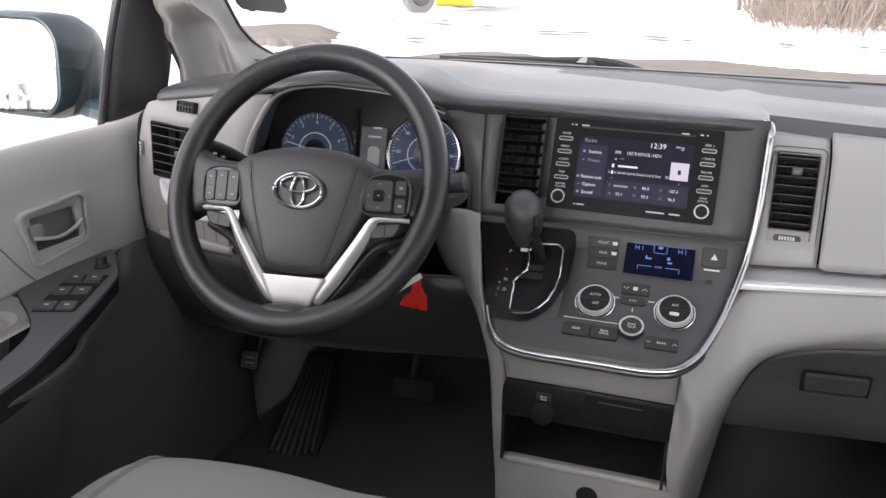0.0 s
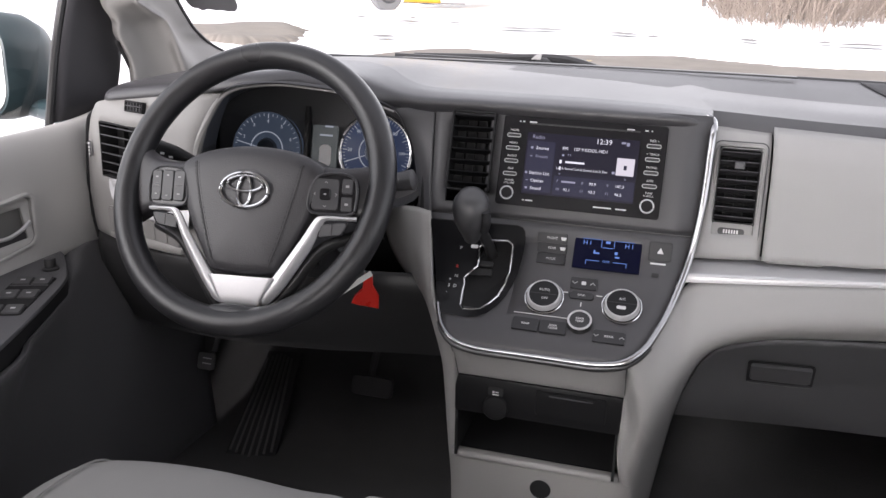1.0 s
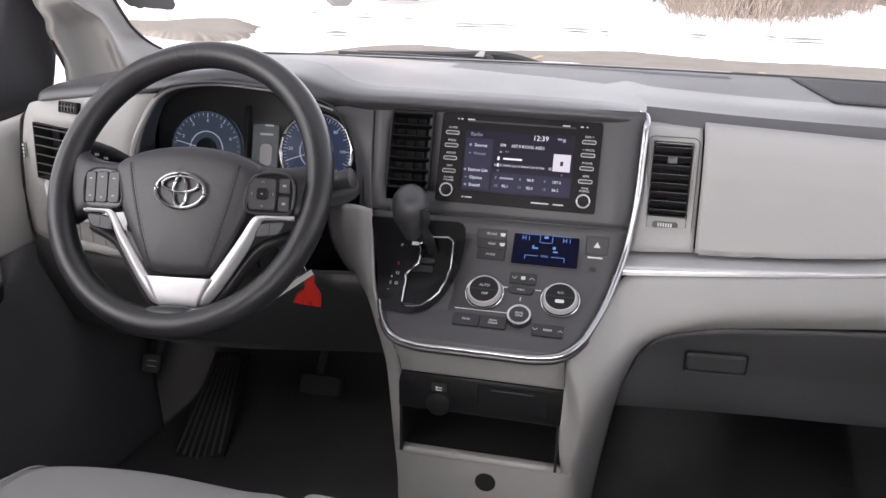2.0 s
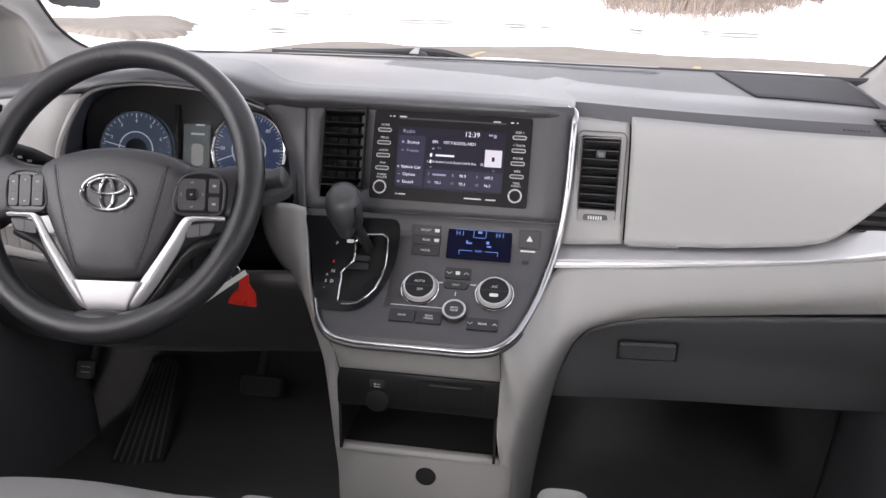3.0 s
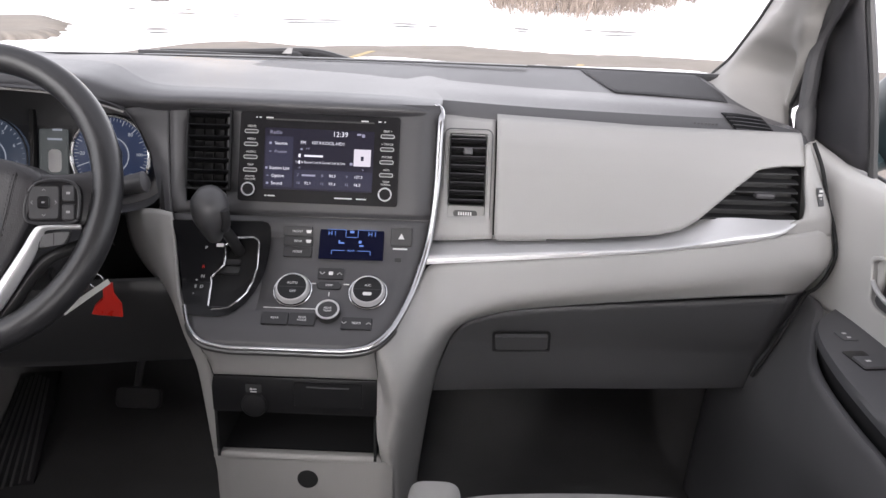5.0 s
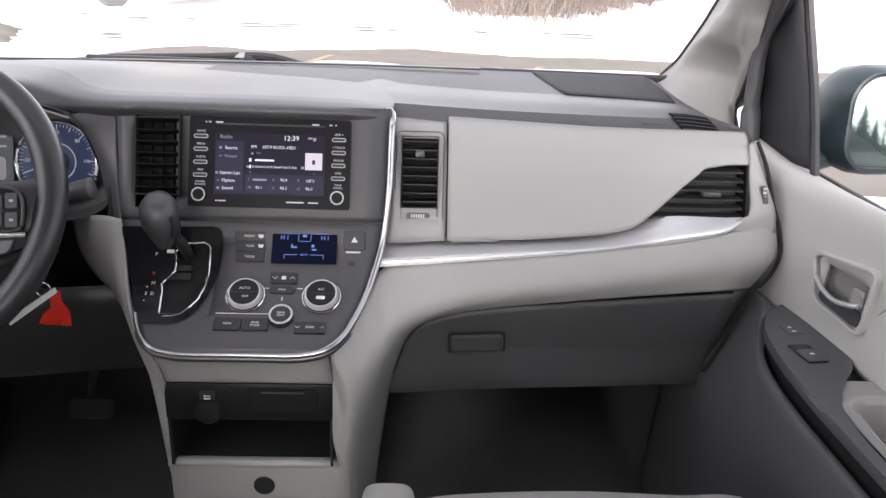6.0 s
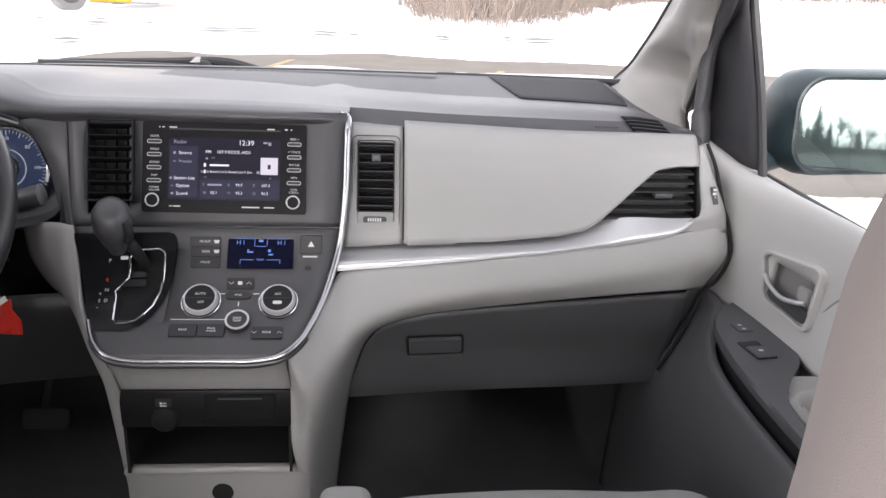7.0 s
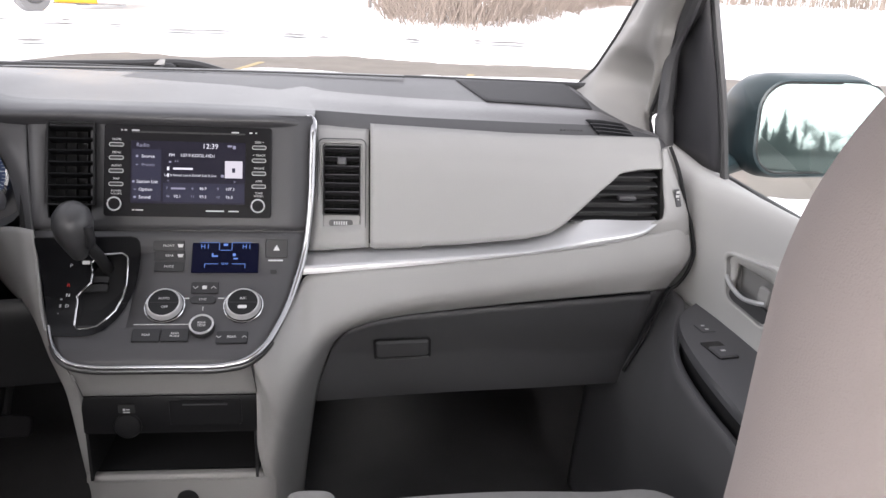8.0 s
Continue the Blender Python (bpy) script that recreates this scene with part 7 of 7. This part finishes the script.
        ztop, blade = 0.865, ((0.750, -0.072), (0.732, -0.079), (0.716, -0.095), (0.697, -0.115), (0.680, -0.134), (0.662, -0.155), (0.651, -0.171), (0.634, -0.207), (0.618, -0.247), (0.602, -0.290), (0.584, -0.340), (0.564, -0.400), (0.542, -0.470), (0.530, -0.600), (0.530, -0.860), (0.556, -0.860), (0.556, -0.600), (0.578, -0.500), (0.594, -0.447), (0.610, -0.400), (0.631, -0.365), (0.658, -0.338), (0.682, -0.318), (0.702, -0.303), (0.726, -0.285), (0.747, -0.262), (0.752, -0.200), (0.753, -0.120))
    line = smooth_line([Vector((a, b, 0)) for a, b in blade], 110, True)
    pts = [((p.x if sx > 0 else 2 * CX - p.x), p.y) for p in line]
    if sx < 0:
        pts = pts[::-1]
    arm = part("armrest", slab(pts, 0.005 if sx < 0 else 0.012, Matrix.Translation((0, 0, ztop - (0.005 if sx < 0 else 0.012))), 0.002 if sx < 0 else 0.004), ARMTOP, t, "graphite armrest top")
    # black block under the armrest edge draws the shade in the groove
    low = [((p.x + 0.007 if sx > 0 else 2 * CX - p.x - 0.002), p.y) for p in line]
    part("groove_shade", slab(low if sx > 0 else low[::-1], 0.070 if sx > 0 else 0.035, Matrix.Translation((0, 0, ztop - (0.083 if sx > 0 else 0.040)))), HOLLOW, t, smooth=False)
    zt = ztop + 0.0003
    if sx < 0:
        d0 = Vector((0.039, -0.102, 0)).normalized()
        sm = plane_at((-0.757, -0.249, zt), (-d0.y, d0.x, 0), -d0)
        part("switch_base", slab(rounded(0.058, 0.140, 0.004), 0.0006, sm), HOLLOW, arm)
        for i, v in enumerate((0.053, 0.001, -0.054)):
            for j in (-1, 1):
                tilt = sm @ shift(j * 0.0138, v, 0.0006) @ Matrix.Rotation(radians(6), 4, "X")
                part("window_switch", slab(rounded(0.0250, 0.0250, 0.003), 0.0036, tilt, 0.0012), KNOBGREY, arm)
                part("print_mark", box(0.0065, 0.0034, 0.0003, tilt @ shift(0, 0.001, 0.0038)), INK, arm, smooth=False)
        part("switch_bar", box(0.054, 0.0022, 0.002, sm @ shift(0, 0.0375, 0.0006)), ARMTOP, arm)
        part("mirror_knob", lathe([(0.0125, 0.0), (0.0125, 0.003), (0.0088, 0.005), (0.0088, 0.016), (0.0075, 0.018), (0.0, 0.018)], 24, Matrix.Translation((-0.790, -0.146, zt))), BLACK, arm, "black mirror adjuster knob")
        part("knob_cap", lathe([(0.0075, 0.0), (0.0, 0.0008)], 20, Matrix.Translation((-0.790, -0.146, zt + 0.0182))), FASCIA, arm)
    else:
        sm = plane_at((0.710, -0.142, zt), (0.99, 0.1, 0), (-0.1, 0.99, 0))
        part("lock_switch", slab(rounded(0.021, 0.026, 0.002), 0.0015, sm, 0.0005), ARMTOP, arm)
        for u in (-0.006, 0.006):
            part("print_mark", box(0.005, 0.004, 0.0003, sm @ shift(0, u, 0.0017)), INK, arm, smooth=False)
        sm = plane_at((0.701, -0.212, zt), (0.98, 0.14, 0), (-0.14, 0.98, 0))
        part("switch_well", slab(rounded(0.029, 0.050, 0.003), 0.001, sm), GLOSS, arm)
        part("window_switch", slab(rounded(0.026, 0.029, 0.002), 0.003, sm @ shift(0, -0.0085, 0.001), 0.001), ARMTOP, arm)
        part("print_mark", box(0.006, 0.004, 0.0003, sm @ shift(0, -0.008, 0.0042)), INK, arm, smooth=False)
    # grab pocket behind the switches
    gm = Matrix.Translation(mirrored([(0.724, -0.466, 0.871) if sx > 0 else (0.700, -0.480, 0.850)], sx)[0])
    size = (0.084, 0.285, 0.038) if sx > 0 else (0.086, 0.290, 0.040)
    cup_rows = [(1.04, -0.01), (1.03, 0.012), (1.0, 0.016), (0.96, 0.0155), (0.91, 0.010), (0.86, -0.02), (0.80, -0.05), (0.02, -0.055)]
    cup_rows[0:1] = [(2.8, 0.006), (1.6, 0.007), (1.08, 0.008)]
    inner = lambda y: interp(y, (-0.60, -0.47, -0.40, -0.34, -0.29), (0.549, 0.566, 0.590, 0.624, 0.672) if sx < 0 else (0.668, 0.664, 0.666, 0.672, 0.704))
    cup = []
    for f, h in cup_rows:
        loop = [gm @ Vector((a * f, b * f, h)) for a, b in rounded(*size, 8)]
        if f > 1.05:
            loop = [Vector((CX + sx * max(sx * (p.x - CX), inner(p.y) - CX), min(p.y, -0.275), p.z)) for p in loop]
        cup.append(loop)
    pocket_cup = grid_mesh(cup, closed_v=True)
    bmesh.ops.recalc_face_normals(pocket_cup, faces=pocket_cup.faces[:])
    part("grab_pocket", pocket_cup, LIGHT_HARD, t, "grey grab pocket")
    rear = [((p if sx > 0 else 2 * CX - p), q) for p, q in ((0.672, -0.60), (0.672, -0.86), (0.757, -0.86), (0.757, -0.60))]
    part("rear_rest", slab(rear if sx < 0 else rear[::-1], 0.026, Matrix.Translation((0, 0, ztop - 0.031)), 0.003), LIGHT_HARD, t, "light grey elbow rest")
    seam = mr([(0.755, y + (0.05 if sx > 0 else 0), z) for y, z in ((-0.215, 0.850), (-0.235, 0.872), (-0.256, 0.900), (-0.280, 0.935), (-0.33, 0.985), (-0.45, 1.02))])
    part("seam", tube([(x + sx * interp(z, (0.87, 0.91, 0.965), (-0.003, 0.002, 0.0125)), y, z) for x, y, z in seam], 0.0014, 6, 30), RECESS, t)
    # inner handle
    xw = 0.752 if sx < 0 else 0.746
    hx = (xw if sx > 0 else 2 * CX - xw)
    hmat = plane_at((hx, yc, zc), (0.10, -1, 0.0) if sx > 0 else (0.05, 1, 0.0), (0.05 * sx, 0, 1))
    if sx > 0:
        quad = [(-0.062, 0.030), (0.062, 0.046), (0.058, -0.036), (-0.044, -0.030)]
    else:
        quad = [(-0.062, 0.034), (0.064, 0.042), (0.056, -0.034), (-0.050, -0.046)]
    ring = smooth_line([Vector((lerp(quad[i][0], quad[(i + 1) % 4][0], f), lerp(quad[i][1], quad[(i + 1) % 4][1], f), 0)) for i in range(4) for f in (0.10, 0.3, 0.5, 0.7, 0.90)], 80, True)
    rows = [[hmat @ Vector((p.x * f, p.y * f, d)) for p in ring] for f, d in ((1.09, -0.012), (1.085, -0.0005), (1.07, 0.0004), (1.03, 0.0005), (0.995, 0.0003), (0.975, -0.0006), (0.965, -0.004))]
    bez = part("handle_bezel", grid_mesh(rows, closed_v=True), DOOR_LIT, t, "light grey handle surround")
    rows = [[hmat @ Vector((p.x * f, p.y * f, d)) for p in ring] for f, d in ((0.965, -0.002), (0.93, -0.014), (0.86, -0.022), (0.5, -0.025), (0.02, -0.025))]
    part("handle_recess", grid_mesh(rows, closed_v=True), RECESS, bez, "grey hollow behind the lever")
    e = 1 if sx > 0 else -1
    part("lever", tube([hmat @ Vector((a * e, b, c)) for a, b, c in ((-0.051, 0.000, -0.002), (-0.030, -0.008, 0.001), (0.000, -0.013, 0.002), (0.030, -0.008, 0.001), (0.045, -0.004, -0.003))], 0.0030, 8, 20, flat=1.1), SILVER, bez, "satin silver door lever")
    part("lever_pad", slab(rounded(0.024, 0.022, 0.005), 0.005, hmat @ shift(0.036 * e, 0.004, -0.008), 0.002), LIGHT_HARD, bez)
    # dark plate added below the lever, standing in for its shadow
    part("lever_shade", slab(rounded(0.092, 0.020, 0.006), 0.004, hmat @ shift(0.002 * e, -0.023, -0.010), 0.001), FASCIA, bez)
    # window frame: black front divider, sloping frame, glass
    o = 0.018 if sx > 0 else -0.010
    w = 0.040 if sx > 0 else 0.0
    part("divider", loft([mr([(0.786, o + 0.004, 1.060), (0.770, o + 0.006, 1.068), (0.764, 0.060 + o, 1.070), (0.757, 0.118 + o + w, 1.070), (0.772, 0.140 + o + w, 1.070)]),
                          mr([(0.772, o + 0.024, 1.18), (0.758, o + 0.026, 1.18), (0.755, 0.095 + o, 1.182), (0.754, 0.150 + o + 0.6 * w, 1.18), (0.768, 0.170 + o + w, 1.18)]),
                          mr([(0.756, o + 0.050, 1.29), (0.742, o + 0.052, 1.29), (0.740, 0.088 + o, 1.288), (0.740, 0.118 + o + 0.5 * w, 1.27), (0.752, 0.136 + o + 0.5 * w, 1.27)]),
                          mr([(0.760, o + 0.060, 1.36), (0.735, o + 0.066, 1.36), (0.730, 0.080 + o, 1.365), (0.730, 0.100 + o, 1.37), (0.745, 0.110 + o, 1.37)])], 16, 18), SAIL, t, "black mirror sail panel", thick=0.006, flip=sx > 0)
    part("divider_seal", tube(mr([(0.776, o - 0.014, 1.060), (0.766, o + 0.012, 1.18), (0.752, o + 0.040, 1.29), (0.742, o + 0.056, 1.36)]), 0.0065, 8, 16), BLACK, t)
    part("frame_seal", tube(mr(([(0.744, 0.153, 1.075), (0.744, 0.166, 1.13), (0.744, 0.172, 1.18), (0.742, 0.168, 1.226), (0.740, 0.132, 1.266)] if sx > 0 else [(0.735, 0.140, 1.25)]) + [(0.722, 0.060, 1.312), (0.668, -0.18, 1.50), (0.62, -0.42, 1.63), (0.60, -1.05, 1.66)]), (lambda f: interp(f, (0.0, 0.13, 0.2, 1.0), (0.0062, 0.0062, 0.0115, 0.0115))) if sx > 0 else 0.0115, 10, 60), BLACK, t, "black door frame seal")
    part("window_frame", tube(mr([(0.748, 0.075, 1.335), (0.700, -0.16, 1.505), (0.655, -0.42, 1.62), (0.64, -1.02, 1.64), (0.72, -1.06, 1.30), (0.79, -1.06, 1.05)]), 0.020, 10, 50), DARK, t, "charcoal window frame")
    gl = part("window_glass", grid_mesh([[mr([(lerp(0.803, 0.655, f ** 1.2), y, lerp(1.05, 1.62, f))])[0] for f in np.linspace(0, 1, 6)] for y in np.linspace(-0.02, -1.03, 8)]), DOORGLASS, t, "clear side glass")
    gl.visible_shadow = False
    part("outer_skin", grid_mesh([[mr([(x, y, z)])[0] for x, z in ((0.822, 1.030), (0.90, 0.92), (0.93, 0.7), (0.90, 0.4))] for y in np.linspace(0.6, -1.1, 6)]), TEAL, t, "dark teal outer door skin", thick=0.004)
    return t


door(-1)
door(1)


# ---- door mirrors ----
def door_mirror(sx, cx, cy, cz, w, h, facing, label):
    """A rounded shell that runs forward from its opening, with the tilted glass set in, on a short arm."""
    t = thing("door_mirror", label, "wing mirror", group="door mirrors")
    m = plane_at((cx, cy, cz), (1, 0.10 * sx, 0), (0, 0.05, 1))
    r = h * 0.33
    loops = []
    for grow, d in ((-0.0065, -0.020), (-0.0055, -0.003), (-0.0035, 0.0005), (0.0, -0.001), (0.004, -0.012), (0.008, -0.045), (0.004, -0.085), (-0.014, -0.120), (-0.040, -0.138), (-0.070, -0.144)):
        loops.append([m @ Vector((a - sx * 0.10 * max(0, -d - 0.04), b, d)) for a, b in rounded(w + 2 * grow, h + 2 * grow, max(0.004, r + grow), 9)])
    part("shell", grid_mesh(loops, closed_v=True), TEAL, t, "dirty dark teal mirror shell")
    part("glass_edge", tube([m @ Vector((a, b, -0.002)) for a, b in rounded(w - 0.012, h - 0.012, r - 0.006, 9)], 0.0022, 8, closed=True), BLACK, t, "black edge of the glass")
    f = Vector(facing).normalized()
    across = Vector((0, 0, 1)).cross(f)
    gm = plane_at((cx, cy + 0.004, cz), across, f.cross(across))
    part("mirror_glass", slab(rounded(w - 0.010, h - 0.010, r - 0.005, 9), 0.002, gm @ shift(0, 0, -0.006)), MIRROR_TINT if sx > 0 else MIRROR, t, "tinted convex mirror glass, haze and dimming in its colour" if sx > 0 else "mirror glass")
    if sx > 0:
        part("blind_spot_frame", tube([gm @ Vector((a + w * 0.27, b + h * 0.22, -0.007)) for a, b in rounded(w * 0.30, h * 0.48, h * 0.12)], 0.0016, 6, closed=True), BLACK, t, "small convex inset mirror")
    ax = cx - sx * w * 0.48
    part("arm", tube([(ax + sx * 0.06, cy + 0.075, cz - h * 0.36), (ax, cy + 0.065, cz - h * 0.44), (CX + sx * 0.86, cy + 0.03, cz - h * 0.54)], 0.030, 12, 12, flat=0.7), TEAL, t)
    return t


door_mirror(1, 1.006, 0.165, 1.111, 0.236, 0.164, (-0.22, -0.972, 0.088), "dark teal door mirror reflecting evergreens and the road")
door_mirror(-1, -1.206, 0.150, 1.124, 0.236, 0.190, (0.308, -0.947, 0.085), "dark teal door mirror reflecting sky and bare trees")

# ---- seats ----
def seat(cx, front, label, sx, backx, backw, az, ao, dz):
    t = thing("captain_chair", label, "chair", group="front seats")
    secs = []
    for y, zt, hw in ((front + 0.012, 0.66, 0.205), (front - 0.012, 0.725, 0.222), (front - 0.06, 0.762, 0.230), (front - 0.16, 0.772, 0.235), (front - 0.34, 0.755, 0.238), (front - 0.52, 0.735, 0.235)):
        hw *= 0.90 if sx > 0 else 1.0
        zt += dz
        sh = 0.062 if sx > 0 else 0.030
        secs.append([(cx - hw, y, 0.50), (cx - hw * 1.02, y, zt - 0.09), (cx - hw * 0.96, y, zt - sh), (cx - hw * 0.78, y, zt - 0.42 * sh), (cx - hw * 0.5, y, zt - 0.14 * sh), (cx, y, zt), (cx + hw * 0.5, y, zt - 0.004), (cx + hw * 0.78, y, zt - 0.004), (cx + hw * 0.96, y, zt - 0.035), (cx + hw * 1.02, y, zt - 0.09), (cx + hw, y, 0.50)])
    part("cushion", loft(secs, 30, 44), FABRIC, t, "light grey cloth cushion", thick=0.01, flip=True)
    for s in (-1, 1):
        part("piping", tube([(cx + s * hw * 0.60, y + 0.001, zt - 0.002 + dz) for y, zt, hw in ((front - 0.012, 0.725, 0.222), (front - 0.06, 0.762, 0.230), (front - 0.16, 0.772, 0.235), (front - 0.34, 0.755, 0.238))], 0.0014, 6, 20), FABRIC, t)
    part("base", box(0.40, 0.46, 0.12, Matrix.Translation((cx, front - 0.30, 0.50)), 0.02), DARK, t)
    rows = []
    for z, yc, k in ((0.72, -0.955, 1.25), (0.88, -0.965, 1.22), (1.02, -0.975, 1.12), (1.12, -0.985, 1.04), (1.20, -0.995, 1.003), (1.26, -1.0, 0.998), (1.28, -1.002, 0.993), (1.30, -1.005, 0.965), (1.32, -1.01, 0.907), (1.342, -1.015, 0.79), (1.365, -1.02, 0.56), (1.37, -1.02, 0.10)):
        rows.append([(backx + backw * k * math.copysign(abs(math.cos(a)) ** 0.9, math.cos(a)), yc + 0.078 * min(1, k * 1.1) * math.sin(a), z) for a in np.linspace(0, 2 * math.pi, 40, endpoint=False)])
    bm = loft_closed(rows)
    part("backrest", bm, FABRIC_BACK, t, "warm grey cloth backrest")
    ax = cx + sx * ao
    rows = []
    for y, k in ((-0.402, 0.05), (-0.404, 0.6), (-0.412, 0.9), (-0.43, 1.0), (-0.60, 1.0), (-0.86, 1.0)):
        rows.append([(ax + 0.028 * k * math.copysign(abs(math.cos(a)) ** 0.55, math.cos(a)), y, az - 0.02 + 0.03 * k * math.copysign(abs(math.sin(a)) ** 0.55, math.sin(a))) for a in np.linspace(0, 2 * math.pi, 28, endpoint=False)])
    part("armrest", loft_closed(rows), FABRIC, t, "light grey folding armrest")
    return t


def loft_closed(rows):
    n = len(rows[0])
    cols = [smooth_line([r[j] for r in rows], 44) for j in range(n)]
    bm = grid_mesh([[cols[j][i] for j in range(n)] for i in range(44)], closed_v=True)
    bmesh.ops.recalc_face_normals(bm, faces=bm.faces[:])
    return bm


seat(-0.337, -0.405, "light grey cloth driver seat under the steering wheel", 1, -0.42, 0.17, 0.762, 0.193, 0.024)
seat(0.395, -0.325, "light grey cloth passenger seat with a warm grey backrest", -1, 0.487, 0.173, 0.815, 0.213, 0.018)

# ---- windscreen details ----
st = thing("windscreen_sticker", "grey sticker with a torn lower edge on the windscreen", "sticker")
stm = plane_at((-0.686, 0.206, 1.249), (1, -0.05, -0.02), (0.0, -0.55, 0.8))
rg = random.Random(2)
edge_pts = [(-0.050, 0.045), (-0.052, 0.004), (-0.046, -0.006)] + [(-0.040 + 0.080 * i / 13, -0.010 + rg.uniform(-0.0025, 0.0015)) for i in range(14)] + [(0.047, -0.006), (0.052, 0.002), (0.052, 0.045)]
part("sheet", slab(edge_pts, 0.0008, stm), ARMTOP, st)
cowl = thing("wiper_cowl", "black cowl and wiper at the foot of the windscreen", "wiper")
part("cowl_panel", loft([[(x, ws_base(x)[0] + 0.03, ws_base(x)[1] - 0.008), (x, ws_base(x)[0] + 0.12, ws_base(x)[1] - 0.020), (x, ws_base(x)[0] + 0.22, ws_base(x)[1] - 0.045)] for x in np.linspace(-0.74, 0.65, 7)], 30, 8), RUBBER, cowl, thick=0.006)
part("wiper_arm", tube([(-0.04, 0.668, 1.114), (-0.13, 0.66, 1.137), (-0.26, 0.645, 1.136), (-0.44, 0.60, 1.137)], lambda f: 0.012 - 0.006 * f, 8, 24), BLACK, cowl)
part("wiper_blade", tube([(-0.10, 0.635, 1.124), (-0.30, 0.60, 1.132), (-0.47, 0.560, 1.138)], 0.007, 8, 24), BLACK, cowl)
part("wiper_pivot", lathe([(0.020, 0.0), (0.016, 0.010), (0.008, 0.015), (0, 0.016)], 18, Matrix.Translation((-0.165, 0.64, 1.125))), BLACK, cowl)
part("nozzle", slab([(-0.012, -0.006), (0.008, -0.006), (0.010, 0.006), (0.0, 0.006)], 0.004, plane_at((-0.175, 0.620, 1.143), (1, 0, 0), (0, 0.4, 1))), RECESS, cowl)
